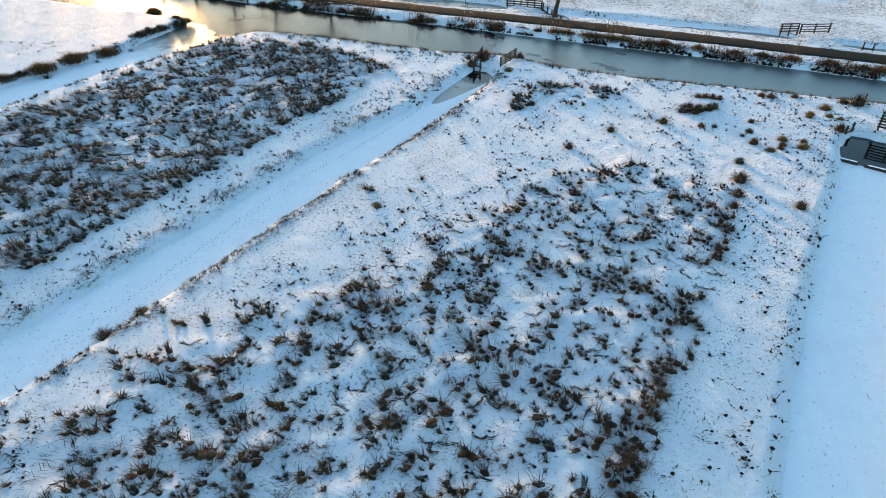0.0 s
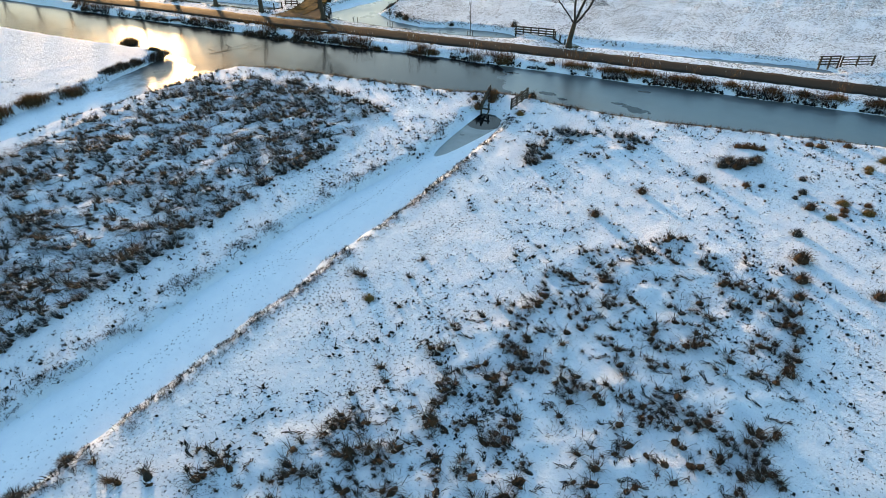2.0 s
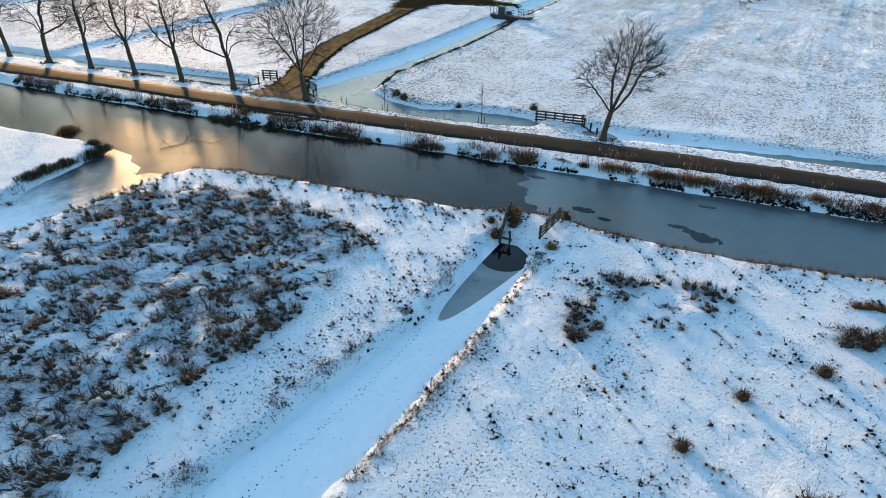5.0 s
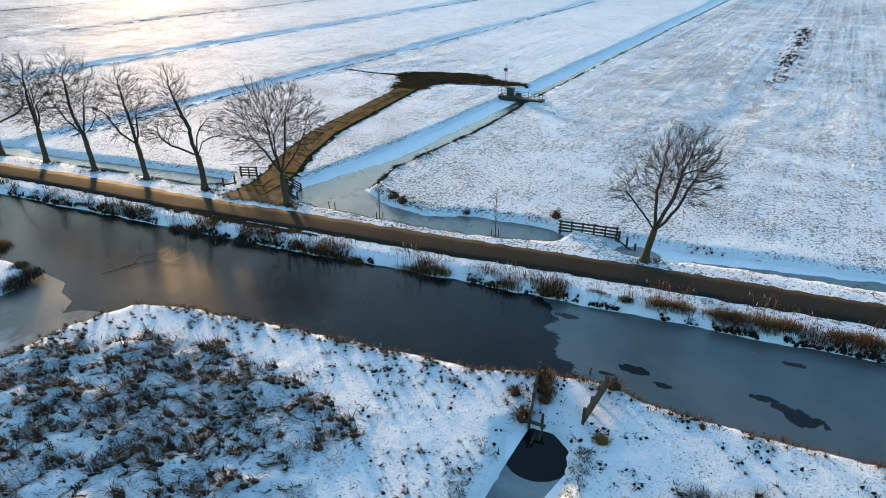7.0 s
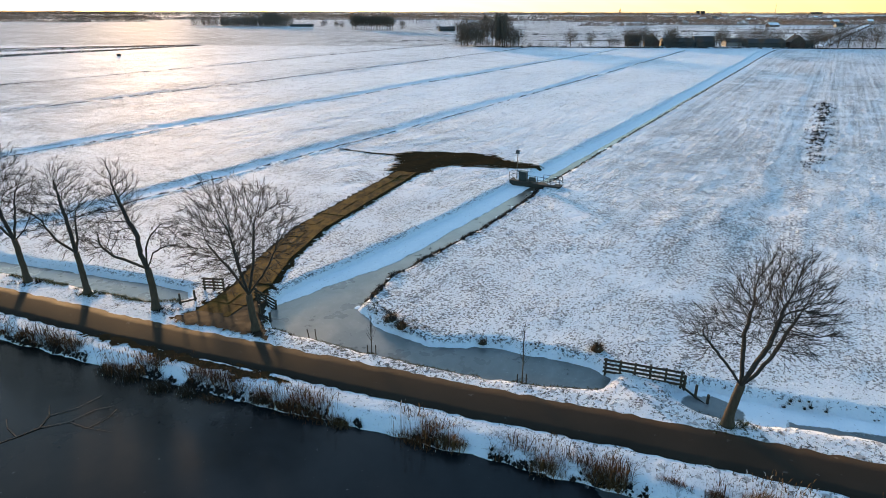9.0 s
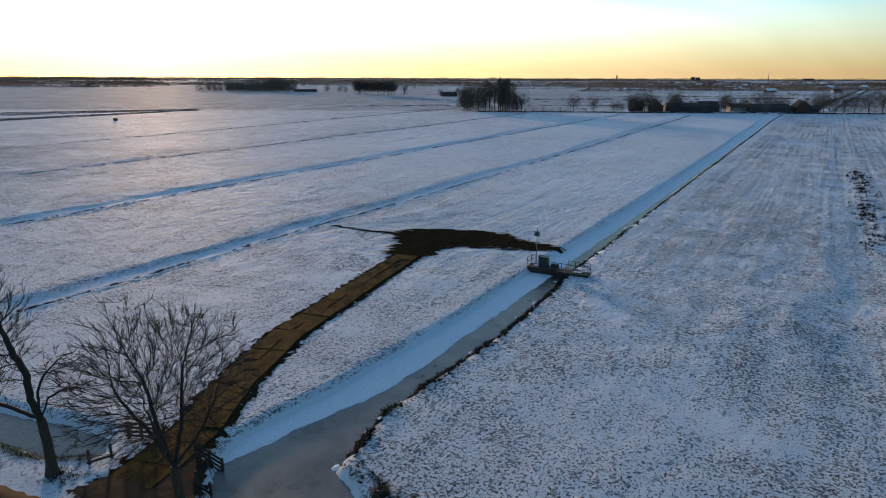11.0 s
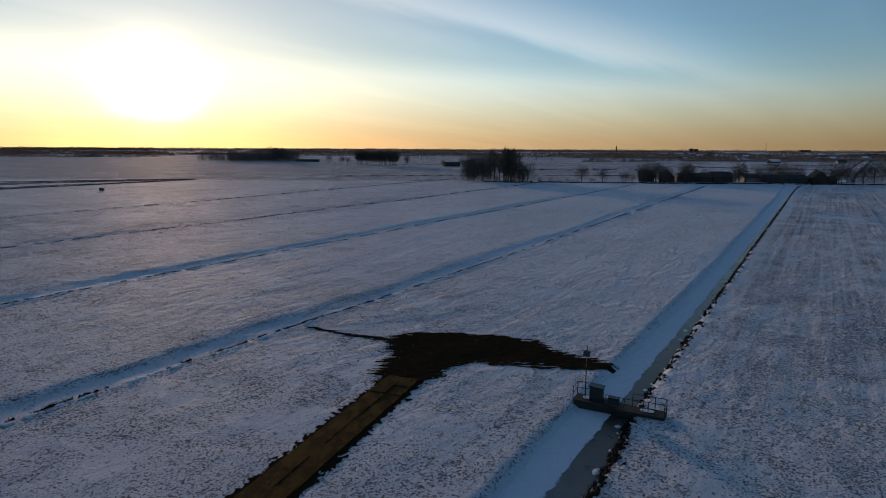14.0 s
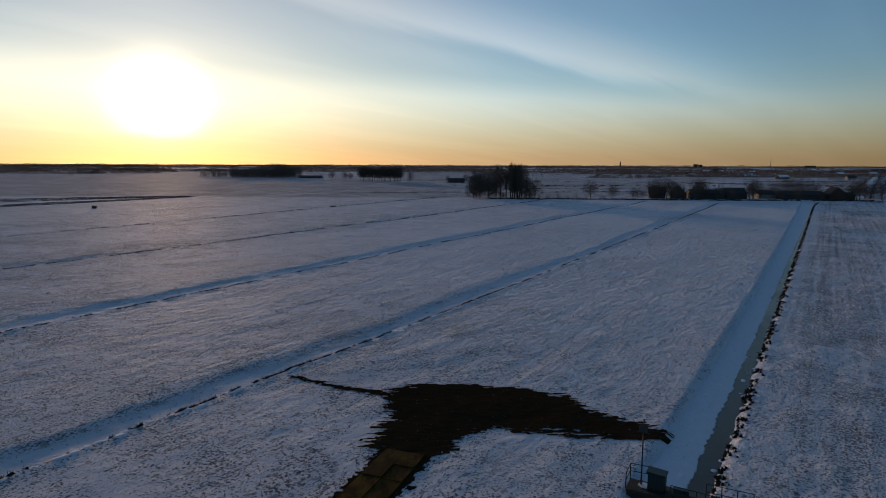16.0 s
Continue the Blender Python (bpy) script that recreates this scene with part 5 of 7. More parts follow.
def footprints(line, seed, label):
    """Winding tracks as grey discs; the grey stands for shade in the pits."""
    g_ = random.Random(seed)
    b = Build()
    for k, (p, t) in enumerate(along(line, 0.30)):
        o = (0.09 if k % 2 else -0.09) + g_.gauss(0, 0.04) + 0.25 * math.sin(k * 0.11)
        cx_, cy_ = p.x + t.y * o + g_.gauss(0, 0.03), p.y - t.x * o + g_.gauss(0, 0.03)
        r_, i = g_.uniform(0.03, 0.055), len(b.v)
        b.v += [(cx_ + math.cos(a) * r_ * g_.uniform(0.8, 1.3), cy_ + math.sin(a) * r_ * g_.uniform(0.8, 1.5), W + 0.018) for a in (0, 1.05, 2.1, 3.14, 4.2, 5.25)]
        b.v.append((cx_, cy_, W + 0.024))
        b.f += [(i + j, i + (j + 1) % 6, i + 6) for j in range(6)]
    return tagged(part("animal_tracks", b, M_TRODDEN_SHADE, shade=True), label, "tracks", kind="stuff")


footprints([to_xy(*q) for q in ((-24.6, -2), (-24.3, 2.1), (-24.0, 5.7), (-23.9, 8.5), (-24.3, 12.6), (-24.6, 17.7), (-24.4, 24.0))], 5, "line of small animal tracks in the ditch snow")
footprints([to_xy(*q) for q in ((-23.6, 1.5), (-23.4, 6.5), (-23.8, 13.0), (-23.7, 20.0))], 6, "line of small animal tracks in the ditch snow")
snow_lumps("snow_crust", inset(meadow_bank[:6] + [(60, 205.5)], 0.05), 52, 0.3, 3, "ragged crust of snow along the ditch ice")
snow_lumps("snow_crust", inset([(-9.5, 97.0), (-5, 104), (6.6, 122.0), (60, 212)], 0.5), 110, 0.6, 4, "drifted lumps of snow on the ditch ice")
fringe("ditch_slope_grass", inset([(-9.5, 97.0), (-5, 104), (6.6, 122.0), (60, 212)], -0.5), 1500, 0.5, (0.05, 0.16), 6, M_SOIL, "small dark tufts on the ditch slope", 0.45, blade=0.03)
for centre, half, depth in DRAINS[:4]:                # a dark broken rim and lit crusts along the drains, small tufts on their floor
    rim = lambda d, lo, hi: [to_xy(float(drain_rim(centre, half, v_)) + d, v_) for v_ in range(lo, hi, 4)]
    if centre > -150:
        snow_lumps("snow_crust", rim(0.55, 66, 300), 300, 0.22, 9, "ragged crust of snow along a meadow drain")
        fringe("drain_slope_grass", rim(-half - 0.6, 66, 260), 420, 0.9, (0.08, 0.24), 5, M_SOIL, "small dark tufts in a meadow drain", 0.46, blade=0.05, core=0.3)
    fringe("drain_edge_grass", rim(0.22, 66, 190), 1500, 0.10, (0.18, 0.46), 3, M_SOIL, "broken line of grass along a meadow drain", 0.42, blade=0.06, core=0.45)
    fringe("drain_edge_grass", rim(0.25, 186, 437), 1400, 0.14, (0.24, 0.60), 3, M_SOIL, "broken line of grass along a meadow drain", 0.46, blade=0.12, core=0.45)
fringe("lane_ditch_grass", inset(MEADOW[7:15], -0.45), 1100, 0.14, (0.08, 0.24), 8, M_OLIVE, "yellowish grass along the roadside ditch", 0.42)
fringe("lane_ditch_grass", inset(list(reversed(VERGE[8:15])), -0.4), 700, 0.14, (0.08, 0.24), 8, M_OLIVE, "yellowish grass along the roadside ditch", 0.42)
fringe("lane_ditch_grass", inset(WEST[5:9], -0.85), 1500, 0.22, (0.12, 0.34), 8, M_OLIVE, "yellowish grass along the roadside ditch", 0.42)
fringe("farm_hedge_grass", [(20, 456), (360, 440)], 1500, 0.8, (0.5, 1.4), 8, M_SOIL, "dark rough grass along the farm ditch", 0.36, blade=0.25)


# ---------------------------------------------------------------- trees
def bare_tree(seed, stem, limbs, crowns, buds, step=0.30, trunk_r=0.27, sprigs=1.0, reach=2.6):
    """Trunk and crown meshes of a leafless tree that grows towards buds spread through its crown.
    stem: points of the trunk. limbs: points of the main limbs. crowns: ellipsoids (x, y, z, rx, ry, rz)."""
    g = np.random.default_rng(seed)
    share = np.array([c[3] * c[4] * c[5] for c in crowns])
    share = share / share.sum()
    pts = []
    for c, f in zip(crowns, share):
        n = max(20, int(buds * f))
        d = g.normal(size=(n, 3))
        d /= np.linalg.norm(d, axis=1)[:, None]
        r = g.random(n) ** (1 / 2.2)
        pts.append(np.array(c[:3]) + d * r[:, None] * np.array(c[3:]) * (1 + 0.12 * g.normal(size=(n, 1))))
    pts = np.concatenate(pts)
    node = [np.array(p, float) for p in stem]
    # refine the stem
    fine = [node[0]]
    for a_, b_ in zip(node, node[1:]):
        m = max(1, int(np.linalg.norm(b_ - a_) / step))
        fine += [a_ + (b_ - a_) * (k + 1) / m + g.normal(0, 0.012, 3) * [1, 1, 0] for k in range(m)]
    pos = np.array(fine)
    parent = list(range(-1, len(fine) - 1))
    base = len(fine)
    first = base - 1
    for arm in limbs:                        # main limbs start at the top of the stem
        last, at = base - 1, pos[base - 1]
        for p in arm:
            p = np.array(p, float)
            m = max(1, int(np.linalg.norm(p - at) / step))
            for k in range(m):
                pos = np.vstack([pos, at + (p - at) * (k + 1) / m + g.normal(0, 0.022, 3)])
                parent.append(last)
                last = len(pos) - 1
            at = p
    dist = np.full(len(pts), 1e9)
    near = np.zeros(len(pts), int)
    fresh = range(first, len(pos))
    for _ in range(70):
        for k in fresh:
            d = np.linalg.norm(pts - pos[k], axis=1)
            closer = d < dist
            dist[closer], near[closer] = d[closer], k
        alive = dist > step * 1.45
        pts, dist, near = pts[alive], dist[alive], near[alive]
        if not len(pts):
            break
        active = dist < reach if _ > 12 else dist < 9.0
        if not active.any():
            active = dist < dist.min() + 0.6
        grown = []
        start = len(pos)
        for k in np.unique(near[active]):
            d = pts[active & (near == k)] - pos[k]
            d = (d / np.linalg.norm(d, axis=1)[:, None]).sum(0)
            if parent[k] >= 0:
                run = pos[k] - pos[parent[k]]
                d = d / (np.linalg.norm(d) + 1e-6) + 0.6 * run / (np.linalg.norm(run) + 1e-6)
            d = d / (np.linalg.norm(d) + 1e-6) + g.normal(0, 0.11, 3) + np.array([0, 0, 0.08])
            grown.append(pos[k] + step * d / np.linalg.norm(d))
            parent.append(k)
        pos = np.vstack([pos, grown])
        fresh = range(start, len(pos))
    n = len(pos)
    kids = [[] for _ in range(n)]
    for k in range(1, n):
        kids[parent[k]].append(k)
    power = np.zeros(n)
    for k in range(n - 1, -1, -1):
        power[k] = sum(power[c] for c in kids[k]) if kids[k] else 1.0
    rad = np.maximum(0.010, trunk_r * 0.85 * (power / power[base - 1]) ** 0.56)
    trunk, crown = Build(), Build()
    tr = [Vector(p) for p in pos[:base]]
    flare = [trunk_r * (1 + 0.55 * math.exp(-max(0.0, p.z) / 0.25)) * (1 - 0.18 * i / base) for i, p in enumerate(tr)]
    trunk.tube(tr, flare, 10)
    todo = [(base - 1, c) for c in kids[base - 1]] + [(k, c) for k in range(base - 1) for c in kids[k] if c >= base]
    while todo:
        a_, k = todo.pop()
        line, radii = [Vector(pos[a_])], [rad[k]]
        while True:
            line.append(Vector(pos[k]))
            radii.append(rad[k])
            if not kids[k]:
                break
            rest = sorted(kids[k], key=lambda c: -power[c])
            todo += [(k, c) for c in rest[1:]]
            k = rest[0]
        sides = 6 if radii[0] > 0.07 else 4 if radii[0] > 0.03 else 3
        crown.tube(line, radii, sides)
    thin = [k for k in range(base, n) if power[k] < 10]
    heart = np.array([sum(c[i] * f for c, f in zip(crowns, share)) for i in range(3)]) - np.array([0, 0, 1.6])
    for k in thin:                            # fine twigs that reach outward and up
        for _ in range(3):
            if g.random() > 0.75 * sprigs:
                continue
            run, away = pos[k] - pos[parent[k]], pos[k] - heart
            d = run / np.linalg.norm(run) + 0.7 * away / np.linalg.norm(away) + g.normal(0, 0.34, 3) + np.array([0, 0, 0.12])
            d = Vector(d / np.linalg.norm(d))
            ln = g.uniform(0.30, 0.80)
            p = Vector(pos[k])
            crown.tube([p, p + d * ln], [0.0125, 0.0065], 3)
            if g.random() < 0.5:
                q = p + d * ln * 0.45
                crown.tube([q, q + (d + Vector(g.normal(0, 0.45, 3))).normalized() * ln * 0.5], [0.009, 0.006], 3)
    return mesh_from("trunk", trunk.v, trunk.f, M_BARK, True), mesh_from("crown", crown.v, crown.f, M_TWIG, True)


def plant_tree(meshes, x, y, turn, label, scale=1.0):
    t = thing("tree", x, y, None, turn, label, "tree", "bare trees along the lane")
    t.scale = (scale, scale, scale)
    part("trunk", meshes[0], None, t)
    part("crown", meshes[1], None, t)
    return t


SHAPES = []
SHAPES.append(bare_tree(5, [(0, 0, -0.3), (0.03, 0, 0.5), (0.16, 0, 1.5), (0.34, 0, 2.6)],
                       [[(-0.25, 0, 3.4), (-1.2, 0.2, 4.6), (-2.1, 0.2, 5.6)], [(0.3, 0.2, 3.9), (0.2, 0.4, 5.6), (0.5, 0.5, 7.4)], [(0.7, -0.3, 4.0), (1.2, -0.5, 5.6), (1.5, -0.6, 7.6)], [(1.1, 0, 3.3), (2.0, 0.2, 4.6), (2.5, 0.1, 6.2)]],
                       [(1.7, 0, 7.4, 2.6, 2.6, 2.8), (-1.9, 0.2, 5.9, 1.5, 1.6, 1.4), (0.3, 0, 7.2, 1.6, 1.8, 2.0)], 2900, 0.28, 0.29))
SHAPES.append(bare_tree(8, [(0, 0, -0.3), (0, 0, 0.5), (-0.12, 0, 1.8), (-0.2, 0, 2.9)],
                       [[(-1.3, 0.3, 4.6), (-2.6, 0.4, 6.2)], [(-0.6, -0.3, 5.2), (-0.9, -0.4, 7.8)], [(0.3, 0.3, 5.2), (0.6, 0.4, 8.0)], [(1.1, 0, 4.6), (2.2, -0.2, 6.6)], [(-0.1, -1.2, 5.0), (0.1, -2.2, 6.8)]],
                       [(-0.5, 0, 7.5, 4.2, 3.8, 3.5)], 3000, 0.30, 0.27))
SHAPES.append(bare_tree(21, [(0, 0, -0.3), (0.02, 0, 0.5), (0.0, 0, 2.0), (-0.12, 0, 3.4)],
                       [[(-1.5, 0.1, 4.0), (-2.5, 0, 4.4), (-3.4, 0.1, 5.2)], [(-0.45, 0, 4.6), (-0.5, 0.1, 5.9), (-1.0, 0, 7.4), (-1.5, 0, 9.2)], [(0.5, 0, 4.7), (1.4, 0.1, 5.2), (2.3, 0, 5.3)], [(0.1, -0.2, 5.2), (0.6, -0.1, 6.2), (1.4, 0, 7.0)]],
                       [(-1.5, 0, 8.5, 1.6, 1.7, 3.0), (-3.0, 0, 5.8, 1.7, 1.6, 1.5), (1.6, 0, 6.1, 1.4, 1.4, 1.2)], 1900, 0.30, 0.29, 0.9))
SHAPES.append(bare_tree(34, [(0, 0, -0.3), (0.0, 0, 0.5), (-0.12, 0, 2.2), (-0.2, 0, 3.6)],
                       [[(-0.35, 0.1, 5.0), (-0.7, 0.2, 7.2), (-0.8, 0.1, 9.0)], [(0.2, -0.2, 4.8), (0.4, -0.2, 6.8)], [(-1.5, -0.2, 4.8), (-2.2, -0.2, 6.0)]],
                       [(-0.6, 0, 7.2, 2.5, 2.4, 3.3)], 2000, 0.30, 0.26))
SHAPES.append(bare_tree(47, [(0, 0, -0.3), (0.0, 0, 0.5), (-0.12, 0, 2.4), (-0.22, 0, 3.8)],
                       [[(-0.9, 0.1, 5.6), (-1.0, 0.2, 8.0), (-0.9, 0.1, 9.8)], [(0.3, -0.2, 5.4), (0.8, -0.2, 7.6)], [(-1.6, 0, 5.4), (-2.3, -0.2, 7.0)], [(0.6, 0.2, 4.6), (1.4, 0.2, 5.8)]],
                       [(-0.5, 0, 7.8, 2.9, 2.7, 3.8)], 2300, 0.30, 0.27))
plant_tree(SHAPES[0], 14.8, 72.4, 0, "broad leafless tree forking low, beside the lane")
plant_tree(SHAPES[1], -14.9, 83.5, 0, "round-crowned leafless tree at the track mouth")
plant_tree(SHAPES[2], -23.6, 87.0, 0, "leafless roadside tree with crooked limbs")
plant_tree(SHAPES[3], -30.4, 89.8, 0, "slender leafless roadside tree")
plant_tree(SHAPES[4], -36.8, 92.2, 0, "tall leafless roadside tree")
plant_tree(SHAPES[3], -43.3, 94.9, 130, "tall leafless roadside tree", 1.04)
plant_tree(SHAPES[2], -49.8, 97.5, 200, "tall leafless roadside tree")
plant_tree(SHAPES[4], -56.4, 100.2, 80, "tall leafless roadside tree")
plant_tree(SHAPES[3], -63.0, 102.9, 250, "tall leafless roadside tree")
plant_tree(SHAPES[1], -69.6, 105.6, 170, "tall leafless roadside tree")


def sapling(x, y, tall, seed):
    """A young tree tied to stakes."""
    rnd = random.Random(seed)
    t = thing("young_tree", x, y, None, 0, "thin young leafless tree with two stakes on the verge", "tree", "young trees on the verge")
    stem, twig = Build(), Build()
    pts = [Vector((0, 0, -0.2)), Vector((0.02, 0, tall * 0.35)), Vector((-0.02, 0.03, tall * 0.7)), Vector((0.03, 0, tall))]
    stem.tube(pts, [0.045, 0.035, 0.025, 0.012], 6)
    for k in range(34):
        s = 0.3 + 0.68 * k / 34
        p = Vector((0, 0, tall * s))
        a = rnd.uniform(0, 6.28)
        d = Vector((math.cos(a) * 0.6, math.sin(a) * 0.6, 1)).normalized()
        ln = rnd.uniform(0.35, 1.0) * (1.25 - s)
        twig.tube([p, p + d * ln * 0.5, p + d * ln + Vector((0, 0, 0.08))], [0.012, 0.010, 0.006], 3)
    part("trunk", stem, M_BARK, t, shade=True)
    part("crown", twig, M_TWIG, t)
    for o in (-0.28, 0.28):
        part("stake", Build().tube([Vector((o, 0.1, -0.2)), Vector((o, 0.1, 0.62))], [0.04, 0.04], 6), M_TIMBER, t)
    return t


sapling(-6.1, 80.3, 2.9, 1)
sapling(3.7, 76.6, 4.2, 2)
st = thing("stake_pair", -10.6, 82.8, None, 20, "pair of leaning wooden stakes on the verge", "stake")
part("stake", Build().tube([Vector((-0.2, 0, -0.2)), Vector((-0.36, 0, 1.0))], [0.04, 0.04], 6), M_TIMBER, st)
part("stake", Build().tube([Vector((0.25, 0, -0.2)), Vector((0.2, 0.05, 0.85))], [0.04, 0.04], 6), M_TIMBER, st)


# rough dark and yellowish grass round the foot of each tree
g = np.random.default_rng(77)
for tx, ty in ((14.8, 72.4), (-14.9, 83.5), (-23.6, 87.0), (-30.4, 89.8), (-36.8, 92.2), (-43.3, 94.9), (-49.8, 97.5)):
    n_ = 60
    ax, ay = tx + 0.25 + g.normal(0, 0.75, n_), ty + g.normal(0, 0.32, n_) - 0.38 * g.normal(0.3, 0.75, n_)
    tuft_field("tree_foot_grass", g, ax, ay, g.uniform(0.12, 0.36, n_), 14, M_OLIVE if g.random() < 0.7 else M_SOIL, "rough winter grass round the foot of a tree", droop=0.6, width=0.03, core=0.25)

# ---------------------------------------------------------------- reeds on the road bank
def reed_thatch(seed, length, depth, tall, n, mat):
    """The dense bent mass of a reed clump."""
    g = np.random.default_rng(seed)
    bx, by = np.clip(g.normal(0, length * 0.34, n), -length * 0.6, length * 0.6), g.normal(0, depth * 0.34, n)
    base = np.column_stack([bx, by, np.full(n, -0.12)])
    fall = 1.0 - 0.5 * (np.abs(bx) / length) - 0.5 * np.abs(by) / depth
    v, q, t = blade_arrays(g, base, tall * fall * g.uniform(0.45, 1.1, n), np.abs(g.normal(0.26, 0.24, n)), g.uniform(0.016, 0.038, n), None, 0.5)
    return blade_mesh("thatch", v, q, t, mat)


def reed_stalks(seed, length, depth, tall, n):
    """A few tall thin stems with feathery heads."""
    g = np.random.default_rng(seed)
    base = np.column_stack([g.normal(0, length * 0.3, n), g.normal(0, depth * 0.3, n), np.full(n, -0.1)])
    high, head = tall * g.uniform(0.65, 1.1, n), g.uniform(0, 6.28, n)
    v, q, t = blade_arrays(g, base, high, np.abs(g.normal(0.07, 0.07, n)), np.full(n, 0.016), head, 0.12)
    tips = v.reshape(-1, 5, 3)[:, 4]
    v2, q2, t2 = blade_arrays(g, tips - np.array([0, 0, 0.16]), np.full(n, 0.26), np.full(n, 0.25), np.full(n, 0.05), head, 0.6)
    return blade_mesh("stalk", np.vstack([v, v2]), np.vstack([q, q2 + len(v)]), np.vstack([t, t2 + len(v)]), M_REED)


THATCH = [reed_thatch(1, 2.6, 1.1, 1.05, 1200, M_REED), reed_thatch(2, 1.5, 1.0, 0.95, 750, M_REED), reed_thatch(3, 1.4, 1.1, 0.80, 800, M_TUSSOCK), reed_thatch(4, 2.4, 0.8, 0.55, 700, M_RUST), reed_thatch(5, 2.2, 1.6, 1.35, 1300, M_BUSH)]
STALKS = [reed_stalks(11, 2.6, 0.9, 1.95, 44), reed_stalks(12, 1.5, 0.8, 1.8, 28), reed_stalks(13, 2.4, 0.8, 1.6, 34)]
REED_LABEL = ("clump of golden dry reeds with tall stalks on the snowy bank", "small clump of golden dry reeds on the snowy bank", "rounded dark brown sedge clump at the canal edge", "low rusty reed stubble at the canal edge", "big brown reed bush at the frozen channel")


def reed_clump(x, y, kind, stalks, s, turn):
    r = thing("reed_clump", x, y, max(height(x, y), W), turn, REED_LABEL[kind], "reeds", "reeds along the banks")
    r.matrix_world = r.matrix_world @ Matrix.Scale(s, 4)
    tagged(part("thatch", THATCH[kind], None, r), kind="stuff")
    if stalks is not None:
        tagged(part("stalk", STALKS[stalks], None, r), kind="stuff")


# reeds along the lane bank: x, y, kind, stalks, size
WEST_REEDS = ((-23.4, 78.9, 2, 1, 1.1), (-21.8, 78.2, 2, 2, 1.2), (-19.3, 76.9, 2, None, 1.1), (-17.3, 76.4, 2, None, 1.0), (-15.6, 75.6, 3, None, 0.7), (-12.3, 75.2, 2, 2, 0.9), (-10.7, 74.5, 3, 2, 1.0),
    (-8.8, 73.9, 3, 2, 1.1), (-7.2, 73.2, 1, None, 0.8), (-2.9, 71.7, 3, 0, 1.1), (-0.8, 71.0, 1, 1, 0.9), (4.2, 69.2, 1, 0, 1.0), (7.0, 68.1, 1, 1, 1.0), (-28.5, 81.6, 2, None, 0.7),
    (-33.5, 83.5, 3, 2, 0.8))
EAST_REEDS = ((10.1, 67.4, 3, 1, 0.6), (11.8, 66.4, 2, 1, 0.6), (13.9, 65.8, 1, 0, 1.0), (15.2, 65.4, 1, 1, 0.95), (17.5, 64.5, 0, 1, 0.7), (18.5, 64.2, 1, None, 0.8), (19.8, 63.5, 1, 0, 1.15),
    (21.2, 63.1, 0, 2, 0.95), (23.9, 62.0, 1, None, 0.8), (25.4, 61.5, 0, 1, 0.85), (28.9, 60.2, 1, 1, 0.9), (32.2, 58.9, 2, None, 0.8), (34.9, 57.8, 2, None, 1.0), (37.6, 56.7, 1, 1, 1.0), (40.8, 55.4, 2, None, 1.2),
    (43.8, 54.2, 2, None, 1.0), (45.5, 53.5, 1, None, 1.1))
for k_, (x_, y_, kind_, st_, s_) in enumerate(WEST_REEDS + EAST_REEDS):
    up_ = 0.35 if x_ > 8 else 0.1
    reed_clump(x_ + 0.36 * up_, y_ + 0.93 * up_, kind_, st_, s_, -21 + 9 * (k_ % 3 - 1))
reed_clump(5.3, 58.2, 1, None, 0.75, 80)
reed_clump(5.2, 57.0, 1, 1, 0.6, 80)
# reed bushes round the white field beyond the side channel
for k_, (x_, y_, kind_, s_) in enumerate(((-39.6, 53.2, 4, 1.0), (-37.8, 56.1, 4, 1.0), (-35.6, 59.1, 4, 1.05), (-34.0, 64.0, 2, 1.1), (-33.4, 65.4, 2, 1.2), (-32.5, 66.8, 2, 1.1), (-31.4, 69.0, 2, 1.3), (-31.0, 70.3, 2, 1.2), (-32.3, 71.4, 2, 0.9), (-41.8, 50.3, 2, 1.2), (-40.8, 51.6, 2, 0.9), (-36.6, 75.3, 4, 0.8))):
    reed_clump(x_, y_, kind_, None, s_, 57 + 11 * (k_ % 3 - 1))

# branch frozen into the canal ice
br = thing("fallen_branch", -24.6, 73.0, W + 0.02, 0, "bare crooked branch frozen into the canal ice", "branch")
br.matrix_world = br.matrix_world @ Matrix.Diagonal((1.15, 1.15, 0.12, 1.0))
part("limb", Build().tube([Vector(p) for p in ((-1.3, -1.6, 0.03), (-0.5, -0.9, 0.10), (0.2, -0.2, 0.16), (0.1, 0.8, 0.14), (-0.4, 1.7, 0.2))], [0.04, 0.06, 0.07, 0.05, 0.02], 6), M_TWIG, br, shade=True)
for a_ in (((0.2, -0.2, 0.15), (1.4, 0.3, 0.25), (2.6, -0.2, 0.12), (4.0, -0.5, 0.06)), ((1.4, 0.3, 0.25), (2.2, 1.3, 0.3), (3.0, 1.7, 0.2)), ((0.1, 0.8, 0.14), (1.2, 1.5, 0.35), (1.9, 2.6, 0.3)), ((2.6, -0.2, 0.12), (3.2, 0.6, 0.2), (3.3, 1.4, 0.15)), ((-0.5, -0.9, 0.1), (-1.4, -0.2, 0.2), (-1.9, 0.5, 0.15))):
    part("branch", Build().tube([Vector(p) for p in a_], [0.035, 0.03, 0.02, 0.01][:len(a_)], 5), M_TWIG, br, shade=True)

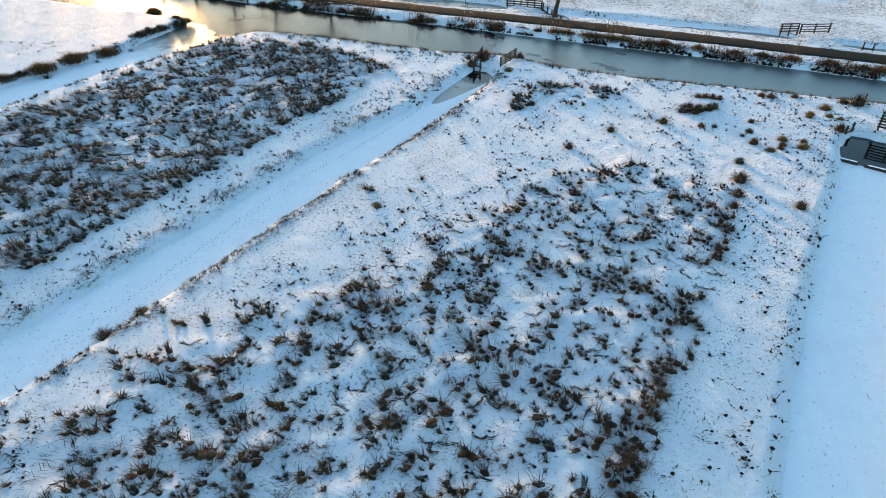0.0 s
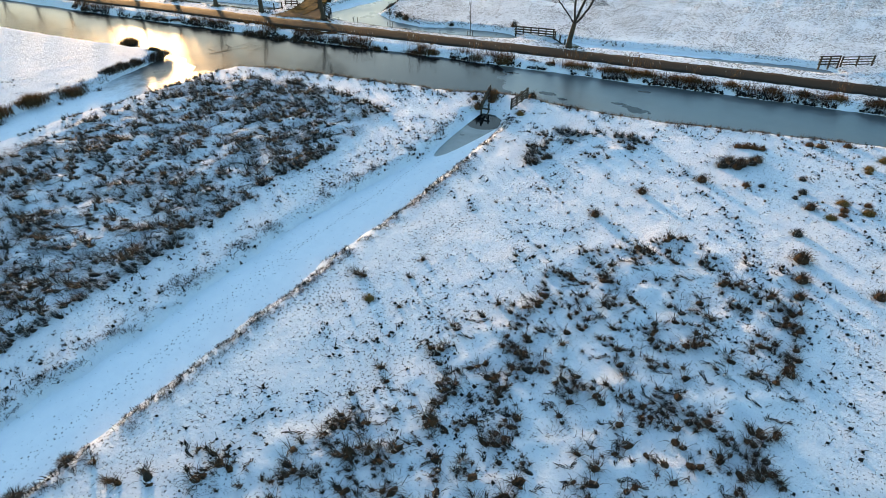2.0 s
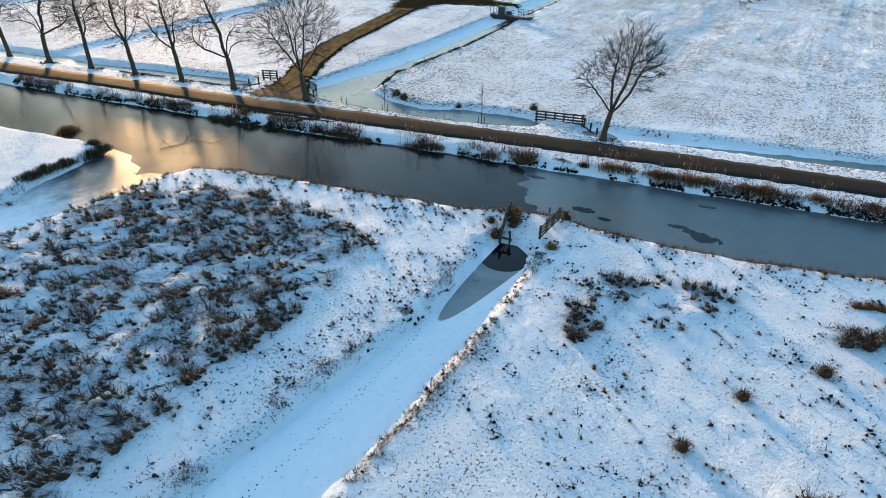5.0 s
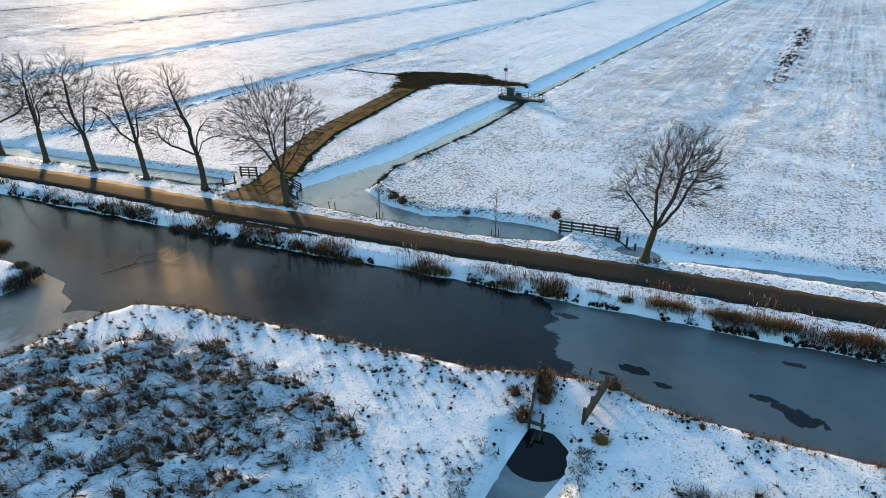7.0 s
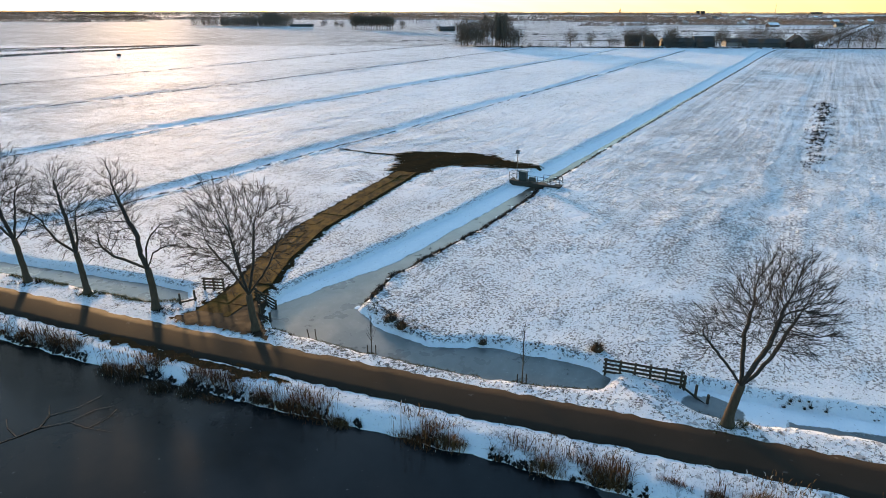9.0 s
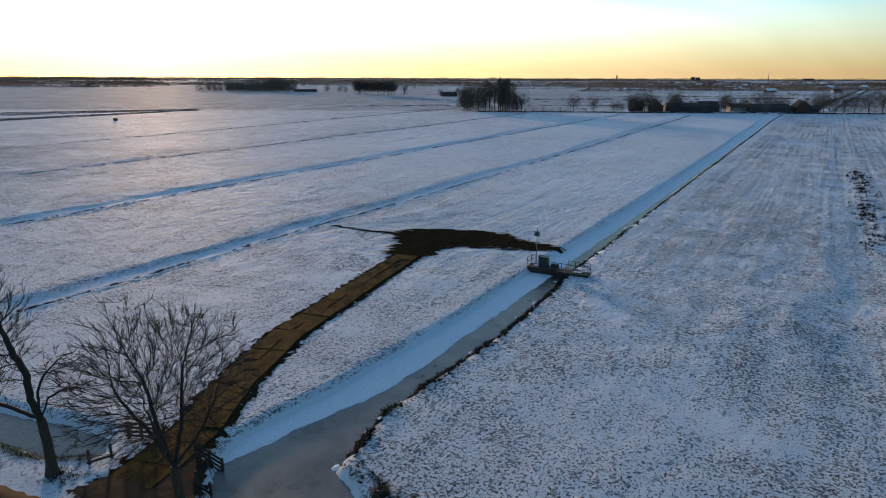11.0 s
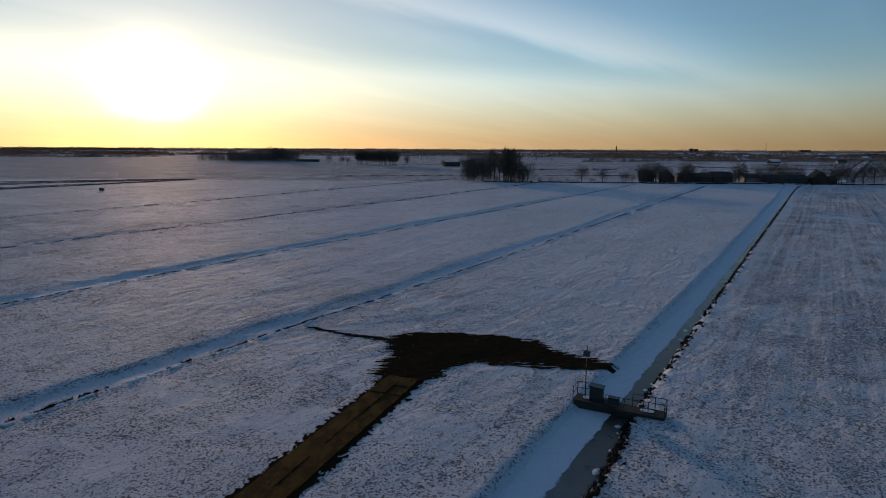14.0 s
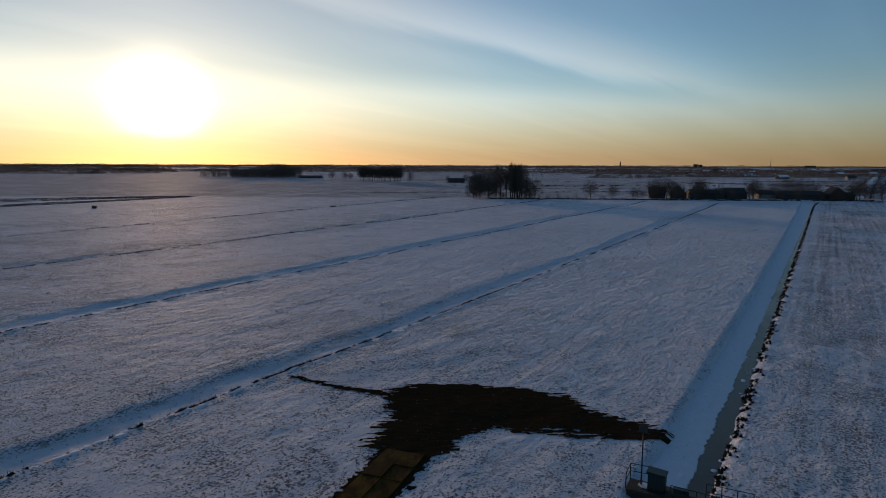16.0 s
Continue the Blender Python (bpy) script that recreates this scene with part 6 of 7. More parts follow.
# larger single tussocks that stand out
LARGE = []
g = np.random.default_rng(5)
for k, (mat, nb, tall) in enumerate(((M_TUSSOCK, 430, 0.5), (M_SHRUB, 430, 0.42), (M_RUST, 360, 0.36), (M_GOLD, 400, 0.34))):
    a = g.uniform(0, 2 * np.pi, nb)
    r = np.sqrt(g.random(nb))
    base = np.column_stack([np.cos(a) * r * 0.36, np.sin(a) * r * 0.30, 0.30 * tall / 0.5 * (1 - r * r) - 0.04])
    v, q, t = blade_arrays(g, base, tall * g.uniform(0.3, 1.0, nb), 0.25 + 0.7 * r + g.normal(0, 0.3, nb), g.uniform(0.008, 0.016, nb), np.where(g.random(nb) < 0.7, a, WIND + g.normal(0, 0.6, nb)), 0.7)
    m = len(v)
    ring = np.arange(9) * 2 * np.pi / 9
    w1, w2 = g.uniform(0.8, 1.2, 9), g.uniform(0.5, 0.75, 9)
    v = np.vstack([v, np.column_stack([np.cos(ring) * 0.36 * w1, np.sin(ring) * 0.31 * w1, np.full(9, -0.06)]), np.column_stack([np.cos(ring) * 0.36 * w2, np.sin(ring) * 0.31 * w2, np.full(9, 0.42 * tall)]), [[0.02, 0, 0.62 * tall]]])
    t = np.vstack([t] + [[[m + 9 + j, m + 9 + (j + 1) % 9, m + 18]] for j in range(9)])
    q = np.vstack([q] + [[[m + j, m + (j + 1) % 9, m + 9 + (j + 1) % 9, m + 9 + j]] for j in range(9)])
    LARGE.append(blade_mesh("tussock", v, q, t, mat))


def big_tussock(x, y, kind, s):
    o = new("grass_tussock", LARGE[kind])
    o.matrix_world = pose(x, y, height(x, y), 0, 0, (x * 37 + y * 11) % 50 - 25) @ Matrix.Scale(s, 4)
    tagged(o, ("bushy brown grass tussock in the snow", "dark grass tussock in the snow", "rust-coloured grass tussock in the snow", "golden dry grass tussock in the snow")[kind], "grass tussock", "single tussocks")




# small dark dots for the shaded dents of a trail on the ditch ice
dent_dots = Build()
g = random.Random(21)
for k in range(190):
    v_ = 3 + 36 * k / 190
    x_, y_ = to_xy(-24.55 + 0.35 * math.sin(v_ * 0.23) + g.uniform(-0.06, 0.06) + (0.09 if k % 2 else -0.09), v_)
    i, r_ = len(dent_dots.v), g.uniform(0.015, 0.05)
    for j in range(5):
        dent_dots.v.append((x_ + math.cos(j * 1.257) * r_, y_ + math.sin(j * 1.257) * r_, W + 0.012))
    dent_dots.v.append((x_, y_, W + 0.012 + r_ * 0.9))
    dent_dots.f += [(i + j, i + (j + 1) % 5, i + 5) for j in range(5)]
tagged(part("snow_crumbs", dent_dots, M_SOIL), "dotted animal trail across the snowy ditch ice", "trail", kind="stuff")
# ---------------------------------------------------------------- fences and gates
def rail_fence(name, a, b, rails, tall, posts, label, rail_w=0.145, cat="fence", z=None):
    """Posts with level boards between two places."""
    ax, ay = a
    bx, by = b
    length = math.hypot(bx - ax, by - ay)
    t = thing(name, ax, ay, z, math.degrees(math.atan2(by - ay, bx - ax)), label, cat)
    rise = (height(bx, by) - height(ax, ay)) if z is None else 0.0
    for k in range(posts):
        s = k / (posts - 1)
        part("post", Build().box(pose(length * s, 0, rise * s + tall / 2 - 0.15), 0.14, 0.14, tall + 0.3, 0.015), M_TIMBER, t)
    for k in range(rails):
        h = tall * (0.22 + 0.72 * k / max(1, rails - 1))
        part("rail", Build().beam((-0.15, -0.085, h), (length + 0.15, -0.085, h + rise), 0.04, rail_w), M_TIMBER, t)
    return t


rail_fence("wooden_fence", (9.4, 78.5), (13.7, 76.7), 4, 1.2, 6, "weathered four-board wooden fence across the dam")
e = rail_fence("sloping_rail", (13.9, 76.6), (14.9, 75.3), 1, 1.0, 3, "wooden rail sloping down to the pool")
rail_fence("field_gate", (-21.1, 90.7), (-19.5, 90.6), 4, 1.15, 3, "short wooden board gate beside the track", 0.13)
rail_fence("ditch_rail", (-22.1, 88.0), (-21.2, 88.7), 1, 0.95, 2, "small wooden rail frame at the ditch")
rail_fence("field_gate", (-16.2, 88.7), (-14.6, 88.2), 4, 1.15, 3, "short wooden board gate beside the track", 0.13)
rail_fence("ditch_rail", (-15.3, 86.2), (-14.5, 86.0), 1, 0.9, 2, "small wooden rail frame at the ditch")
rail_fence("water_fence", (6.6, 54.6), (8.3, 57.2), 4, 1.05, 4, "wooden board fence reaching towards the canal")

rail_fence("lane_gate", (42.9, 66.4), (46.5, 66.8), 4, 1.15, 3, "four-rail wooden gate on the dam beside the lane", 0.09)
rail_fence("water_fence", (42.6, 66.4), (40.5, 66.2), 4, 1.15, 3, "dark board fence reaching over the frozen ditch", 0.14, z=0.05)
rail_fence("ditch_rail", (47.0, 60.3), (47.9, 59.9), 1, 0.9, 2, "small wooden rail frame at the ditch")

# sluice between ditch and canal
sl = thing("sluice", 4.6, 56.6, 0.0, -14, "old timber sluice of upright planks with a beam", "sluice")
for k in range(12):
    yk = -1.7 + k * 0.33
    part("plank", Build().box(pose(-0.25, yk, 0.12 + 0.07 * math.sin(k * 2.1), 0, 3 * math.sin(k * 1.3)), 0.06, 0.28, 1.1, 0.01), M_TIMBER, sl)
part("rail", Build().beam((-0.18, -1.9, 0.58), (-0.18, 2.2, 0.50), 0.08, 0.12), M_TIMBER, sl)
for xk, yk, hk in ((-0.25, -1.95, 0.75), (-0.25, 0.2, 0.8), (-0.2, 2.3, 0.7), (0.4, -1.8, 0.5), (0.4, 1.6, 0.55)):
    part("post", Build().box(pose(xk, yk, hk / 2 - 0.4), 0.14, 0.14, hk + 0.8, 0.02), M_TIMBER, sl)
part("crossbeam", Build().beam((-0.45, -2.05, 0.12), (0.6, -2.2, 0.08), 0.12, 0.12), M_TIMBER, sl)
part("strut", Build().beam((0.1, -2.2, -0.5), (0.0, -3.1, -0.35), 0.10, 0.10), M_TIMBER, sl)
part("strut", Build().beam((0.5, -2.2, 0.1), (0.35, -2.7, -0.5), 0.08, 0.08), M_TIMBER, sl)
mp = thing("mooring_post", 8.0, 59.4, W, 0, "short post standing in the canal ice", "post")
part("post", Build().tube([Vector((0, 0, -0.6)), Vector((0.03, 0, 0.40))], [0.07, 0.06], 8), M_TIMBER, mp, shade=True)

# timber edge and rails at the pool
bm_ = thing("pool_beam", 31.6, 35.5, W, -35.3, "snow-covered timber beam across the pool", "beam")
part("timber", Build().box(pose(0.75, 0, 0.1), 1.6, 0.2, 0.3, 0.02), M_TIMBER, bm_)
part("timber", Build().box(pose(3.5, -0.06, 0.08, 0, 0, -2), 3.1, 0.2, 0.3, 0.02), M_TIMBER, bm_)
part("snow_cap", Build().box(pose(0.8, 0, 0.265), 1.3, 0.15, 0.04, 0.03), M_SNOW, bm_)
part("snow_cap", Build().box(pose(3.4, -0.06, 0.245), 2.4, 0.15, 0.04, 0.03), M_SNOW, bm_)
rail_fence("pool_rail", (34.4, 39.6), (35.2, 40.1), 1, 0.8, 2, "small wooden rail at the pool edge")
rail_fence("pool_gate", (37.2, 39.9), (39.4, 38.4), 6, 1.7, 3, "yellowish wooden board gate by the pool", 0.14)
cp = thing("canal_post", 39.2, 45.7, None, 0, "short wooden post on the canal bank", "post")
part("post", Build().tube([Vector((0, 0, -0.4)), Vector((0.02, 0, 0.9))], [0.09, 0.08], 8), M_TIMBER, cp, shade=True)


# ---------------------------------------------------------------- weir with control box in the meadow ditch
wz = 0.12
we = thing("weir", 11.2, 125.6, wz, -27, "small concrete weir with railings across the meadow ditch", "weir")
part("deck", Build().box(pose(-1.9, 0.3, 0.0), 3.4, 1.5, 0.22, 0.05), M_CONCRETE, we)
part("deck", Build().box(pose(1.7, -0.1, -0.05), 3.9, 1.3, 0.22, 0.05), M_CONCRETE, we)
part("snow_cap", Build().box(pose(-2.4, 0.45, 0.13), 1.2, 0.7, 0.05, 0.25), M_SNOW, we)
part("snow_cap", Build().box(pose(2.2, 0.05, 0.08), 1.1, 0.5, 0.05, 0.2), M_SNOW, we)
part("wall", Build().box(pose(-1.9, 0.3, -0.55), 3.3, 1.3, 0.9), M_CONCRETE, we)
part("wall", Build().box(pose(1.7, -0.1, -0.6), 3.7, 1.1, 0.9), M_CONCRETE, we)


def railing(pts, tall, posts):
    """Steel posts and two rails along a line."""
    rows = [Vector(p) for p in pts]
    for a, b in zip(rows, rows[1:]):
        n = max(2, int((b - a).length / posts) + 1)
        for k in range(n):
            p = a.lerp(b, k / (n - 1))
            part("post", Build().tube([p, p + Vector((0, 0, tall))], [0.035, 0.035], 6), M_STEEL, we)
        for h in (tall, tall * 0.52):
            part("rail", Build().tube([a + Vector((0, 0, h)), b + Vector((0, 0, h))], [0.028, 0.028], 6), M_STEEL, we)


railing([(-3.6, -0.4, 0.1), (-3.6, 1.0, 0.1), (-2.4, 1.05, 0.1)], 1.05, 0.7)
railing([(-0.9, -0.6, 0.1), (2.0, -0.7, 0.05)], 0.95, 1.2)
railing([(1.0, 0.5, 0.05), (3.6, 0.5, 0.05), (3.6, -0.7, 0.05), (2.4, -0.75, 0.05)], 1.05, 0.65)
part("valve_wheel", Build().box(pose(-0.35, -0.2, 0.5), 0.9, 0.35, 0.55, 0.05), M_CABINET, we, "dark valve box")
cb = thing("control_cabinet", 9.7, 126.7, wz + 0.12, -27, "dark green weir control cabinet with a sloping lid", "cabinet")
part("body", Build().box(pose(0, 0, 0.55), 1.05, 0.7, 1.1, 0.03), M_CABINET, cb)
part("lid", Build().prism(pose(0, 0, 1.11), [(-0.6, 0.0), (0.6, 0.0), (0.6, 0.06), (-0.6, 0.15)], 0.84), M_CABINET, cb)
for o in (-0.28, 0.28):
    part("door", Build().box(pose(o, -0.365, 0.56), 0.45, 0.03, 0.95), M_CABINET, cb)
ms = thing("antenna_mast", 8.9, 127.3, wz + 0.1, -27, "thin steel mast with a sensor panel", "mast")
part("pole", Build().tube([Vector((0, 0, 0)), Vector((0, 0, 4.4))], [0.05, 0.04], 8), M_STEEL, ms, shade=True)
for h in (3.5, 4.0):
    part("arm", Build().beam((-0.4, 0, h), (0.4, 0, h), 0.04, 0.04), M_STEEL, ms)
part("panel", Build().box(pose(0, -0.05, 3.75, 75), 0.55, 0.42, 0.04), M_STEEL, ms, "tilted sensor panel")

# ---------------------------------------------------------------- farms and woods in the distance
def gable(name, x, y, length, depth, eaves, ridge, turn, wall, roof, label, windows=0, chimney=False):
    """A house or barn with a pitched roof."""
    t = thing(name, x, y, 0.0, turn, label, "building", "farm buildings")
    d = depth / 2
    part("wall", Build().prism(pose(0, 0, 0, 0, 0, 90), [(-d, -0.5), (d, -0.5), (d, eaves), (0, ridge - 0.15), (-d, eaves)], length), wall, t)
    for s in (-1, 1):
        a = math.atan2(ridge - eaves, d)
        ln = math.hypot(d, ridge - eaves) + 0.5
        mid = Vector((0, s * (d + 0.35) / 2, (ridge + eaves) / 2 - 0.05))
        part("roof", Build().box(pose(0, mid.y, mid.z + 0.12, -s * math.degrees(a)), length + 0.6, ln, 0.18), roof, t)
    for k in range(windows):
        o = -length / 2 + length * (k + 0.5) / windows
        w = part("window", Build().box(pose(o, -d - 0.03, eaves * 0.55), 1.1, 0.08, 1.2), M_PALE, t)
        part("pane", Build().box(pose(o, -d - 0.08, eaves * 0.55), 0.9, 0.04, 1.0), M_GLASS, w)
    if chimney:
        part("chimney", Build().box(pose(length * 0.3, 0, ridge + 0.4), 0.8, 0.8, 1.4), M_BRICK, t)
    return t


gable("farmhouse", 121, 472, 9, 8, 2.8, 6.5, -14, M_BRICK, M_ROOF, "brick farmhouse with a dark roof among trees", 3, True)
gable("farmhouse", 133, 471, 8, 9, 2.8, 7.0, 80, M_BRICK, M_ROOF, "brick farmhouse with a dark steep roof", 2, True)
gable("barn", 149, 470, 19, 12, 3.0, 5.2, -3, M_BARN, M_ROOF, "long low dark barn beside the lane")
gable("barn", 165.5, 470, 12, 12, 3.2, 6.2, -3, M_BARN, M_ROOF, "taller dark barn with a broad roof")
gable("barn", 186, 474, 10, 9, 2.6, 4.6, -3, M_PALE, M_ROOF, "low pale farm shed with dark roof")
gable("barn", 203, 466, 23, 11, 2.6, 4.8, -3, M_BARN, M_ROOF, "long low dark barn beside the lane")
gable("farmhouse", 221.5, 463, 8.5, 9, 3.2, 7.0, 87, M_BRICK, M_ROOF, "red brick farmhouse with a steep roof", 3, True)
gable("barn", 229.5, 463, 5, 6, 2.2, 3.8, -4, M_BARN, M_ROOF, "small dark wooden shed")
gable("barn", 3, 760, 17, 8, 2.2, 4.6, 6, M_BARN, M_ROOF, "dark barn behind the trees")
gable("barn", -190, 940, 30, 9, 1.8, 3.2, 0, M_BARN, M_ROOF, "low dark farm shed by the wood")


def twiggy(seed, tall, wide, base, n, upright=0.5, lobes=7):
    """A far bare tree: a trunk with limbs, and a crown of fine twigs gathered round the limb ends."""
    rnd = random.Random(seed)
    b, c = Build(), Build()
    b.tube([Vector((0, 0, -0.5)), Vector((0, 0, tall * 0.4)), Vector((0.2, 0, tall * 0.85))], [tall * 0.024, tall * 0.017, tall * 0.004], 5)
    ends = []
    for k in range(lobes):
        a, h = 2.4 * k + rnd.uniform(-0.4, 0.4), base + 0.12 + (0.82 - base) * (k + 0.5) / lobes
        prof = math.sqrt(max(0.05, 1 - ((h - (base + 1) / 2) / ((1 - base) / 2 + 0.05)) ** 2))
        e = Vector((math.cos(a) * wide * 0.6 * prof, math.sin(a) * wide * 0.6 * prof, tall * h))
        b.tube([Vector((0, 0, tall * h * 0.55)), e * 0.5 + Vector((0, 0, tall * h * 0.36)), e], [tall * 0.010, tall * 0.007, tall * 0.003], 4)
        ends.append((e, wide * rnd.uniform(0.50, 0.75)))
    for k in range(int(n * 1.5)):
        e, size = rnd.choice(ends)
        d = Vector((rnd.gauss(0, 1), rnd.gauss(0, 1), rnd.gauss(0, 1) * (0.8 + upright))).normalized()
        p = e + d * size * rnd.random() ** 0.5
        if p.z < tall * base:
            p.z = tall * base + rnd.random() * 0.4
        q = p + (d + Vector((0, 0, upright))).normalized() * tall * rnd.uniform(0.07, 0.16)
        s = d.cross(Vector((rnd.uniform(-1, 1), rnd.uniform(-1, 1), 0.3))).normalized() * tall * 0.0055
        i = len(c.v)
        c.v += [tuple(p - s), tuple(p + s), tuple(q)]
        c.f.append((i, i + 1, i + 2))
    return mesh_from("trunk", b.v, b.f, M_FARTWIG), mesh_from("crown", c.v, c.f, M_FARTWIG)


FAR_ROUND = [twiggy(1, 10, 4.3, 0.20, 900, 0.4, 9), twiggy(2, 9, 3.8, 0.2, 800, 0.4, 8)]
FAR_TALL = [twiggy(3, 17.5, 4.2, 0.25, 700, 0.7, 8), twiggy(4, 16.5, 4.8, 0.30, 700, 0.5, 9)]
FAR_BROAD = twiggy(7, 14.5, 5.4, 0.12, 1500, 0.35, 13)
FAR_POPLAR = twiggy(5, 20, 1.6, 0.08, 500, 1.5, 14)
FAR_BUSH = twiggy(6, 3.2, 2.0, 0.03, 420, 0.4, 6)


def far_tree(x, y, meshes, s, turn, label):
    t = thing("tree", x, y, -0.05, turn, label, "tree", "trees round the farms")
    t.matrix_world = t.matrix_world @ Matrix.Scale(s, 4)
    part("trunk", meshes[0], None, t)
    tagged(part("crown", meshes[1], None, t), kind="stuff")


rnd = random.Random(9)
for px, py, k, s in ((10.5, 462, 1, 0.82), (14.5, 466, 1, 1.06), (19.5, 462, 1, 1.0), (23.0, 470, 1, 0.72), (25, 480, 0, 0.95), (28.0, 484, 0, 0.98), (30.5, 472, 0, 0.9), (13, 478, 1, 0.85), (40, 474, 0, 0.98), (42.0, 466, 1, 0.75), (38, 482, 1, 0.98)):
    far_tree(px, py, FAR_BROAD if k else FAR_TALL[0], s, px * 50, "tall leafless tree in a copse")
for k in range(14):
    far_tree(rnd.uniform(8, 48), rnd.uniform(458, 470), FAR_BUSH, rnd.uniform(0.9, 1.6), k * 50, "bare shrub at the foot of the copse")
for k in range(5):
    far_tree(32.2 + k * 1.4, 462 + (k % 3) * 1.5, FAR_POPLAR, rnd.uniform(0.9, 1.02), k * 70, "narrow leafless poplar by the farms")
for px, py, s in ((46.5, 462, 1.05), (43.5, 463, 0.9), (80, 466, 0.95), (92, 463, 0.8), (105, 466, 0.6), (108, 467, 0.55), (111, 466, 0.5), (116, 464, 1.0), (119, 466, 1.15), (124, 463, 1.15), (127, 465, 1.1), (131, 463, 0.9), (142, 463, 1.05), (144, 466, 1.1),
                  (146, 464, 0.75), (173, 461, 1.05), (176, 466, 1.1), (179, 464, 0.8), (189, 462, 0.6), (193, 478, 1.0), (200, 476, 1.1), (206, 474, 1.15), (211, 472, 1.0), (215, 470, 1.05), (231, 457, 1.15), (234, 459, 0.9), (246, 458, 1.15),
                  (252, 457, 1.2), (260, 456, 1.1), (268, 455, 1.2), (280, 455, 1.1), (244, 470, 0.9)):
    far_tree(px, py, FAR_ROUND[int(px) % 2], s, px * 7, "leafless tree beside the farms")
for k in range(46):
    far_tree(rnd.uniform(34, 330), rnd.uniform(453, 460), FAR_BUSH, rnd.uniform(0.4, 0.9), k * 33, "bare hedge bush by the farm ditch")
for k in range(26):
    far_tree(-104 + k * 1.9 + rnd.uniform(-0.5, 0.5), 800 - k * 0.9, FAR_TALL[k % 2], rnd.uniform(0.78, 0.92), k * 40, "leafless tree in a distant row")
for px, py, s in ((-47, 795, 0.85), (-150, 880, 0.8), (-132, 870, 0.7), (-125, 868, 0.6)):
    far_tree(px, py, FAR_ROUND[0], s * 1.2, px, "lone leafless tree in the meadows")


def wood(name, x0, x1, y0, y1, n, tall, seed, label):
    """A far bare wood joined into one mesh: stems and fine twigs."""
    r = random.Random(seed)
    b = Build()
    for k in range(n):
        x, y, h = r.uniform(x0, x1), r.uniform(y0, y1), tall * r.uniform(0.55, 1.1)
        h *= 0.78 + 0.25 * math.sin(x / 7.0 + seed) * math.sin(x / 17.0)
        wide = h * r.uniform(0.22, 0.32)
        b.tube([Vector((x, y, -0.3)), Vector((x, y, h * 0.8))], [h * 0.018, h * 0.006], 3)
        for j in range(58):
            hh = 0.10 + 0.90 * r.random() ** 0.8
            a = r.uniform(0, 6.283)
            q = wide * math.sqrt(max(0.03, 1 - ((hh - 0.58) / 0.45) ** 2)) * math.sqrt(r.random())
            p = Vector((x + math.cos(a) * q, y + math.sin(a) * q, h * hh))
            e = p + Vector((math.cos(a) * 0.4, math.sin(a) * 0.4, 0.8)) * h * r.uniform(0.06, 0.14)
            w = Vector((r.uniform(-1, 1), r.uniform(-1, 1), 0.2)).normalized() * h * 0.018
            i = len(b.v)
            b.v += [tuple(p - w), tuple(p + w), tuple(e)]
            b.f.append((i, i + 1, i + 2))
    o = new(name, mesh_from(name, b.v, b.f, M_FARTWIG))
    return tagged(o, label, "woodland", kind="stuff")


wood("far_wood", -300, -212, 930, 1000, 430, 17, 1, "bare wood at the edge of the meadows")
wood("far_wood", -350, -296, 960, 1010, 120, 12, 3, "lower end of the bare wood at the edge of the meadows")
wood("far_wood", -600, -350, 1500, 1700, 90, 16, 2, "distant bare wood at the meadow edge")
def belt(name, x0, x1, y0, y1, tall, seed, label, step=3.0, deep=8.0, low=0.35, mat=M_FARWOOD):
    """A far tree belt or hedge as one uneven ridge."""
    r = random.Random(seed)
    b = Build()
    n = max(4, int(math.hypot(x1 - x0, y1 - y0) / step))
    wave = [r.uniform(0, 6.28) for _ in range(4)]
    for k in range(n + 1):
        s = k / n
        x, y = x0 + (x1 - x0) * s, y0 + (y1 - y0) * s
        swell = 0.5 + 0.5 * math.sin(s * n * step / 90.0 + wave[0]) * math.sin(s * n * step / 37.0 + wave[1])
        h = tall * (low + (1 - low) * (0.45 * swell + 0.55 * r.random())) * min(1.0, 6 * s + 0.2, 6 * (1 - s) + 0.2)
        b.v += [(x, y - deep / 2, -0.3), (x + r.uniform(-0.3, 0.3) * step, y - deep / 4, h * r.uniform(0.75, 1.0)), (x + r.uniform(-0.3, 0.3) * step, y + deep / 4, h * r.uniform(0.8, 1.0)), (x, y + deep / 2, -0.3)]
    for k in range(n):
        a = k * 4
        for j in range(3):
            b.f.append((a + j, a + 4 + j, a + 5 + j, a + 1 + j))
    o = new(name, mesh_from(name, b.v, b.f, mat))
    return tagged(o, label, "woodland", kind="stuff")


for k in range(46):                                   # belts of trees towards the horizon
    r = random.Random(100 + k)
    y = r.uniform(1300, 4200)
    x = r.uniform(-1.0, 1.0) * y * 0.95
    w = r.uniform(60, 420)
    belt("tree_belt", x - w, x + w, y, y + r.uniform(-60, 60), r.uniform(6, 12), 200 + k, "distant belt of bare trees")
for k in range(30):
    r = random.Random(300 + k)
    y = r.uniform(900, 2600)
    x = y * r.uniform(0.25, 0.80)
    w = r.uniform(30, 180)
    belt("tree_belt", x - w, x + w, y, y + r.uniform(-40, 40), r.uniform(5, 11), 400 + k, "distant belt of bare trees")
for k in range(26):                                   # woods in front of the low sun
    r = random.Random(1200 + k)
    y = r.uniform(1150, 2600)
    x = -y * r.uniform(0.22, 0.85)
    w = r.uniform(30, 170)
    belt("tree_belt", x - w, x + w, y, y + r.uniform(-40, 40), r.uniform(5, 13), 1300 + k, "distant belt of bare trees")
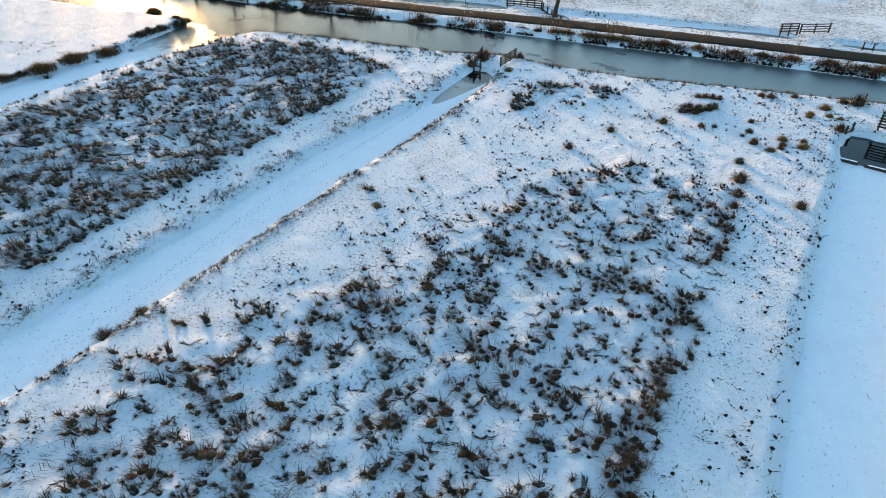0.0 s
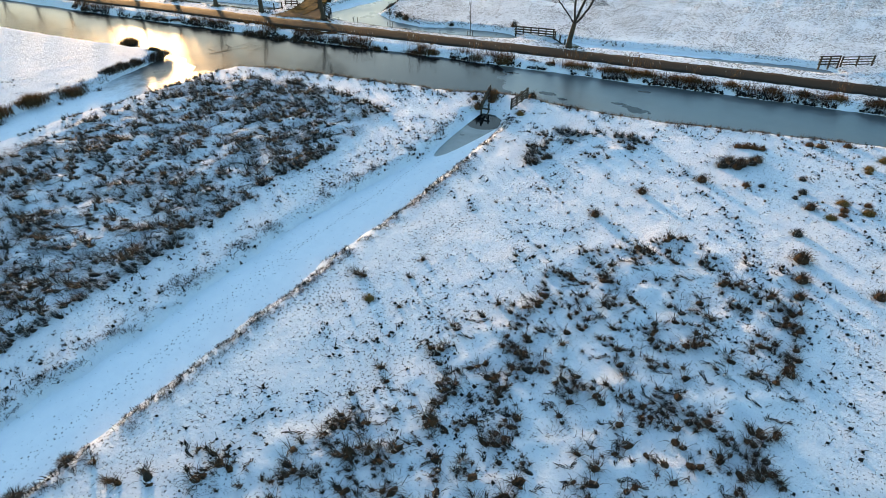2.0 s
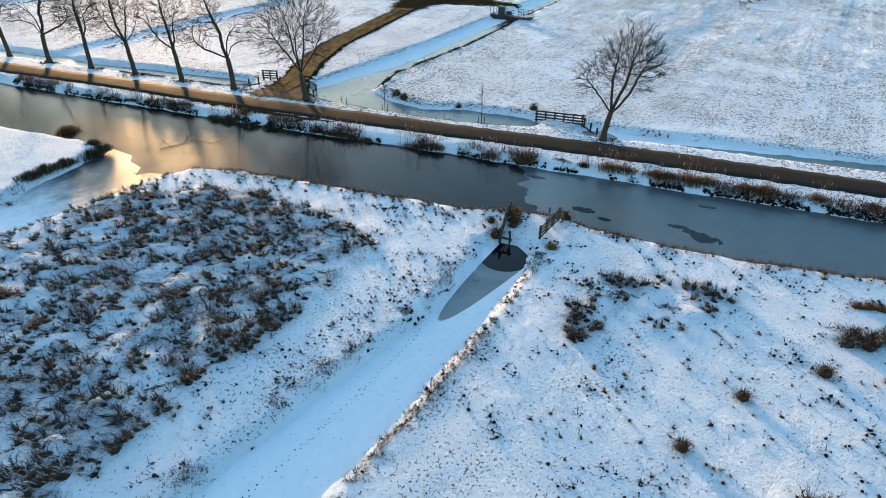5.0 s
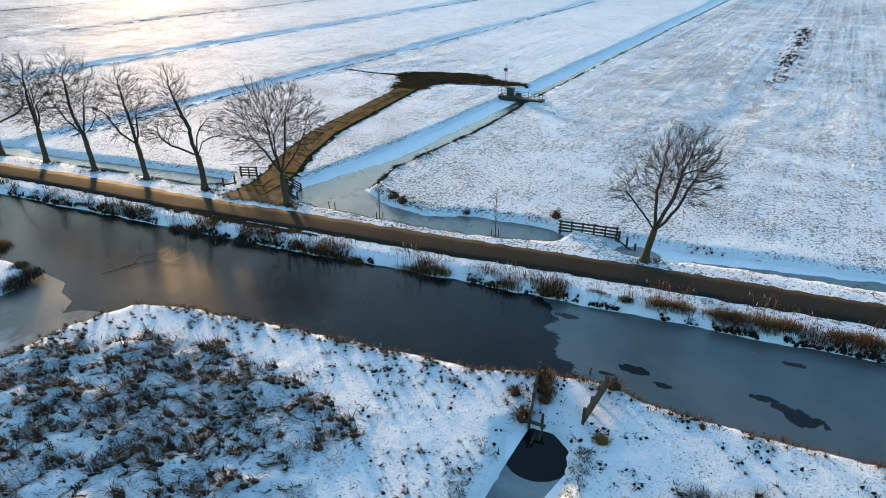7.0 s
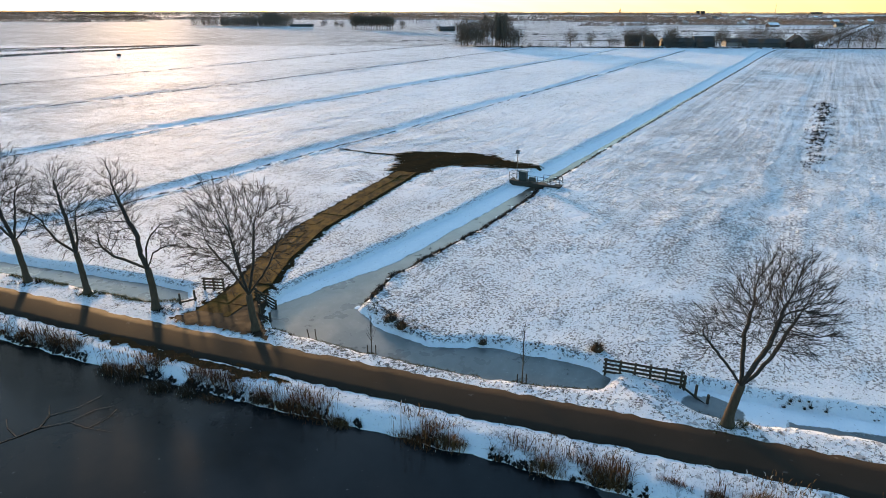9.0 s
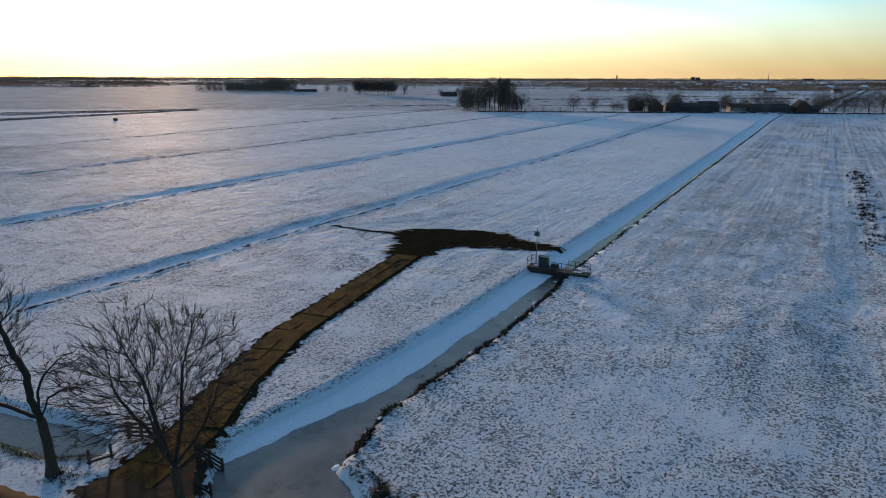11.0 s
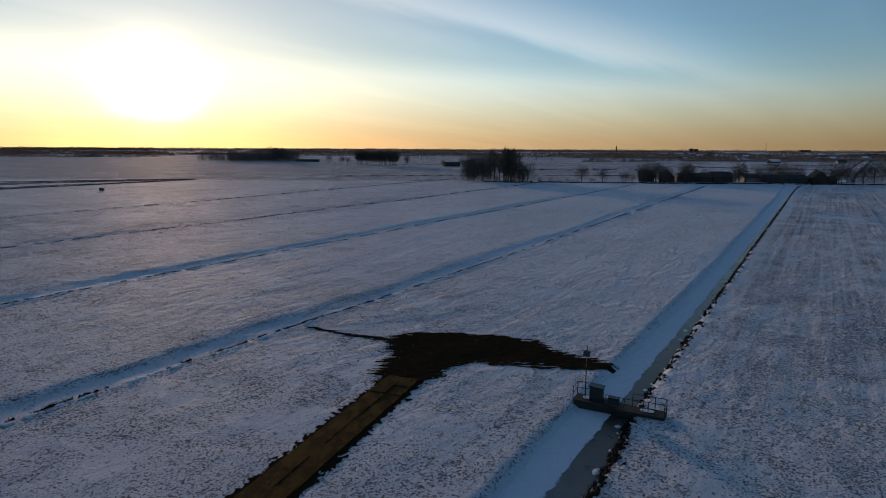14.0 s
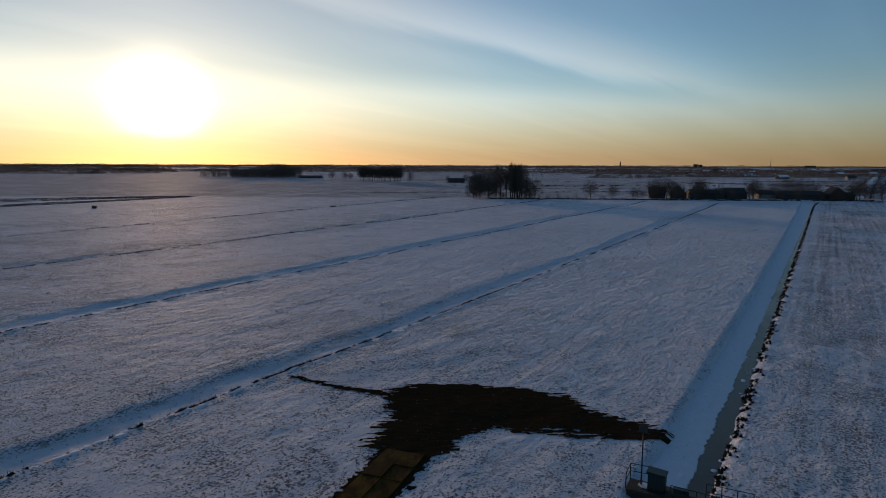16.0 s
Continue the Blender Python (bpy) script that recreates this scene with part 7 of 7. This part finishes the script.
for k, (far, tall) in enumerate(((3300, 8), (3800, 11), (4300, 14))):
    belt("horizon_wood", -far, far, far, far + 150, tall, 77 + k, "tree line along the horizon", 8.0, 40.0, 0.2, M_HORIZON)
for k in range(40):                                   # low hedges and ditch lines between the far meadows
    r = random.Random(500 + k)
    y = r.uniform(520, 1900)
    x = r.uniform(0.02, 0.9) * y
    w = r.uniform(60, 260)
    belt("hedge", x - w, x + w, y - w * 0.1, y + w * 0.1, r.uniform(0.4, 1.4), 600 + k, "low bare hedge between far meadows", 2.0, 2.0, -0.6)
for k in range(44):                                   # ditch lines with reeds and shrubs behind the farms
    r = random.Random(800 + k)
    y = r.uniform(500, 1000)
    x = y * r.uniform(0.03, 0.9)
    w = r.uniform(15, 110)
    belt("hedge", x - w, x + w, y + w * r.uniform(-0.25, 0.1), y, r.uniform(0.4, 1.3), 900 + k, "low bare hedge between far meadows", 1.5, 1.6, -0.8)
for k, (x, y, w) in enumerate(((330, 700, 40), (470, 760, 55), (560, 900, 60), (690, 980, 80), (420, 1050, 60), (230, 980, 40), (120, 1100, 50), (760, 1150, 90), (-60, 1150, 40))):
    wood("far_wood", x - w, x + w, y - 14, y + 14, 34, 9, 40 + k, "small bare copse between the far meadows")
rnd = random.Random(4)
for k in range(16):                                   # scattered far houses
    y = rnd.uniform(900, 2200)
    gable("farmhouse", y * rnd.uniform(0.30, 0.72), y, rnd.uniform(9, 18), 8, 2.4, 5.4, rnd.uniform(-30, 30), (M_PALE, M_BRICK, M_PALE)[k % 3], (M_ROOF, M_SNOW)[k % 2], "distant farm building among the meadows")
tw = thing("radio_mast", 1650, 3400, 0.0, 0, "thin radio mast on the horizon", "mast")
part("pole", Build().tube([Vector((0, 0, 0)), Vector((0, 0, 48))], [1.6, 0.5], 6), M_STEEL, tw)
ch = thing("church", 930, 3600, 0.0, 0, "distant church with a pointed spire", "church")
part("tower", Build().box(pose(0, 0, 9), 6, 6, 18), M_BRICK, ch)
part("spire", Build().tube([Vector((0, 0, 18)), Vector((0, 0, 32))], [4, 0.3], 8), M_ROOF, ch)
for px, py, wx, hh in ((1340, 3600, 18, 17), (1385, 3650, 22, 15), (2020, 3700, 60, 11)):
    fl = thing("apartment_block", px, py, 0.0, 0, "distant apartment block on the horizon", "building")
    part("wall", Build().box(pose(0, 0, hh / 2), wx, 16, hh, 1), M_CONCRETE, fl)
    part("roof", Build().box(pose(0, 0, hh + 0.5), wx + 1, 17, 1), M_ROOF, fl)
for px, py, s in ((126, 455, 0.8), (138, 456, 0.7), (152, 458, 0.75), (158, 455, 0.6), (169, 456, 0.8), (183, 456, 0.7), (196, 455, 0.75), (209, 455, 0.6), (218, 453, 0.8), (226, 453, 0.9), (239, 455, 1.0), (14, 752, 0.9), (-6, 754, 0.7), (20, 757, 0.7), (6, 750, 0.4)):
    far_tree(px, py, FAR_ROUND[int(px) % 2], s, px * 5, "leafless tree standing in front of the farm")
# a snowy side lane between hedges runs off behind the farms
lane = [(243, 474), (310, 575), (440, 766), (767, 1248)]
tagged(ribbon("side_lane", lane, 2.6, 0.14, M_SNOW, 4.0, 0.6), "snow-covered side lane behind the farms", "road", kind="structure")
for (ax, ay), (bx, by) in zip(lane, lane[1:]):
    for o in (-5.0, 5.0):
        belt("hedge", ax + o, bx + o, ay - o * 0.6, by - o * 0.6, 1.5, int(ax + o), "low dark hedge along the side lane", 2.0, 1.6, 0.3)
# small shelter far out in the meadow
sh = thing("field_shelter", -161, 368, 0.0, 10, "small dark shelter in the open meadow", "shelter")
part("wall", Build().box(pose(0, 0, 0.5), 1.7, 1.3, 1.1, 0.05), M_BARN, sh)
part("roof", Build().prism(pose(0, 0, 1.05), [(-1.0, 0), (1.0, 0), (1.0, 0.1), (-1.0, 0.25)], 1.5), M_ROOF, sh)

# ploughed strip in the far meadow
rng = np.random.default_rng(31)
for k in range(7):                                     # rows that run together, with a strip of snow left between them
    n_ = 1300
    s_ = rng.random(n_) * (1.0 if k < 3 else rng.uniform(0.9, 1.0))
    w_ = (0.0, 0.10, 0.2, 0.62, 0.75, 0.88, 1.0)[k]
    x = (-262 - 68 * w_) + (104 + 62 * w_) * s_ + rng.normal(0, 1.3, n_)
    y = (277 + 88 * w_) + (188 - 80 * w_) * s_ + 14 * w_ * np.sin(3.14 * s_) + rng.normal(0, 1.3, n_)
    tuft_field("stubble_row", rng, x, y, rng.uniform(0.3, 0.6, n_), 2, M_TUSSOCK, "row of brown stubble in the far meadow", droop=0.7, spread=2.0, width=0.45)
# rough weeds in the meadow to the east
n_ = 700
s_ = rng.random(n_)
x = 53 + 42 * s_ + rng.normal(0, 0.9, n_)
y = 133 + 72 * s_ + rng.normal(0, 0.9, n_)
sel = fractal(x, y, 0.7) > 0.48
tuft_field("meadow_weeds", rng, x[sel], y[sel], rng.uniform(0.2, 0.7, sel.sum()), 10, M_SOIL, "straggling dark weeds in the meadow", droop=0.7, width=0.08)

# single tussocks: x, y, kind, size
FIELD_TUSSOCKS = ((-17.2, 15.3, 1, 1.3), (-15.9, 17.0, 1, 1.0), (-3.9, 27.5, 3, 0.9), (22.2, 31.2, 0, 1.5), (21.3, 29.2, 0, 1.2), (20.4, 27.6, 0, 1.0), (-0.3, 18.6, 2, 0.9), (23.3, 34.1, 1, 1.1),
    (22.5, 40.5, 2, 0.9), (23.6, 40.4, 1, 0.7), (21.9, 43.6, 1, 1.4), (22.6, 44.2, 1, 1.5), (23.3, 43.7, 1, 1.6), (24.2, 43.9, 1, 1.4), (22.9, 43.2, 0, 1.2), (8.6, 45.0, 1, 1.0),
    (14.6, 39.5, 0, 1.0), (19.5, 41.2, 0, 1.2), (10.6, 36.4, 0, 1.0), (-38.6, 52.0, 0, 1.4))
POOL_TUSSOCKS = ((25.0, 27.6, 0, 1.1), (26.5, 36.0, 3, 1.1), (28.3, 37.9, 3, 1.2), (27.9, 37.0, 2, 0.9), (27.5, 36.4, 2, 0.8), (29.4, 36.6, 3, 1.3), (29.9, 37.6, 2, 0.8), (25.7, 37.3, 0, 1.1),
    (26.2, 39.5, 1, 0.9), (25.3, 38.7, 1, 0.6), (34.0, 39.9, 0, 1.3))
SHORE_TUSSOCKS = ((35.0, 44.3, 3, 1.5), (33.0, 43.0, 3, 1.1), (32.6, 42.4, 3, 0.8), (34.5, 42.6, 3, 1.0), (35.2, 42.0, 3, 0.8), (27.1, 41.4, 1, 0.8), (38.4, 45.3, 0, 1.9), (37.4, 45.8, 2, 1.3),
    (24.9, 44.4, 1, 1.3), (24.4, 46.9, 2, 1.0), (25.0, 46.8, 2, 1.1), (25.6, 46.6, 2, 1.1), (26.2, 46.5, 2, 0.9), (30.4, 47.2, 2, 1.0), (31.2, 46.9, 2, 1.2), (33.4, 46.9, 2, 1.0))
SLUICE_TUSSOCKS = ((3.4, 57.0, 0, 1.0), (5.3, 58.9, 2, 1.3), (5.2, 58.0, 2, 1.2), (5.0, 57.2, 2, 1.2), (4.9, 56.4, 2, 1.0), (8.9, 57.6, 0, 1.4), (7.3, 53.4, 3, 1.1), (3.6, 55.2, 0, 1.3),
    (-33.5, 60.2, 0, 1.3), (-35.6, 56.6, 0, 1.2))
LANE_TUSSOCKS = ((9.4, 80.9, 0, 1.4), (-4.3, 84.4, 0, 1.3), (-5.2, 85.6, 1, 1.5), (1.6, 82.4, 1, 0.9))
for x_, y_, k_, s_ in FIELD_TUSSOCKS + POOL_TUSSOCKS + SHORE_TUSSOCKS + SLUICE_TUSSOCKS + LANE_TUSSOCKS:
    big_tussock(x_, y_, k_, s_)

# ---------------------------------------------------------------- concrete slabs of the track
slab_mesh = mesh_from("slab", *(lambda b: (b.v, b.f))(Build().box(pose(0, 0, 0), 1.48, 1.985, 0.10, 0.03)), M_SLAB)
track = thing("farm_track", -17, 95, 0.0, 0, "farm track of muddy concrete slabs", "track", kind="structure")
rnd = random.Random(12)
for p, t in along(TRACK, 2.0)[1:25]:
    ang = math.degrees(math.atan2(t.y, t.x)) - 90
    for o in (-0.74, 0.74):
        q = p + Vector((t.y, -t.x)) * o
        s = new("slab", slab_mesh)
        s.parent = track
        s.matrix_parent_inverse = pose(17, -95, 0)
        s.matrix_basis = pose(q.x, q.y, height(q.x, q.y) + 0.055 + rnd.uniform(-0.01, 0.015), rnd.uniform(-0.5, 0.5), rnd.uniform(-0.5, 0.5), ang + rnd.uniform(-1, 1))
